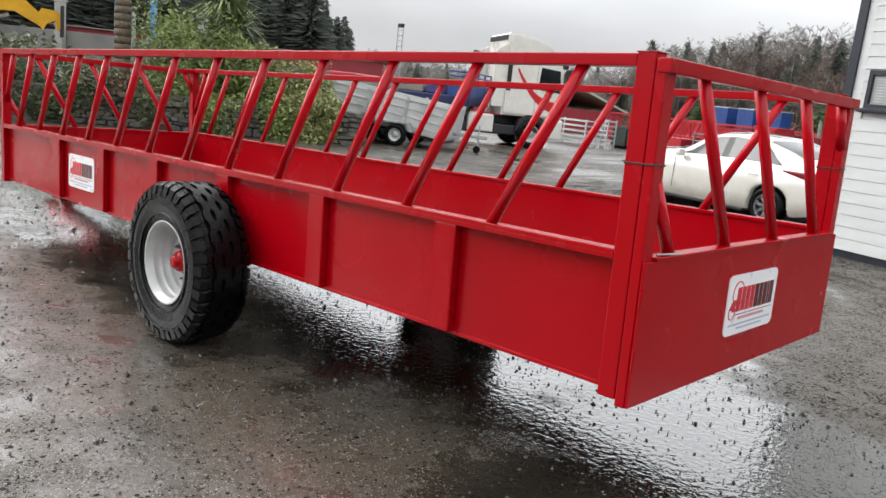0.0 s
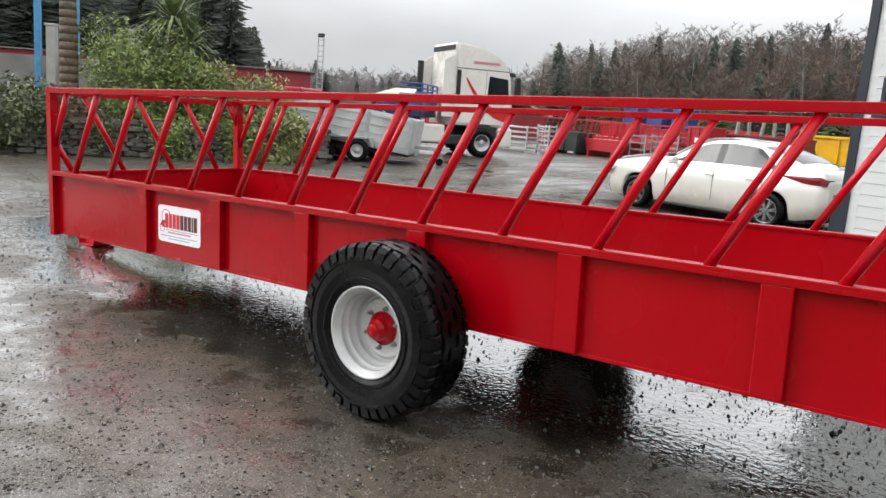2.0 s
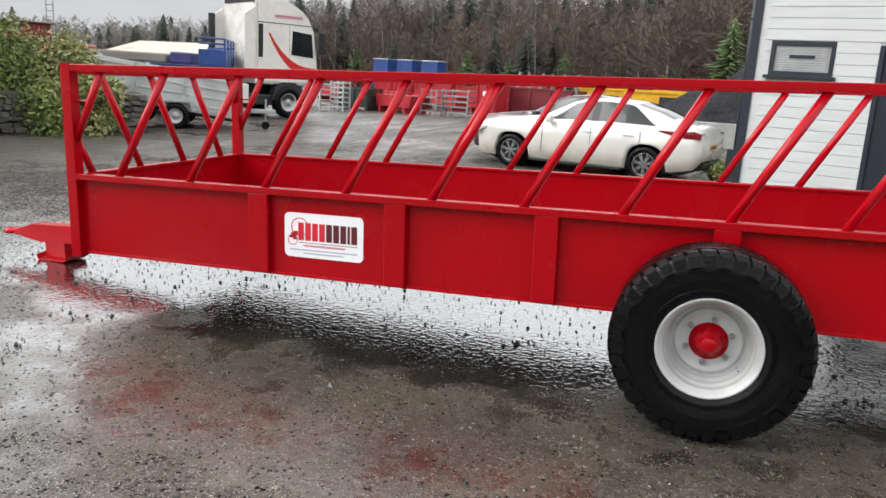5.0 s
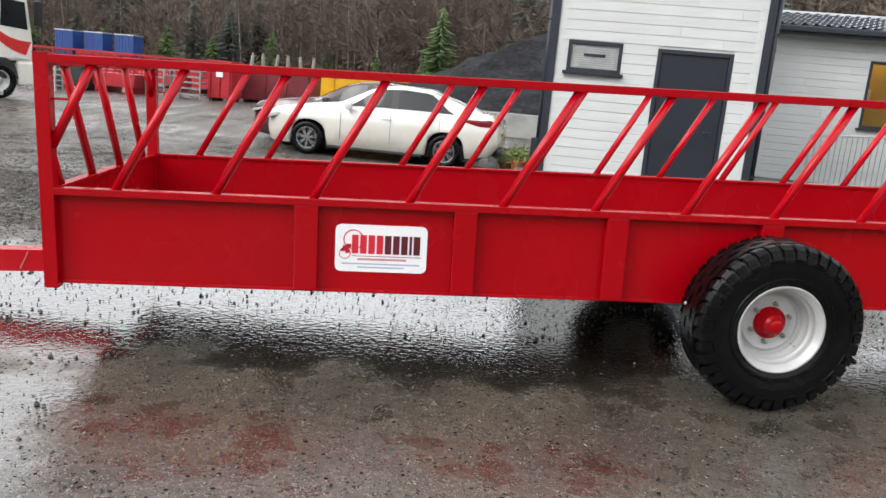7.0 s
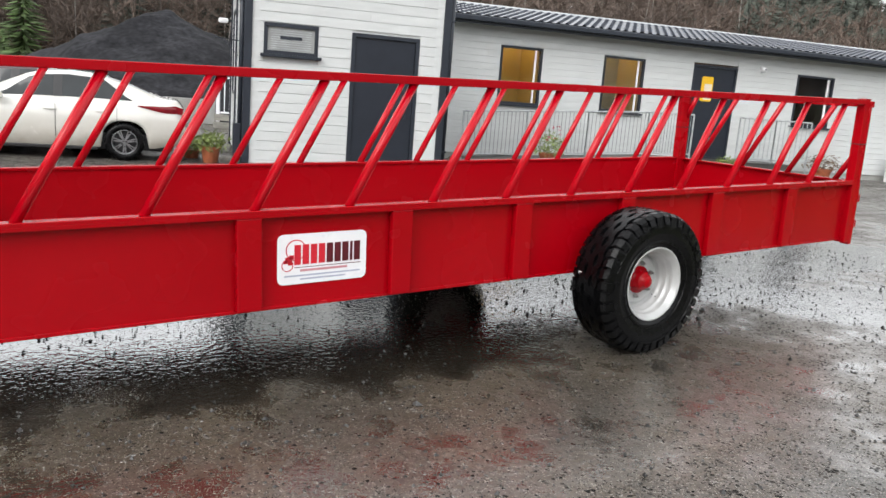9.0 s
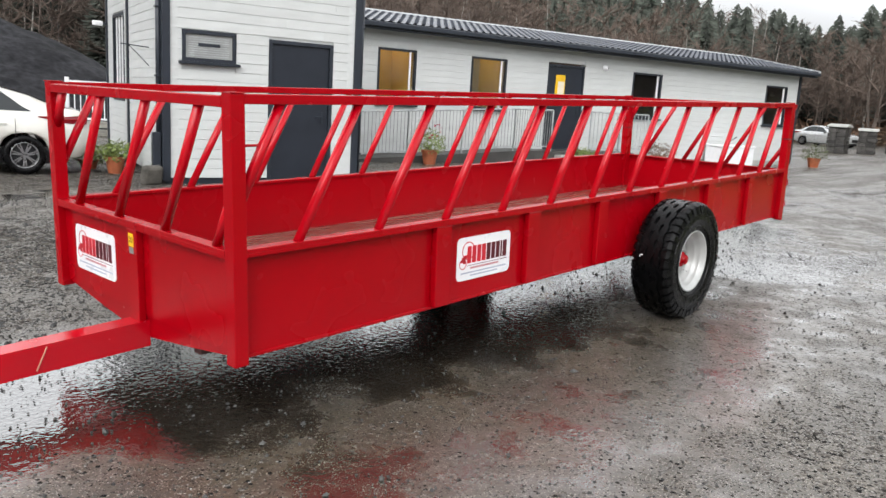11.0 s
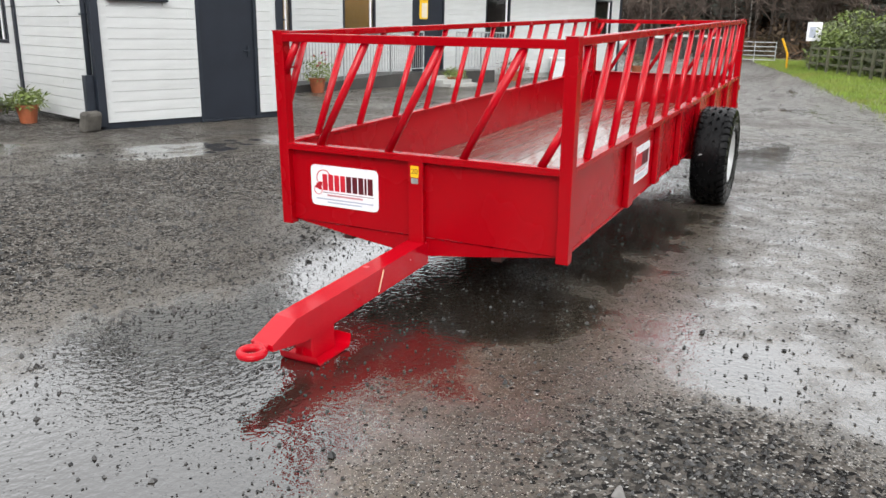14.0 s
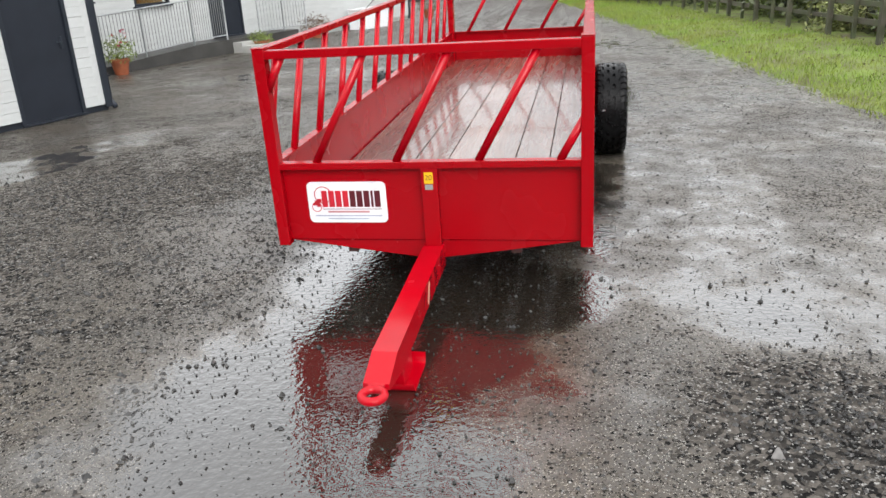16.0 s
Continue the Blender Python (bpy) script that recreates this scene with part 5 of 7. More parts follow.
def lorry():
    m = pose(-7.55, 19.15, 0, 0, 0, 207) @ Matrix.Scale(1.05, 4)
    T = thing("lorry_tractor", "cream-white high-roof lorry tractor unit with a red curved stripe", "lorry", pose(-9.42, 20.60, 0, 0, 0, 237) @ Matrix.Scale(1.0, 4))
    # local x runs from the bumper backwards, y across
    hw = 1.22
    bm = BM()
    prof = [(0.10, 1.05), (0.06, 1.6), (0.10, 1.95), (0.20, 2.70), (0.26, 2.86), (0.40, 3.12), (0.62, 3.34), (0.95, 3.52), (1.40, 3.66), (2.16, 3.74), (2.24, 3.66), (2.24, 1.05)]
    prism(bm, prof, -hw, hw)
    bmesh.ops.bevel(bm, geom=[e for e in bm.edges if abs(e.verts[0].co.y) > 1.2 and abs(e.verts[0].co.y - e.verts[1].co.y) < 0.01], offset=0.07, segments=4, affect="EDGES")
    part("cab", bm, TRUCKW, T, "cream-white cab shell", smooth=False)
    part("bumper", box(BM(), 0.0, 0.56, -hw, hw, 0.36, 1.05, 0.08), TRUCKW, T)
    part("windscreen", prism(BM(), [(0.075, 1.95), (0.20, 2.72), (0.26, 2.72), (0.14, 1.95)], -1.06, 1.06), GLASSD, T, "dark windscreen")
    part("sun_visor", box(BM(), 0.0, 0.22, -1.1, 1.1, 2.76, 2.90, 0.02), BLACK, T)
    part("roof_gap", prism(BM(), [(2.10, 3.50), (2.262, 3.50), (2.262, 3.66), (2.14, 3.68)], -1.08, 1.08), CHASSIS, T)
    for s in (-1, 1):
        y0, y1 = (s * 1.205, s * 1.228)
        part("door_window", prism(BM(), [(0.24, 1.92), (0.32, 2.66), (1.00, 2.72), (1.04, 1.98)], y0, y1), GLASSD, T, "dark door glass")
        part("side_slot", prism(BM(), [(2.02, 1.85), (2.02, 2.85), (2.17, 2.85), (2.17, 1.85)], y0, y1), BLACK, T, "dark vertical slot behind the door")
        stripe = []
        for k in range(9):
            f = k / 8
            stripe.append((1.80 - 1.66 * f, 2.62 - 1.02 * (1 - (1 - f) ** 2.6)))
        back = [(x + 0.04 + 0.016 * i, z - 0.04 - 0.042 * i) for i, (x, z) in enumerate(stripe)][::-1]
        part("red_stripe", prism(BM(), stripe + back, y0, y1 + s * 0.002), TRUCK_RED, T, "red curved stripe")
        part("name_bar", box(BM(), 0.66, 1.62, y0 if s > 0 else y1, y1 if s > 0 else y0, 3.08, 3.17), SIGN_PINK, T, "plain pale red bar where lettering stands")
        part("mirror", box(BM(), -0.06, 0.10, s * 1.25 if s > 0 else -1.48, 1.48 if s > 0 else -1.25, 2.05, 2.75, 0.05), BLACK, T)
        part("wheel_arch", prism(BM(), [(0.55, 0.55), (0.65, 0.95), (0.9, 1.12), (1.3, 1.12), (1.6, 0.95), (1.7, 0.55)], s * 0.9, s * 1.235), CHASSIS, T, "dark wheel arch")
        part("side_tank", box(BM(), 2.45, 3.35, s * 0.75 if s > 0 else -1.2, 1.2 if s > 0 else -0.75, 0.42, 1.02, 0.06), TRUCKW, T, "pale side tank")
        part("roof_seam", box(BM(), 0.3, 2.2, y0 if s > 0 else y1 + 0.004, y1 - 0.004 if s > 0 else y0, 2.895, 2.92), CHASSIS, T, "dark seam under the roof fairing")
        part("door_line", prism(BM(), [(1.10, 1.1), (1.10, 2.9), (1.115, 2.9), (1.115, 1.1)], y0, y1 - s * 0.008), CHASSIS, T)
    part("air_deflector", prism(BM(), [(2.26, 1.3), (2.26, 3.36), (2.62, 3.1), (2.62, 1.3)], -1.2, -1.14), TRUCKW, T)
    part("air_deflector", prism(BM(), [(2.26, 1.3), (2.26, 3.36), (2.62, 3.1), (2.62, 1.3)], 1.14, 1.2), TRUCKW, T)
    part("exhaust_stack", tube(BM(), (2.75, -0.95, 1.1), (2.75, -0.95, 3.15), 0.11, 12), BLACK, T)
    part("chassis_frame", box(BM(), 0.5, 6.0, -0.42, 0.42, 0.72, 1.0, 0.02), CHASSIS, T)
    part("undertray", box(BM(), 0.6, 5.6, -1.1, 1.1, 0.38, 0.72, 0.05), CHASSIS, T)
    part("light_bar", box(BM(), 2.86, 2.92, -0.9, 0.9, 2.0, 2.06), BLUE, T)
    wheel_pair(T, 1.12, 1.14, 0.50, 0.33)
    wheel_pair(T, 4.3, 1.0, 0.50, 0.5)
    wheel_pair(T, 5.6, 1.0, 0.50, 0.5)
    F = thing("flat_trailer", "long dark navy flat-deck semi-trailer with blue end rails", "trailer", m)
    part("deck", box(BM(), 3.0, 14.8, -1.24, 1.24, 1.15, 1.42, 0.03), NAVY, F)
    part("main_beam", box(BM(), 3.4, 14.4, -0.5, 0.5, 0.85, 1.15, 0.02), CHASSIS, F)
    hb = box(BM(), 2.98, 3.04, -1.24, 1.24, 1.42, 1.86, 0.01)
    part("headboard", hb, BLUE, F, "low blue headboard")
    for z in (2.02, 2.16):
        part("rail", tube(BM(), (3.0, -1.2, z), (3.0, 1.2, z), 0.025, 8), BLUE, F)
        part("rail", tube(BM(), (3.0, 1.2, z), (3.7, 1.2, z), 0.025, 8), BLUE, F)
    for y in (-1.2, -0.4, 0.4, 1.2):
        part("upright", tube(BM(), (3.0, y, 1.4), (3.0, y, 2.16), 0.03, 8), BLUE, F)
    part("side_board", box(BM(), 3.04, 3.7, 1.20, 1.24, 1.42, 1.86, 0.01), BLUE, F)
    part("load_cover", box(BM(), 8.0, 9.6, -1.1, 1.1, 1.42, 1.78, 0.08), PURPLE, F, "purple-blue load cover")
    part("load_bar", box(BM(), 6.9, 7.9, -1.0, 1.0, 1.42, 1.80, 0.05), MACHRED, F, "red load")
    part("load_cover", box(BM(), 4.6, 6.8, -1.0, 1.0, 1.42, 1.68, 0.05), SHEDROOF, F, "pale load cover")
    part("load_cover", box(BM(), 3.9, 4.5, -1.0, 1.0, 1.42, 1.74, 0.05), PURPLE, F, "purple-blue load cover")
    for x in (11.2, 12.5, 13.8):
        wheel_pair(F, x, 1.0, 0.5, 0.5)


lorry()


def utility_trailer():
    """Tilted aluminium-sided twin-axle trailer, nose down on its jockey wheel."""
    m = pose(-8.65, 12.85, 0.0, 0, 0, 30)
    T = thing("utility_trailer", "silver aluminium-sided twin-axle utility trailer", "trailer", m)
    tilt = pose(0, 0, 0.14, 0, 7.0, 0)
    for s in (-1, 1):
        bm = box(BM(), -2.15, 1.35, s * 0.86 if s > 0 else -0.89, 0.89 if s > 0 else -0.86, 0.36, 1.20, 0.006, tilt)
        side = part("side_board", bm, ALU, T, "ribbed aluminium side board")
        for z in (0.46, 0.68, 0.90, 1.12):
            part("rib", box(BM(), -2.15, 1.35, s * 0.885 if s > 0 else -0.915, 0.915 if s > 0 else -0.885, z, z + 0.03, 0.004, tilt), ALU, side)
        for x in (-2.1, -0.98, 0.15, 1.3):
            part("stake", box(BM(), x - 0.04, x + 0.04, s * 0.885 if s > 0 else -0.93, 0.93 if s > 0 else -0.885, 0.30, 1.24, 0.005, tilt), STEEL, side)
        part("mudguard", prism(BM(), [(-1.40, 0.42), (-1.32, 0.66), (0.42, 0.66), (0.50, 0.42), (0.44, 0.42), (0.38, 0.62), (-1.28, 0.62), (-1.34, 0.42)], s * 0.90, s * 1.12), STEEL, T, "galvanised mudguard")
    for x in (-2.14, 1.34):
        part("end_board", box(BM(), x - 0.015, x + 0.015, -0.86, 0.86, 0.36, 1.20, 0.004, tilt), ALU, T)
    part("floor", box(BM(), -2.15, 1.35, -0.86, 0.86, 0.30, 0.36, 0.004, tilt), STEEL, T)
    part("frame", box(BM(), -2.1, 1.3, -0.5, 0.5, 0.20, 0.30, 0.01, tilt), CHASSIS, T)
    wheel_pair(T, -0.95, 1.0, 0.30, 0.18)
    wheel_pair(T, 0.05, 1.0, 0.30, 0.18)
    part("drawbar", box(BM(), 1.35, 2.35, -0.05, 0.05, 0.40, 0.50, 0.01), STEEL, T)
    part("jockey_wheel", tube(BM(), (2.1, -0.03, 0.10), (2.1, 0.03, 0.10), 0.10, 16), RUBBER, T)
    part("jockey_post", tube(BM(), (2.1, 0.09, 0.1), (2.1, 0.09, 0.75), 0.025, 8), STEEL, T)
    part("number_plate", box(BM(), -2.20, -2.165, -0.55, -0.10, 0.62, 0.82, 0, tilt), YELLOW, T, "yellow rear plate")
    for s in (-1, 1):
        part("tail_lamp", box(BM(), -2.20, -2.165, s * 0.62 if s > 0 else -0.84, 0.84 if s > 0 else -0.62, 0.42, 0.66), YELLOW if s > 0 else LAMP_RED, T, "lamp cluster")


utility_trailer()


# ---- machinery row at the far side of the yard ----
def rack(m, w, h, d, material, label, name="steel_rack", shelves=3):
    t = thing(name, label, "rack", m)
    for x in (0, w):
        for y in (0, d):
            part("upright", box(BM(), x - 0.03, x + 0.03, y - 0.03, y + 0.03, 0, h, 0.004), material, t)
    for k in range(shelves):
        z = 0.15 + (h - 0.25) * k / max(1, shelves - 1)
        for y in (0, d):
            part("rail", box(BM(), 0.03, w - 0.03, y - 0.02, y + 0.02, z, z + 0.06, 0.004), material, t)
        for q in range(5):
            part("shelf_bar", box(BM(), w * (q + 0.35) / 5, w * (q + 0.6) / 5, 0.02, d - 0.02, z + 0.01, z + 0.05), material, t)


def feeder(m, w, material, label):
    """Field feeder: tray, hooped bars and roof rails."""
    t = thing("cattle_feeder", label, "feeder", m)
    part("tray", prism(BM(), [(0, 0.25), (w, 0.25), (w + 0.1, 0.75), (-0.1, 0.75)], 0, 1.5), material, t)
    for x in np.linspace(0, w, 7):
        part("bar", tube(BM(), (x, 0, 0.7), (x + 0.2, 0, 1.5), 0.025, 8), material, t)
        part("bar", tube(BM(), (x, 1.5, 0.7), (x + 0.2, 1.5, 1.5), 0.025, 8), material, t)
    for y in (0, 1.5):
        part("rail", box(BM(), 0, w + 0.2, y - 0.03, y + 0.03, 1.48, 1.56), material, t)
    for x in (0.2, w - 0.2):
        part("skid", box(BM(), x - 0.05, x + 0.05, -0.1, 1.6, 0.0, 0.25), material, t)


def bin_box(m, w, d, h, material, label, name="steel_bin", category="bin"):
    t = thing(name, label, category, m)
    part("body", box(BM(), 0, w, 0, d, 0.12, h, 0.02), material, t)
    part("rim", box(BM(), -0.03, w + 0.03, -0.03, d + 0.03, h - 0.08, h + 0.0, 0.01), material, t)
    for x in np.linspace(0.1, w - 0.1, max(3, int(w / 0.7))):
        part("rib", box(BM(), x - 0.04, x + 0.04, -0.05, 0.0, 0.12, h - 0.08, 0.005), material, t)
    for x in (0.15, w - 0.15):
        part("skid", box(BM(), x - 0.06, x + 0.06, 0, d, 0, 0.12), CHASSIS, t)


rack(pose(-13.2, 25.5, 0, 0, 0, -10), 2.3, 1.1, 1.0, STEEL, "galvanised steel rack of gates in the yard", "gate_rack", 5)
rack(pose(-10.6, 25.4, 0, 0, 0, -8), 0.58, 1.2, 0.5, STEEL, "galvanised ladder rack in the yard", "gate_rack", 6)
bin_box(pose(-11.5, 28.0, 0, 0, 0, -6), 1.55, 1.2, 0.95, PARTS, "stack of dark green machinery parts in the yard", "parts_stack", "stack")
feeder(pose(-9.75, 28.2, 0, 0, 0, -14), 1.7, MACHRED, "bright red cattle feeder standing in the yard")
rack(pose(-7.75, 28.3, 0, 0, 0, -12), 0.75, 1.1, 0.8, DULLSTEEL, "galvanised steel pen frame in the yard", "pen_frame", 4)
rack(pose(-6.85, 28.4, 0, 0, 0, -12), 1.25, 1.15, 0.9, DULLSTEEL, "galvanised crate of upright bars in the yard", "steel_crate", 5)
bin_box(pose(-5.45, 28.6, 0, 0, 0, -12), 1.0, 1.1, 1.6, MACHRED, "bright red steel hopper bin with a white label", "hopper_bin")
lb = thing("hopper_label", "white label stuck on the red hopper bin", "label", pose(-5.45, 28.6, 0, 0, 0, -12))
part("sheet", box(BM(), 0.38, 0.66, -0.062, -0.052, 0.95, 1.15), WHITE_SIGN, lb)
for k in range(4):
    feeder(pose(-16.5 + 3.1 * k, 35.5 - 0.6 * k, 0, 0, 0, -10), 2.4, MACHRED, "red cattle feeder in a row at the back of the yard")
for k in range(4):
    bin_box(pose(-14.2 + 2.6 * k, 38.5 - 0.5 * k, 0, 0, 0, -10), 2.3, 1.6, 1.45 - 0.1 * (k % 3), MACHRED, "red steel feed hopper at the back of the yard", "feed_hopper", "hopper")
bin_box(pose(-4.35, 30.0, 0, 0, 0, -10), 2.9, 1.9, 1.40, FARMRED, "dark red farm trailer body at the yard edge", "red_farm_trailer", "trailer")
for k in range(6):
    t = thing("pale_stake", "pale upright stake standing in the red trailer", "stake", pose(-4.0 + 0.52 * k, 30.2 - 0.09 * k, 1.45, 0, random.Random(k).uniform(-7, 7), 0), "pale stakes")
    part("shaft", tube(BM(), (0, 0, -0.2), (0, 0, 0.50), 0.085, 8, 0.07), GREY_WOOD, t)
    part("tip", tube(BM(), (0, 0, 0.50), (0.02, 0, 0.60), 0.06, 8, 0.05), GREY_WOOD, t)
for k in range(3):
    b = (-31.0 + 3.15 * k, 78.0 - 0.9 * k, 0)
    t = thing("blue_container", "blue steel storage container stacked at the yard edge", "container", pose(*b, 0, 0, -20), "blue containers")
    part("lower_box", box(BM(), 0, 2.1, 0, 1.5, 0.1, 1.6, 0.03), NAVY, t)
    up = part("upper_box", box(BM(), 0, 2.1, 0, 1.5, 1.62, 3.30, 0.03), BLUE, t)
    part("lid_edge", box(BM(), -0.05, 2.15, -0.05, 1.55, 3.30, 3.40, 0.01), STEEL, up, "pale lid edge")
    for i in range(6):
        part("rib", box(BM(), 0.15 + 0.33 * i, 0.27 + 0.33 * i, -0.04, 0.0, 1.7, 3.25, 0.01), BLUE, up)
t = thing("yellow_machine_body", "yellow steel machine body with a dark opening at the yard edge", "machine", pose(-1.9, 34.0, 0, 0, 0, -6))
part("tub", prism(BM(), [(0.4, 0.4), (4.5, 0.4), (4.95, 1.50), (0.0, 1.50)], 0, 1.8), MACHYEL, t)
part("rim", box(BM(), -0.06, 3.4, -0.06, 1.86, 1.50, 1.62, 0.01), MACHYEL, t)
part("end_frame", box(BM(), 3.4, 5.0, -0.06, 1.86, 1.50, 1.66, 0.01), MACHYEL, t)
part("opening", box(BM(), 3.75, 4.70, -0.05, 0.0, 0.70, 1.36, 0.02), CHASSIS, t)
for x in (1.1, 2.2):
    part("rib", box(BM(), x - 0.06, x + 0.06, -0.07, 0.0, 0.45, 1.50, 0.01), MACHYEL, t)
for x in (0.8, 4.0):
    part("stand", box(BM(), x - 0.1, x + 0.1, 0.1, 1.7, 0, 0.42), CHASSIS, t)


# ---- heap of dark chippings ----
def heap():
    V, F = [], []
    n, q = 90, 34
    for j in range(q + 1):
        r = j / q
        for i in range(n):
            a_ = 2 * math.pi * i / n
            rx, ry = 8.0, 8.0
            x, y = rx * r * math.cos(a_), ry * r * math.sin(a_)
            z = 3.85 * max(0, 1 - r ** 1.12)
            z += (0.55 * (noise.noise(Vector((x * 0.35, y * 0.35, 1.0)))) + 0.16 * noise.noise(Vector((x * 1.6, y * 1.6, 2)))) * min(1, (1 - r) * 4)
            V.append((x, y, max(-0.05, z) if r < 1 else -0.06))
    for j in range(q):
        for i in range(n):
            F.append((j * n + i, j * n + (i + 1) % n, (j + 1) * n + (i + 1) % n, (j + 1) * n + i))
    me = sheet("gravel_heap", V, F)
    me.shade_smooth()
    solid("gravel_heap", me, HEAP, "large heap of dark grey stone chippings", "heap", pose(8.4, 29.5, 0), kind="stuff")


heap()
# white railing and low wall by the heap
t = thing("white_railing", "white painted upright-bar railing beside the office", "railing", pose(7.2, 19.5, 0.0, 0, 0, -30))
part("post", box(BM(), -0.05, 0.05, -0.05, 0.05, 0, 1.55, 0.005), WHITE_SIGN, t)
part("post", box(BM(), 2.55, 2.65, -0.05, 0.05, 0, 1.5, 0.005), WHITE_SIGN, t)
for z in (0.42, 1.42):
    part("rail", box(BM(), 0.05, 2.55, -0.025, 0.025, z, z + 0.05), WHITE_SIGN, t)
for k in range(16):
    part("upright", box(BM(), 0.17 + 0.15 * k, 0.195 + 0.15 * k, -0.012, 0.012, 0.42, 1.42), WHITE_SIGN, t)
for k, z in enumerate((0.0, 0.22)):
    solid("pale_sleeper", box(BM(), -0.1, 2.7, -0.28 + 0.1 * k, -0.06, z, z + 0.18, 0.01), GREY_WOOD, "pale timber sleeper under the white railing", "sleeper", pose(7.2, 19.4, 0, 0, 0, -30), "sleepers")
solid("grey_block_wall", box(BM(), 0, 5.0, 0, 0.3, 0, 0.75, 0.01), CONC, "low grey block wall at the foot of the heap", "wall", pose(2.6, 21.6, 0, 0, 0, -8), kind="structure")


# ---- far sheds, mast, blue gantry, telehandler ----
def shed(name, label, m, L, D, H, rise, wall_m, roof_m, th=0.13):
    t = thing(name, label, "shed", m)
    part("wall", box(BM(), 0, L, 0, D, 0, H), wall_m, t)
    part("roof", prism(BM(), [(-0.3, H), (D / 2, H + rise), (D + 0.3, H), (D + 0.3, H + th), (D / 2, H + rise + th), (-0.3, H + th)], -0.3, L + 0.3, pose(0, 0, 0, 0, 0, 90) @ Matrix.Diagonal((1, -1, 1, 1))), roof_m, t)
    for k in range(int(L / 2.5)):
        part("rib", box(BM(), 2.5 * k + 0.1, 2.5 * k + 0.16, -0.03, 0, 0, H), wall_m, t)


shed("red_shed", "long low red sheet-clad shed with a pale roof edge", pose(-38.0, 13.5, 0, 0, 0, 48.5), 18.0, 7.0, 2.95, 0.05, SHEDRED, SHEDROOF, 0.05)
shed("cream_roof_shed", "low shed with a pale cream sheet roof", pose(-34.5, 39.0, 0, 0, 0, -14), 12.0, 8.0, 1.5, 1.25, SHEDRED, CREAMROOF)


def mast():
    t = thing("lattice_mast", "tall grey lattice floodlight mast", "mast", pose(-34.0, 35.2, 0))
    for s in (-0.26, 0.26):
        part("leg", tube(BM(), (s, 0, 0), (s, 0, 5.75), 0.035, 8), STEEL, t)
    for k in range(15):
        part("rung", tube(BM(), (-0.26, 0, 0.5 + 0.36 * k), (0.26, 0, 0.5 + 0.36 * k), 0.025, 6), STEEL, t)
    part("floodlight", box(BM(), -0.22, 0.22, -0.12, 0.12, 5.72, 5.98, 0.02), CHASSIS, t)


mast()
t = thing("blue_gantry", "light blue steel gantry with grey tanks behind the shrubs", "gantry", pose(-21.5, 10.2, 0, 0, 0, 60))
for x in (0.0, 1.2):
    part("leg", box(BM(), x - 0.10, x + 0.10, -0.1, 0.1, 0, 6.5, 0.01), BLUE_POST, t)
    part("leg", box(BM(), x - 0.06, x + 0.06, 0.9, 1.02, 0, 6.5, 0.01), BLUE_POST, t)
part("beam", box(BM(), -0.4, 1.6, -0.12, 0.12, 6.5, 6.75, 0.01), BLUE_POST, t)
for k in range(5):
    t2 = thing("concrete_post", "pale grey concrete post of a yard bay", "post", pose(-27.5 + 2.2 * k, 5.6 + 1.6 * k, 0, 0, 0, 36), "bay posts")
    part("shaft", box(BM(), -0.16, 0.16, -0.12, 0.12, 0, 3.3, 0.02), CONC, t2)
    part("cap", box(BM(), -0.19, 0.19, -0.15, 0.15, 3.3, 3.38, 0.01), CONC, t2)
solid("bay_panel", box(BM(), 0, 11, -0.06, 0.06, 0, 2.3, 0.01), BAY, "blue-grey bay wall panel between concrete posts", "wall", pose(-28, 5.5, 0, 0, 0, 36), kind="structure")


def telehandler():
    m = pose(-18.1, 6.2, 0, 0, 0, 71)
    T = thing("telehandler", "yellow telehandler with its boom raised", "telehandler", m)
    prof = [(-3.4, 2.15), (-1.2, 2.95), (-0.35, 3.05), (0.35, 2.45), (0.30, 2.15), (-0.45, 2.55), (-1.2, 2.5), (-3.4, 1.75)]
    part("boom", prism(BM(), prof, -0.22, 0.22), MACHYEL, T)
    part("boom_head", prism(BM(), [(0.05, 2.35), (0.25, 2.72), (0.55, 2.70), (0.78, 2.62), (0.80, 2.15), (0.68, 2.12), (0.62, 2.4), (0.40, 2.3), (0.30, 2.1)], -0.28, 0.28), MACHYEL, T)
    part("crowd_link", tube(BM(), (-0.3, 0.0, 2.25), (0.62, 0.0, 2.2), 0.05, 10), CHASSIS, T, "dark steel link")
    part("hydraulic_hose", tube(BM(), (-1.0, 0.24, 2.75), (0.3, 0.24, 2.5), 0.025, 8), BLACK, T)
    part("carriage", box(BM(), 0.75, 0.85, -0.55, 0.55, 1.95, 2.85, 0.02), CHASSIS, T)
    part("ram", tube(BM(), (-2.6, 0, 1.6), (-0.6, 0, 2.45), 0.06, 10), STEEL, T)
    part("body", box(BM(), -5.0, -1.6, -1.1, 1.1, 0.65, 1.5, 0.1), MACHYEL, T)
    part("cab", box(BM(), -4.3, -2.9, -1.1, -0.1, 1.5, 2.5, 0.08), GLASSD, T, "dark glazed cab")
    part("front_fender", prism(BM(), [(-2.6, 0.9), (-2.4, 1.35), (-1.6, 1.45), (-0.9, 1.3), (-0.8, 0.95)], -1.15, -0.6), MACHYEL, T)
    wheel_pair(T, -1.9, 0.95, 0.60, 0.42, MACHYEL)
    wheel_pair(T, -4.5, 0.95, 0.60, 0.42, MACHYEL)


telehandler()


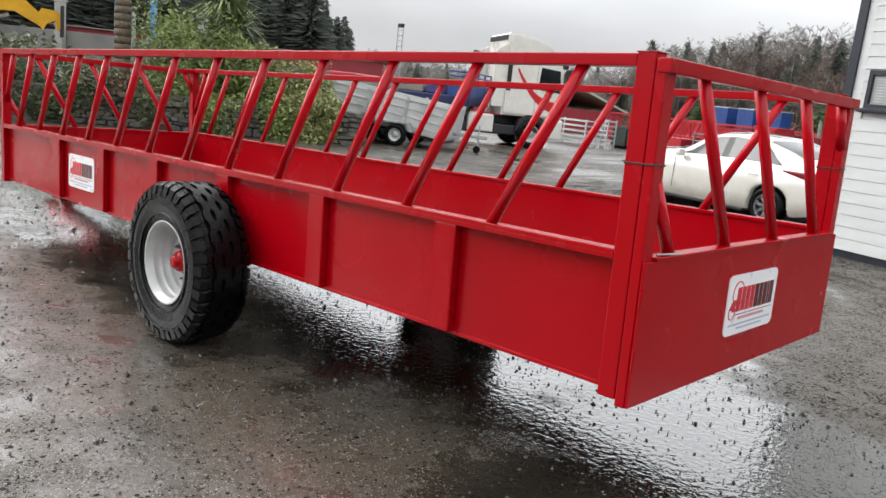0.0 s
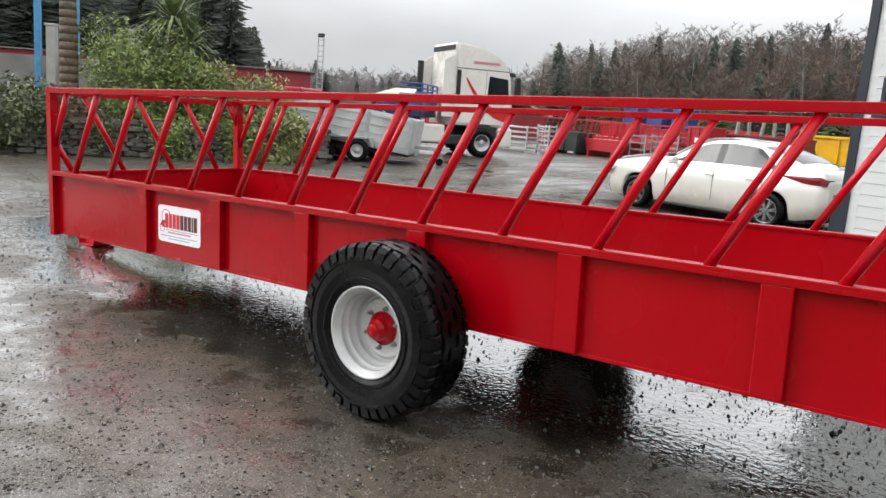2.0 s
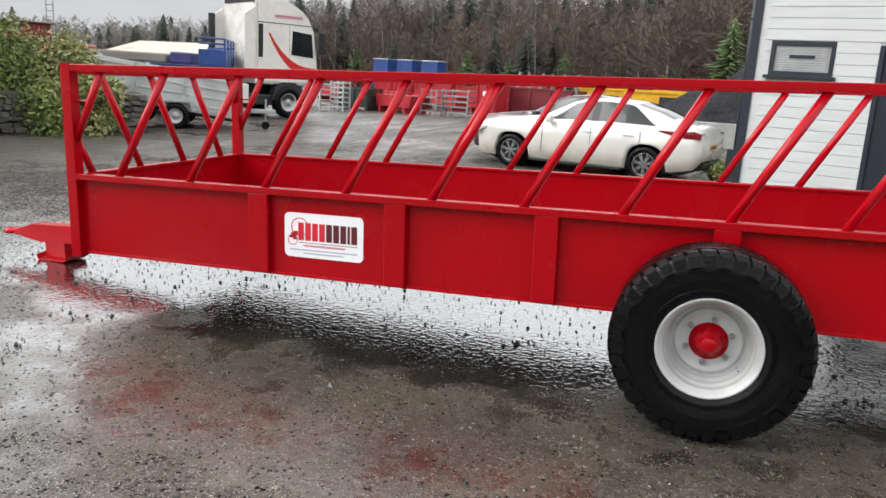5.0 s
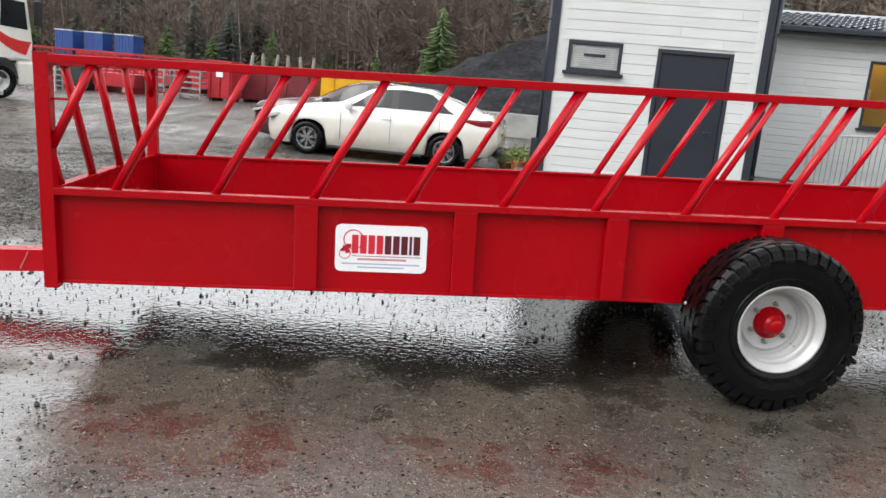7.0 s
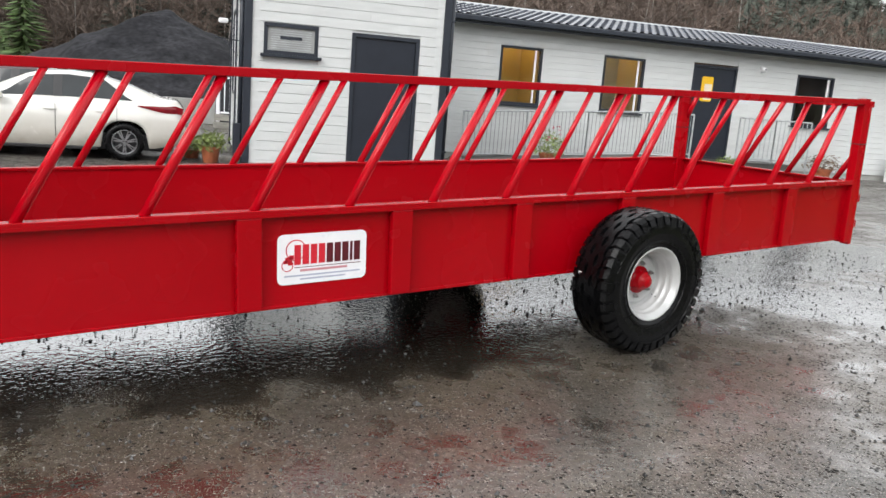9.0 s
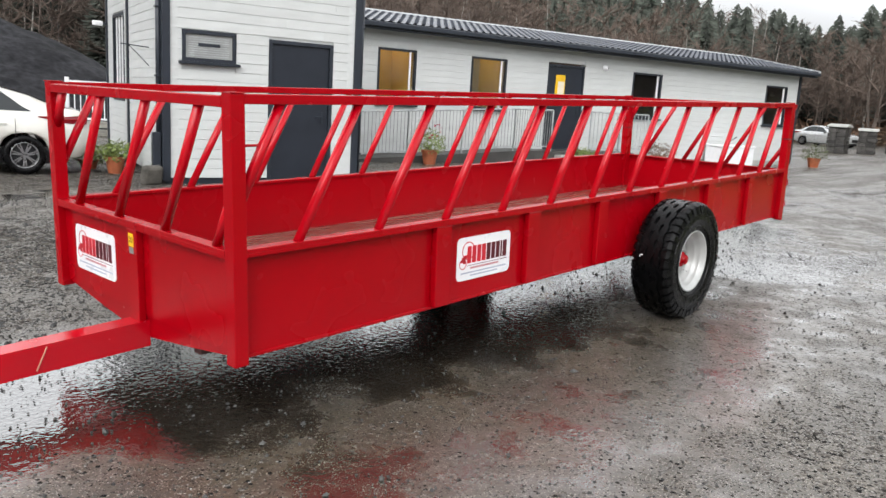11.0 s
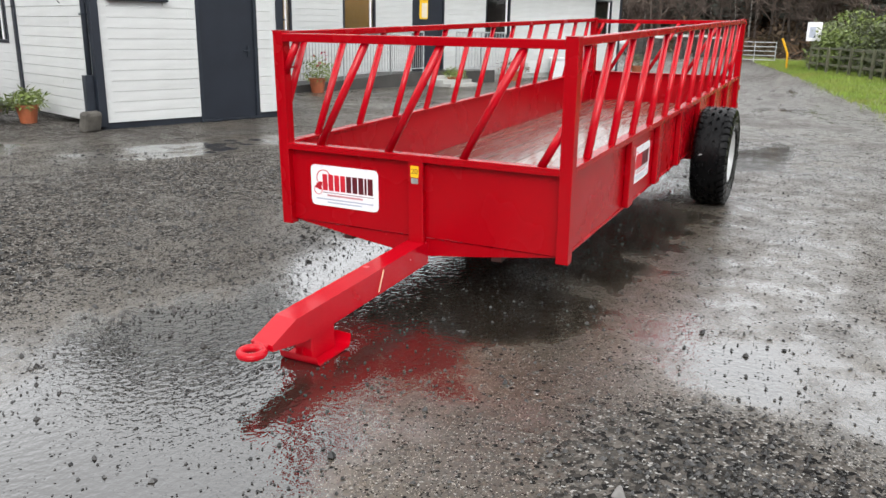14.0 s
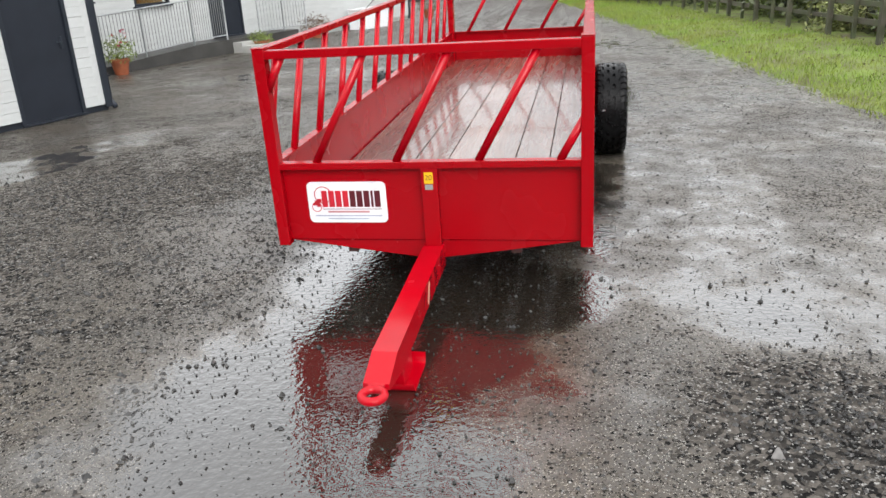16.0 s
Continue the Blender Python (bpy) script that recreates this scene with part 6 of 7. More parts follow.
# ---- planting, walls, verge, woods ----
def leaves(rr, blobs, count, w, l):
    """Leaf blades spread through uneven clumps."""
    V, F = [], []
    tot = sum(b[3] * b[4] for b in blobs)
    for cx, cy, cz, rx, rz in blobs:
        for _ in range(int(count * rx * rz / tot)):
            d = Vector((rr.gauss(0, 1), rr.gauss(0, 1), rr.gauss(0, 1))).normalized() * (rr.random() ** 0.33)
            c = Vector((cx + d.x * rx, cy + d.y * rx, max(0.03, cz + d.z * rz)))
            leaf_quad(V, F, c, rr, w, l)
    return V, F


def shrub(name, label, m, R, H, leaf, seed, count=2600, w=0.05, l=0.13, stems=7, category="shrub"):
    rr = random.Random(seed)
    t = thing(name, label, category, m)
    bm = BM()
    blobs = []
    for k in range(stems):
        a_, q = rr.uniform(0, 6.28), R * rr.uniform(0.15, 0.75)
        tip = (q * math.cos(a_), q * math.sin(a_), H * rr.uniform(0.45, 0.85))
        tube(bm, (0.1 * math.cos(a_), 0.1 * math.sin(a_), 0), tip, 0.03, 6, 0.01)
        s = rr.uniform(0.38, 0.6)
        blobs.append((tip[0], tip[1], tip[2], R * s, H * s * 0.55))
        blobs.append((tip[0] * 1.25 + rr.uniform(-.2, .2) * R, tip[1] * 1.25, H * rr.uniform(0.12, 0.4), R * s * 0.85, H * 0.25))
    part("stem", bm, BARK, t, "woody stems")
    V, F = leaves(rr, blobs, count, w, l)
    part("foliage", sheet("foliage", V, F), leaf, t, "mass of leaves")
    return t


def cordyline(m, seed):
    rr = random.Random(seed)
    t = thing("cordyline_palm", "spiky green cordyline palm above the shrubs", "palm", m)
    part("trunk", tube(BM(), (0, 0, 0), (0.05, 0, 2.2), 0.10, 10, 0.07), BARK, t)
    for cx, cz, n in ((0.05, 2.4, 230), (0.3, 1.95, 110)):
        V, F = [], []
        for k in range(n):
            a_, e = rr.uniform(0, 6.28), rr.uniform(-0.5, 1.5)
            L = rr.uniform(0.7, 1.05)
            d = Vector((math.cos(a_) * math.cos(e), math.sin(a_) * math.cos(e), math.sin(e)))
            s = d.cross(Vector((0, 0, 1))).normalized() * 0.022
            c = Vector((cx, 0, cz))
            p1, p2 = c + d * L * 0.5, c + d * L + Vector((0, 0, -0.25 * L * math.cos(e)))
            b = len(V)
            V += [c - s * 0.5, c + s * 0.5, p1 + s, p1 - s, p2]
            F += [(b, b + 1, b + 2, b + 3), (b + 3, b + 2, b + 4)]
        part("crown", sheet("crown", V, F), PALM, t, "spray of sword-shaped leaves")


def stone_wall(m, L, H, seed):
    """Dry stone garden wall: every stone its own piece."""
    rr = random.Random(seed)
    W = solid("stone_wall", box(BM(), 0.05, L - 0.05, 0.10, 0.42, 0, H - 0.12), STONE, "rough dry stone garden wall under the shrubs", "wall", m, kind="structure")
    shapes = []
    for k in range(8):
        bm = BM()
        bmesh.ops.create_cube(bm, size=1.0)
        bmesh.ops.bevel(bm, geom=bm.edges[:], offset=0.16, segments=1, affect="EDGES")
        for v in bm.verts:
            v.co += Vector((rr.uniform(-1, 1), rr.uniform(-1, 1), rr.uniform(-1, 1))) * 0.07
        shapes.append(mesh_of(bm, "stone"))
        shapes[-1].materials.append(STONE)
    z = 0.0
    while z < H - 0.05:
        h = rr.uniform(0.07, 0.15)
        x = rr.uniform(-0.1, 0.05)
        while x < L:
            w = rr.uniform(0.14, 0.42)
            ob = part("stone", rr.choice(shapes), None, W)
            ob.matrix_basis = Matrix.Translation((x + w / 2, 0.10 + rr.uniform(-0.04, 0.03), z + h / 2 + rr.uniform(-0.02, 0.02))) @ pose(0, 0, 0, 0, rr.uniform(-6, 6), rr.uniform(-8, 8)) @ Matrix.Diagonal((w * 0.98, 0.28, h * 1.02, 1))
            x += w
        z += h
    return W


wm = pose(-11.3, 2.6, 0, 0, 0, 66)
stone_wall(wm, 8.6, 0.74, 3)
stone_wall(pose(-7.85, 10.35, 0, 0, 0, 128), 3.0, 0.75, 4)
bed = lambda u, v: wm @ pose(u, v, 0)
shrub("evergreen_shrub", "dark evergreen shrub in the garden bed", bed(0.4, 1.0), 1.7, 1.95, LEAF_DARK, 1, 7000)
shrub("evergreen_shrub", "dark evergreen shrub in the garden bed", bed(-2.0, 0.7), 1.7, 2.0, LEAF_DARK, 2, 7000)
shrub("evergreen_shrub", "dark evergreen shrub in the garden bed", bed(-4.4, 0.9), 1.6, 1.8, LEAF_DARK, 4, 5000)
shrub("evergreen_shrub", "low dark evergreen shrub in the garden bed", bed(2.3, 0.7), 1.2, 1.55, LEAF_DARK, 3, 4800)
shrub("leafy_shrub", "tall bright green leafy shrub in the garden bed", bed(4.5, 1.6), 1.45, 2.85, LEAF, 5, 17000, 0.042, 0.13, 12)
shrub("leafy_shrub", "bright green leafy shrub in the garden bed", bed(6.0, 1.2), 1.2, 2.1, LEAF, 6, 11000, 0.042, 0.12, 11)
shrub("evergreen_shrub", "dark evergreen shrub under the palm", bed(5.6, 2.6), 1.3, 2.3, LEAF_DARK, 7, 4200)
shrub("variegated_shrub", "pale variegated shrub spilling over the wall end", bed(6.9, 0.8), 1.25, 2.1, LEAF_PALE, 8, 7500, 0.05, 0.13, 10)
shrub("variegated_shrub", "low pale variegated shrub over the wall end", bed(7.5, -0.1), 0.95, 1.25, LEAF_PALE, 9, 5000, 0.05, 0.14, 9)
shrub("brown_shrub", "reddish brown winter shrub in the garden bed", bed(3.2, 0.35), 0.7, 1.2, BRAMBLE, 10, 1500)
for u, h_ in ((-1.0, 0.8), (1.4, 0.7), (3.6, 0.95), (5.2, 0.9), (6.6, 1.0)):
    shrub("trailing_shrub", "low green shrub trailing over the garden wall", bed(u, -0.02), 0.62, h_, LEAF_DARK if u < 4 else LEAF, int(40 + u * 10), 1500, 0.045, 0.11, 6)
cordyline(bed(5.4, 2.2) @ pose(0, 0, 0) @ Matrix.Scale(1.32, 4), 12)
bm = BM()
rr = random.Random(71)
ring = [(0.0, 0.0, 0.24)]
for k in range(1, 46):
    z = 7.5 * k / 45
    ring.append((0.05 * math.sin(z), z, 0.21 - 0.011 * z + rr.uniform(-0.007, 0.008)))
for (x0, z0, r0), (x1, z1, r1) in zip(ring, ring[1:]):
    tube(bm, (x0, 0.012 * z0, z0), (x1, 0.012 * z1, z1), r0, 12, r1)
tk = thing("tall_palm_trunk", "tall rough brown trunk rising from the garden bed", "tree", pose(-10.8, 5.7, 0))
part("trunk", bm, TRUNK, tk, smooth=True)
rr = random.Random(77)
V, F = [], []
for k in range(220):
    a_, e = rr.uniform(0, 6.28), rr.uniform(-0.9, 1.2)
    L = rr.uniform(0.9, 1.5)
    d = Vector((math.cos(a_) * math.cos(e), math.sin(a_) * math.cos(e), math.sin(e)))
    s = d.cross(Vector((0, 0, 1))).normalized() * 0.03
    c = Vector((-0.1, 0.1, 7.5))
    b = len(V)
    V += [c - s * 0.4, c + s * 0.4, c + d * L * 0.5 + s, c + d * L * 0.5 - s, c + d * L + Vector((0, 0, -0.3))]
    F += [(b, b + 1, b + 2, b + 3), (b + 3, b + 2, b + 4)]
part("crown", sheet("crown", V, F), PALM, tk)


# ---- grass verge, rail fence and hedge along the track ----
VERGE = ((-14.0, -9.5), (-1.5, -5.2), (2.0, -4.0), (5.1, -3.15), (8.9, -2.62), (14.8, -1.85), (22.0, -0.65), (28.0, 0.25), (35.0, 1.5), (51.0, 4.6), (70.0, 9.0))
FENCE_LINE = ((3.0, -5.9), (11.2, -5.1), (16.0, -4.4), (23.0, -3.3), (27.0, -2.2), (30.0, -1.2), (36.0, 1.2))


def edge_y(x):
    for (x0, y0), (x1, y1) in zip(VERGE, VERGE[1:]):
        if x <= x1:
            return y0 + (y1 - y0) * (x - x0) / (x1 - x0)
    return VERGE[-1][1]


def fence_y(x):
    for (x0, y0), (x1, y1) in zip(FENCE_LINE, FENCE_LINE[1:]):
        if x <= x1:
            return y0 + (y1 - y0) * (x - x0) / (x1 - x0)
    return FENCE_LINE[-1][1]


def verge():
    V, F = [], []
    n, q = 260, 16
    for i in range(n + 1):
        x = -13.0 + 82 * (i / n) ** 1.25
        w = 0.25 * (noise.noise(Vector((x * 0.9, 0, 0))) + 0.6 * noise.noise(Vector((x * 3.1, 5, 0))))
        for j in range(q + 1):
            f = j / q
            wide = min(1.0, 0.12 + (x + 13.0) / 11.0)
            y = edge_y(x) + w * (1 - f) - wide * (9.0 if j == q else 3.2 * f)
            z = -0.01 + 0.11 * wide * min(1, f * 3.2) - (0.16 if j == q else 0) + 0.03 * noise.noise(Vector((x * 1.3, y * 1.3, 3)))
            V.append((x, y, z))
    for i in range(n):
        for j in range(q):
            a_ = i * (q + 1) + j
            F.append((a_, a_ + 1, a_ + q + 2, a_ + q + 1))
    me = sheet("grass_verge", V, F)
    me.shade_smooth()
    solid("grass_verge", me, GRASS_BASE, "bright green wet grass verge beside the track", "grass", kind="stuff")
    rr = random.Random(5)
    V, F = [], []
    for _ in range(48000):
        x = -1.0 + 49 * rr.random() ** 1.7
        f = rr.random()
        y = edge_y(x) + 0.12 * rr.gauss(0, 1) - 2.6 * f
        h = rr.uniform(0.03, 0.085) * (1 + 0.02 * x)
        a_ = rr.uniform(0, 6.28)
        dx_, dy_ = 0.006 * (1 + 0.05 * x) * math.cos(a_), 0.006 * (1 + 0.05 * x) * math.sin(a_)
        z = 0.08 * min(1, f * 3)
        b = len(V)
        V += [(x - dx_, y - dy_, z), (x + dx_, y + dy_, z), (x + rr.gauss(0, 0.025), y + rr.gauss(0, 0.025), z + h)]
        F.append((b, b + 1, b + 2))
    solid("grass_blades", sheet("grass_blades", V, F), GRASS, "short wet green grass blades on the verge", "grass", kind="stuff")
    V, F = [], []
    for _ in range(420):
        x = 4.0 + 30 * rr.random() ** 1.6
        y = edge_y(x) - 3.0 * rr.random() - 0.1
        leaf_quad(V, F, Vector((x, y, 0.13)), rr, 0.03, 0.05)
    solid("fallen_leaves", sheet("fallen_leaves", V, F), BRAMBLE, "brown fallen leaves on the verge", "leaves", kind="stuff")


verge()
fx = [3.0 + 2.1 * k for k in range(16)]
for k, (x0, x1) in enumerate(zip(fx, fx[1:])):
    rr = random.Random(k)
    y0, y1 = fence_y(x0), fence_y(x1)
    L, ang = math.hypot(x1 - x0, y1 - y0), math.degrees(math.atan2(y1 - y0, x1 - x0))
    t = thing("rail_fence_bay", "weathered brown timber post and rail fence bay", "fence", pose(x0, y0, 0.02, 0, 0, ang), "fence bays")
    part("post", box(BM(), -0.05, 0.05, -0.05, 0.05, -0.1, 1.12 + rr.uniform(-.03, .03), 0.008), FENCE, t)
    for z in (0.38, 0.70, 1.00):
        part("rail", box(BM(), -0.02, L + 0.02, -0.10, -0.062, z + rr.uniform(-.02, .02), z + 0.095, 0.006), FENCE, t)
    part("mid_post", box(BM(), L / 2 - 0.032, L / 2 + 0.032, -0.055, 0.02, -0.1, 1.05, 0.006), FENCE, t)
for k in range(15):
    x = 12.0 + 1.95 * k
    shrub("hedge_shrub", "green rhododendron-like shrub behind the rail fence", pose(x, fence_y(x) - 1.75 - 0.4 * (k % 3), 0), 1.55, 1.5 + 0.25 * (k % 4) + 0.012 * x, LEAF_DARK if k % 2 else LEAF, 100 + k, 3200, 0.09, 0.2, 7)
for k in range(6):
    shrub("bramble_shrub", "low brown bramble behind the rail fence", pose(3.5 + 2.2 * k, fence_y(3.5 + 2.2 * k) - 1.1, 0), 1.1, 0.8, LEAF_PALE if k % 2 else BRAMBLE, 130 + k, 1500, 0.05, 0.13)
# pillars, bent yellow post and white notice at the far gate
for k, (x, y, h) in enumerate(((45, 10.6, 1.45), (48, 9.9, 1.3), (51.5, 9.2, 1.4), (56, 8.6, 1.4), (58.5, 8.2, 1.3))):
    t = thing("stone_pillar", "square rough stone gate pillar with a pale cap", "pillar", pose(x, y, 0, 0, 0, 10 * k), "gate pillars")
    part("core", box(BM(), -0.42, 0.42, -0.38, 0.38, 0, h, 0.02), PILLAR, t)
    rr = random.Random(300 + k)
    z = 0.0
    while z < h - 0.04:
        hh = min(rr.uniform(0.12, 0.24), h - z)
        for sx, sy in ((-1, -1), (1, -1), (-1, 1), (1, 1)):
            cut = rr.uniform(-0.12, 0.12)
            x0_, x1_ = (-0.5, cut) if sx < 0 else (cut, 0.5)
            y0_, y1_ = (-0.46, -0.02) if sy < 0 else (0.02, 0.46)
            e = rr.uniform(-0.03, 0.03)
            part("stone", box(BM(), x0_ + 0.012 + e, x1_ - 0.012 + e, y0_ + e, y1_ + e, z + 0.008, z + hh - 0.008, 0.025), PILLAR, t)
        z += hh
    part("cap", prism(BM(), [(-0.58, h), (0.58, h), (0.5, h + 0.07), (0.0, h + 0.16), (-0.5, h + 0.07)], -0.52, 0.52), CONC, t)
t = thing("yellow_post", "bent yellow barrier post beside the track", "post", pose(37.5, 1.6, 0))
part("shaft", tube(BM(), (0, 0, 0), (0.0, 0.05, 0.8), 0.05, 10), MACHYEL, t)
part("bend", tube(BM(), (0.0, 0.05, 0.78), (0.0, 0.35, 1.45), 0.05, 10), MACHYEL, t)
t = thing("white_notice", "white notice board on a post by the track", "sign", pose(34.8, 0.5, 0, 0, 0, -75))
part("board", box(BM(), -0.30, 0.30, -0.02, 0.02, 1.35, 2.15, 0.006), WHITE_SIGN, t)
part("post", tube(BM(), (0, 0.05, 0), (0, 0.05, 2.3), 0.04, 8), FENCE, t)
part("lettering", box(BM(), -0.20, 0.05, -0.024, -0.02, 1.5, 1.95), SIGN_GREY, t, "plain grey bar of lettering")
t = thing("metal_gate", "grey tubular gate standing open by the track", "gate", pose(46.5, 2.9, 0, 0, 0, 78))
for z in (0.2, 0.45, 0.7, 0.95, 1.2):
    part("bar", tube(BM(), (0, 0, z), (2.4, 0, z), 0.025, 8), STEEL, t)
for x in (0, 1.2, 2.4):
    part("upright", tube(BM(), (x, 0, 0.05), (x, 0, 1.25), 0.03, 8), STEEL, t)


# ---- wooded hillside all round; its unseen rear is added to cut low sky light ----
ELEV = ((-180, 5.0), (-110, 5.5), (-80, 4.2), (-74, 3.2), (-66, 4.6), (-58, 5.4), (-53, 6.0), (-51, 3.6), (-47, 2.3), (-41, 2.8), (-35, 3.3), (-30, 3.6), (-28.5, 5.4), (-22, 7.0), (-12, 7.4), (-6, 7.5), (4, 10.5), (20, 12.0), (45, 10.5), (60, 8.5), (66, 7.4), (70, 6.2), (71.7, 5.4), (74, 7.0), (80, 9.5), (90, 10.5), (110, 9.5), (130, 7.0), (180, 5.0))
START = ((-180, 60), (-100, 60), (-75, 45), (-58, 45), (-50, 46), (-49, 150), (-33, 150), (-29, 105), (-10, 88), (-2, 66), (10, 52), (40, 48), (60, 60), (75, 75), (90, 40), (120, 40), (180, 60))
C0 = Vector((3.0, -3.0, 0))


def table(tab, b):
    for (b0, v0), (b1, v1) in zip(tab, tab[1:]):
        if b <= b1:
            return v0 + (v1 - v0) * (b - b0) / (b1 - b0)
    return tab[-1][1]


TREE_H = 9.5


def hill_z(b, r):
    r0 = table(START, b)
    r1 = r0 + 45
    top = math.tan(radians(table(ELEV, b))) * r1 + 1.5 - TREE_H * (0.8 if b > -50 or b < -80 else 1.0)
    f = min(1.15, max(0, (r - r0) / 45))
    return max(0.0, top) * f


def hillside():
    V, F = [], []
    nb, nr = 360, 14
    for i in range(nb + 1):
        b = -180 + 360 * i / nb
        for j in range(nr + 1):
            r = table(START, b) - 6 + 75 * j / nr
            z = hill_z(b, r) - (0.3 if j == 0 else 0) + (0.6 * noise.noise(Vector((b * 0.3, r * 0.1, 0))) if j > 1 else 0)
            V.append((C0.x + r * math.sin(radians(b)), C0.y + r * math.cos(radians(b)), z))
    for i in range(nb):
        for j in range(nr):
            a_ = i * (nr + 1) + j
            F.append((a_, a_ + 1, a_ + nr + 2, a_ + nr + 1))
    me = sheet("hillside", V, F)
    me.shade_smooth()
    solid("hillside", me, SPOIL, "brown wooded hillside ground behind the yard", "hill", kind="structure")


hillside()


def conifer_shape(rr, V, F, base, h, r, tiers=22, fine=1.0):
    x, y, z = base
    b = len(V)
    for k in range(5):
        a_ = 2 * math.pi * k / 5
        V.append((x + 0.02 * h * math.cos(a_), y + 0.02 * h * math.sin(a_), z - 0.3))
    V.append((x, y, z + h))
    F += [(b + k, b + (k + 1) % 5, b + 5) for k in range(5)]
    for k in range(tiers):
        f = k / tiers
        zz = z + h * (0.12 + 0.86 * f)
        rad = r * (1 - f) ** 0.62 * rr.uniform(0.6, 1.2) + 0.14
        n = max(5, int((13 - 8 * f) * (1.7 if fine < 0.5 else 1)))
        ph = rr.uniform(0, 6.28)
        for i in range(n):
            a_ = ph + 2 * math.pi * i / n + rr.uniform(-0.25, 0.25)
            q = rad * rr.uniform(0.65, 1.2)
            ca, sa = math.cos(a_), math.sin(a_)
            w = (0.15 * q + 0.07) * fine
            b = len(V)
            V += [(x, y, zz + 0.035 * h * fine), (x + ca * q * 0.6 - sa * w, y + sa * q * 0.6 + ca * w, zz - 0.02 * h), (x + ca * q, y + sa * q, zz - 0.06 * h * fine * rr.uniform(0.3, 1.3)), (x + ca * q * 0.6 + sa * w, y + sa * q * 0.6 - ca * w, zz - 0.02 * h)]
            F += [(b, b + 1, b + 2), (b, b + 2, b + 3)]


def limb(V, F, p, q, r0, r1):
    d = (q - p)
    u = d.cross(Vector((0.3, 0.2, 1.0))).normalized()
    v = d.cross(u).normalized()
    b = len(V)
    for c, r in ((p, r0), (q, r1)):
        for k in range(3):
            a_ = 2.094 * k
            V.append(tuple(c + u * r * math.cos(a_) + v * r * math.sin(a_)))
    for k in range(3):
        F.append((b + k, b + (k + 1) % 3, b + 3 + (k + 1) % 3, b + 3 + k))


def bare_shape(rr, VT, FT, V, F, base, h, spread=0.42, thin=1.0, twigs=20):
    """Leafless tree: tapered trunk, limbs, and many fine twigs."""
    p = Vector(base) - Vector((0, 0, 0.3))
    lean = Vector((rr.gauss(0, 0.06), rr.gauss(0, 0.06), 0))
    pts = [p]
    for k in range(1, 5):
        pts.append(Vector(base) + Vector((lean.x * h * k / 4, lean.y * h * k / 4, h * 0.92 * k / 4)) + Vector((rr.gauss(0, 0.012), rr.gauss(0, 0.012), 0)) * h)
    r = 0.013 * h * thin
    for k in range(4):
        limb(VT, FT, pts[k], pts[k + 1], r * (1 - k / 4.5), r * (1 - (k + 1) / 4.5))
    for k in range(13):
        f = rr.uniform(0.2, 0.98)
        i = min(3, int(f * 4))
        s = pts[i].lerp(pts[i + 1], f * 4 - i)
        a_ = rr.uniform(0, 6.28)
        L = h * spread * (1.15 - f) * rr.uniform(0.6, 1.3) + 0.3
        d = Vector((math.cos(a_), math.sin(a_), rr.uniform(0.15, 1.2))).normalized()
        e = s + d * L
        limb(V, F, s, e, r * 0.36, r * 0.12)
        for _ in range(twigs):
            g = rr.uniform(0.25, 1.0)
            s2 = s.lerp(e, g)
            d2 = (d + Vector((rr.gauss(0, 0.6), rr.gauss(0, 0.6), rr.gauss(0.15, 0.5)))).normalized()
            e2 = s2 + d2 * L * rr.uniform(0.3, 0.65)
            sd = d2.cross(Vector((rr.gauss(0, 1), rr.gauss(0, 1), rr.gauss(0, 1)))).normalized() * (0.014 + 0.0016 * h)
            b = len(V)
            V += [tuple(s2 - sd), tuple(s2 + sd), tuple(e2)]
            F.append((b, b + 1, b + 2))


def clump_shape(rr, V, F, base, r, n=26):
    for _ in range(n):
        c = Vector(base) + Vector((rr.gauss(0, 0.5), rr.gauss(0, 0.5), abs(rr.gauss(0, 0.4)))) * r
        leaf_quad(V, F, c, rr, r * 0.13, r * 0.42)


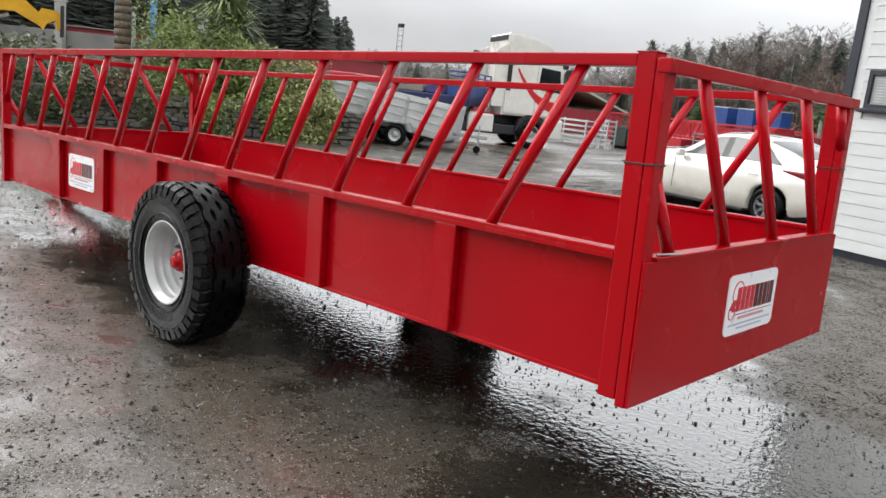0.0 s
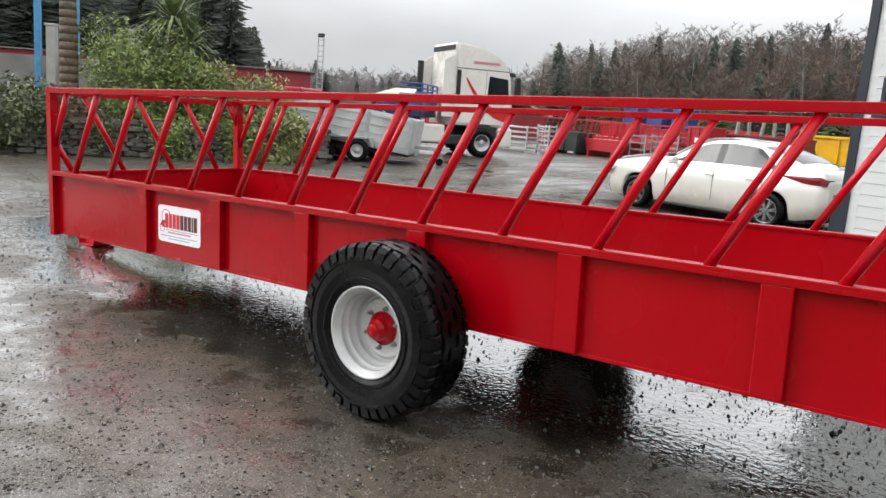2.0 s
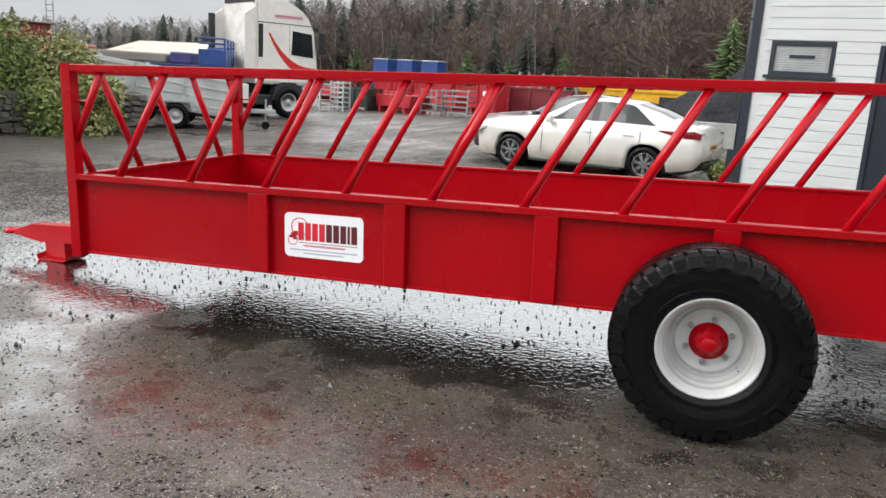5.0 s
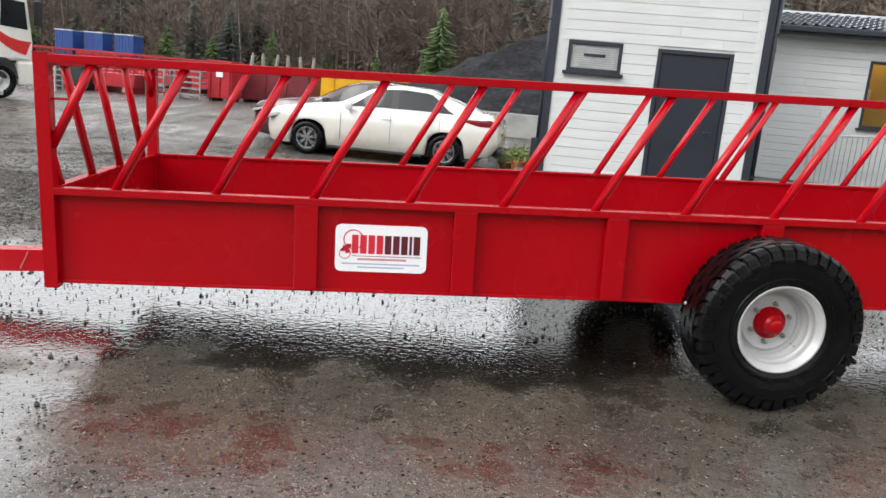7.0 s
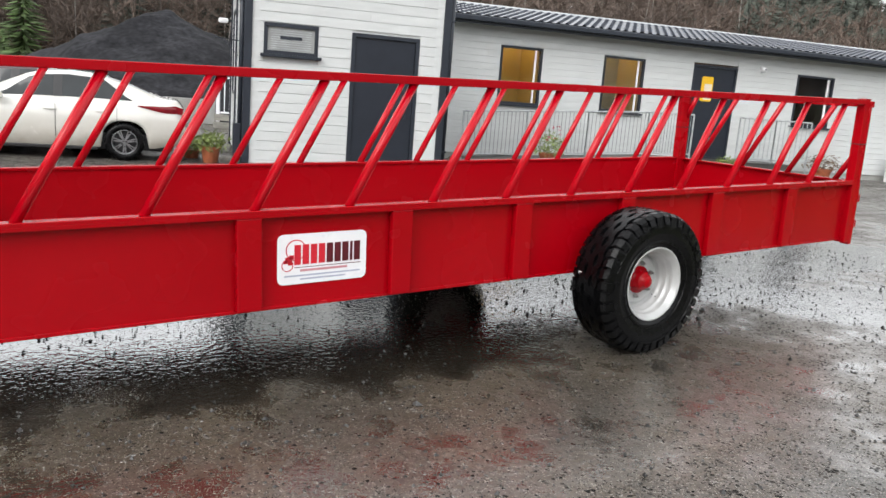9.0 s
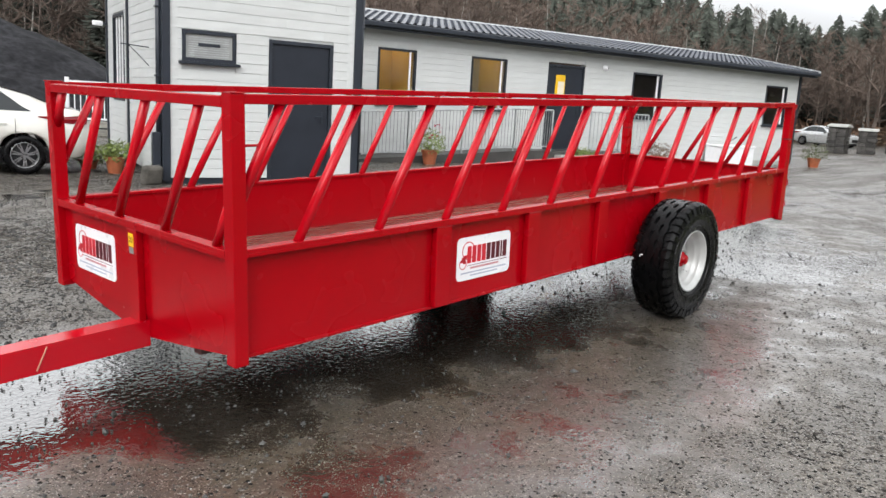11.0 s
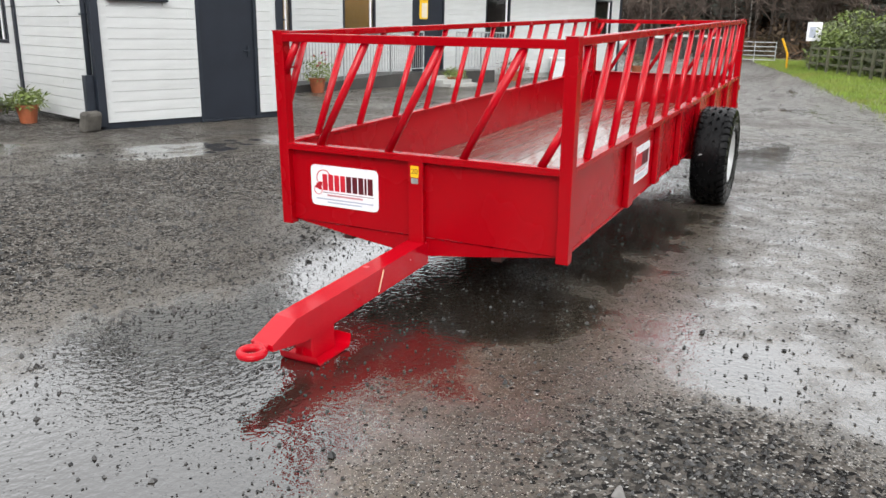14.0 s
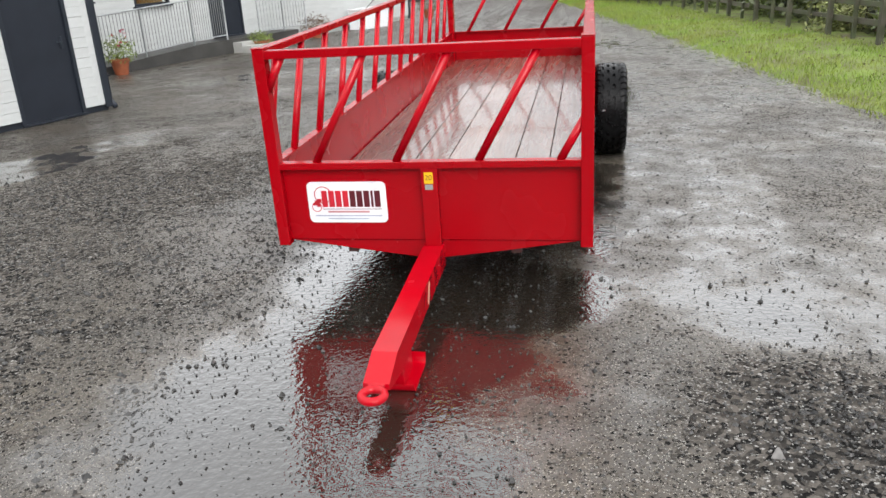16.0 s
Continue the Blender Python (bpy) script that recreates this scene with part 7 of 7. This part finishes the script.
def woods():
    rr = random.Random(42)
    con, twig, trunk, birch, bush, young, misty = (([], []) for _ in range(7))

    def spot(b, r):
        return (C0.x + r * math.sin(radians(b)), C0.y + r * math.cos(radians(b)), hill_z(b, r))

    for _ in range(3600):
        # trees outside -85 to 112 degrees stay unseen, added to lower the fill
        b = rr.uniform(-85, 112) if rr.random() < 0.86 else rr.uniform(-180, 180)
        r0 = table(START, b)
        r = r0 + 48 * rr.random()
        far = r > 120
        if -78 < b < -49:
            kind_ = "con" if rr.random() < 0.97 else "bare"
        elif b > 52:
            kind_ = "con" if rr.random() < 0.62 and r > r0 + 6 else "bare"
        elif 7 < b < 26:
            kind_ = "con" if rr.random() < 0.22 else "bare"
        elif -50 < b < -33:
            kind_ = "con" if rr.random() < 0.12 else "bare"
        elif -33 <= b < -8:
            kind_ = "con" if rr.random() < 0.13 and r < r0 + 38 else "bare"
        else:
            kind_ = "con" if rr.random() < 0.16 and r > r0 + 15 else "bare"
        h = TREE_H * rr.uniform(0.65, 1.1) * (1.0 if kind_ == "con" else 0.92)
        if far:
            h *= 0.85
        if kind_ == "con":
            near = -88 < b < -48 or 52 < b < 115
            conifer_shape(rr, *con, spot(b, r), h * rr.uniform(0.75, 1.1), h * rr.uniform(0.17, 0.27), 48 if near else 40, 0.36 if near else 0.42)
        else:
            # far trees take the pale bark and twig colours as painted haze
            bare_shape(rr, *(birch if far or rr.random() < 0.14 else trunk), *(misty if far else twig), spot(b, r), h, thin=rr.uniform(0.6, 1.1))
    for _ in range(5200):
        b = rr.uniform(-85, 112)
        r = table(START, b) + 42 * rr.random() ** 1.4 - 2
        clump_shape(rr, *bush, spot(b, r), rr.uniform(0.7, 1.5) * (1 + r / 250), 26)
    for _ in range(380):
        b = rr.uniform(-32, 75)
        r = table(START, b) + 30 * rr.random() ** 1.3
        base = Vector(spot(b, r)) - Vector((0, 0, 0.3))
        h = rr.uniform(5.0, 9.5)
        top = base + Vector((rr.gauss(0, 0.35), rr.gauss(0, 0.35), h))
        limb(*(birch if rr.random() < 0.3 else trunk), base, top, rr.uniform(0.05, 0.11), 0.025)
    for b, r, h in ((2.3, 53, 6.6), (1.5, 60, 3.6), (9.5, 49, 3.2), (-9, 86, 5.2), (-13, 90, 4.4), (-5, 76, 4.8), (-24, 100, 5.0), (-16, 86, 5), (-20, 88, 4.0), (-2, 62, 3.0), (14, 46, 3.5)):
        conifer_shape(rr, *young, spot(b, r), h, h * 0.30, 32, 0.6)
    for name, dat, mt, lab in (("conifer_wood", con, CONIF, "dark conifers on the hillside"), ("bare_twig_wood", twig, TWIG, "brown leafless branches of the winter wood"), ("far_ridge_wood", misty, TWIG_FAR, "leafless far-ridge trees with distance haze put into their pale grey"), ("tree_trunks", trunk, BARK, "dark slim trunks of the winter wood"), ("birch_and_hazed_trunks", birch, BIRCH, "pale birch trunks, and far trunks paled in place of haze"), ("undergrowth", bush, BRAMBLE, "brown and green undergrowth on the hillside"), ("young_spruces", young, SPRUCE, "fresh green young spruces at the wood edge")):
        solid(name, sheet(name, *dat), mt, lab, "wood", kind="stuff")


woods()


def big_bare_tree(m, h, seed):
    rr = random.Random(seed)
    t = thing("bare_tree", "large leafless broadleaf tree beyond the track", "tree", m)
    T, W = ([], []), ([], [])
    bare_shape(rr, *T, *W, (0, 0, 0), h, 0.55, 1.6, 16)
    bare_shape(rr, *T, *W, (0.1, 0, h * 0.15), h * 0.8, 0.6, 1.2, 16)
    part("trunk", sheet("trunk", *T), BARK, t)
    part("crown", sheet("crown", *W), TWIG, t, "bare limbs and twigs")


big_bare_tree(pose(62, 13.5, 0), 9.5, 5)
big_bare_tree(pose(52, -1.5, 0), 9.0, 6)


# ---- loose grit on the yard ----
def grit():
    rr = np.random.RandomState(11)
    n = 15000
    x = np.concatenate([rr.uniform(-5, 9, n), rr.normal(-1.2, 0.34, 1700), rr.uniform(-4.5, 3, 6500), rr.uniform(-3, 6.5, 4500)])
    y = np.concatenate([rr.uniform(-3.6, 3.2, n), rr.normal(-1.02, 0.28, 1700), rr.uniform(1.8, 7.5, 6500), rr.uniform(0.2, 2.6, 4500)])
    s = np.concatenate([rr.gamma(2.0, 0.0022, n) + 0.003, rr.gamma(2.0, 0.0022, 1700) + 0.003, rr.gamma(2.0, 0.0038, 6500) + 0.004, rr.gamma(2.0, 0.0018, 4500) + 0.003])
    s = np.clip(s, 0.003, 0.026)
    keep = rr.uniform(0, 1, len(x)) < 1.2 - 1.5 * np.clip(puddle(x, y) - 0.48, 0, 1)
    x, y, s = x[keep], y[keep], s[keep]
    m = len(x)
    base = np.array([(1, 0, 0), (-1, 0, 0), (0, 1, 0), (0, -1, 0), (0, 0, 0.8), (0, 0, -0.6)], float)
    tri = np.array([(0, 2, 4), (2, 1, 4), (1, 3, 4), (3, 0, 4), (2, 0, 5), (1, 2, 5), (3, 1, 5), (0, 3, 5)])
    an = rr.uniform(0, 6.28, m)
    V = base[None] * rr.uniform(0.6, 1.25, (m, 6, 1)) * s[:, None, None]
    c, q = np.cos(an)[:, None], np.sin(an)[:, None]
    X = V[..., 0] * c - V[..., 1] * q * 0.75 + x[:, None]
    Y = V[..., 0] * q + V[..., 1] * c * 0.75 + y[:, None]
    Z = V[..., 2] + 0.004 + 0.02 * np.clip(1.3 - np.hypot((x + 1.2) / 0.62, (y + 1.02) / 0.52), 0, 1)[:, None]
    P = np.stack([X, Y, Z], -1).reshape(-1, 3)
    F = (tri[None] + 6 * np.arange(m)[:, None, None]).reshape(-1, 3)
    solid("loose_grit", sheet("loose_grit", P.tolist(), F.tolist()), PEBBLE, "loose wet grit and small stones on the yard", "gravel", kind="stuff")


grit()
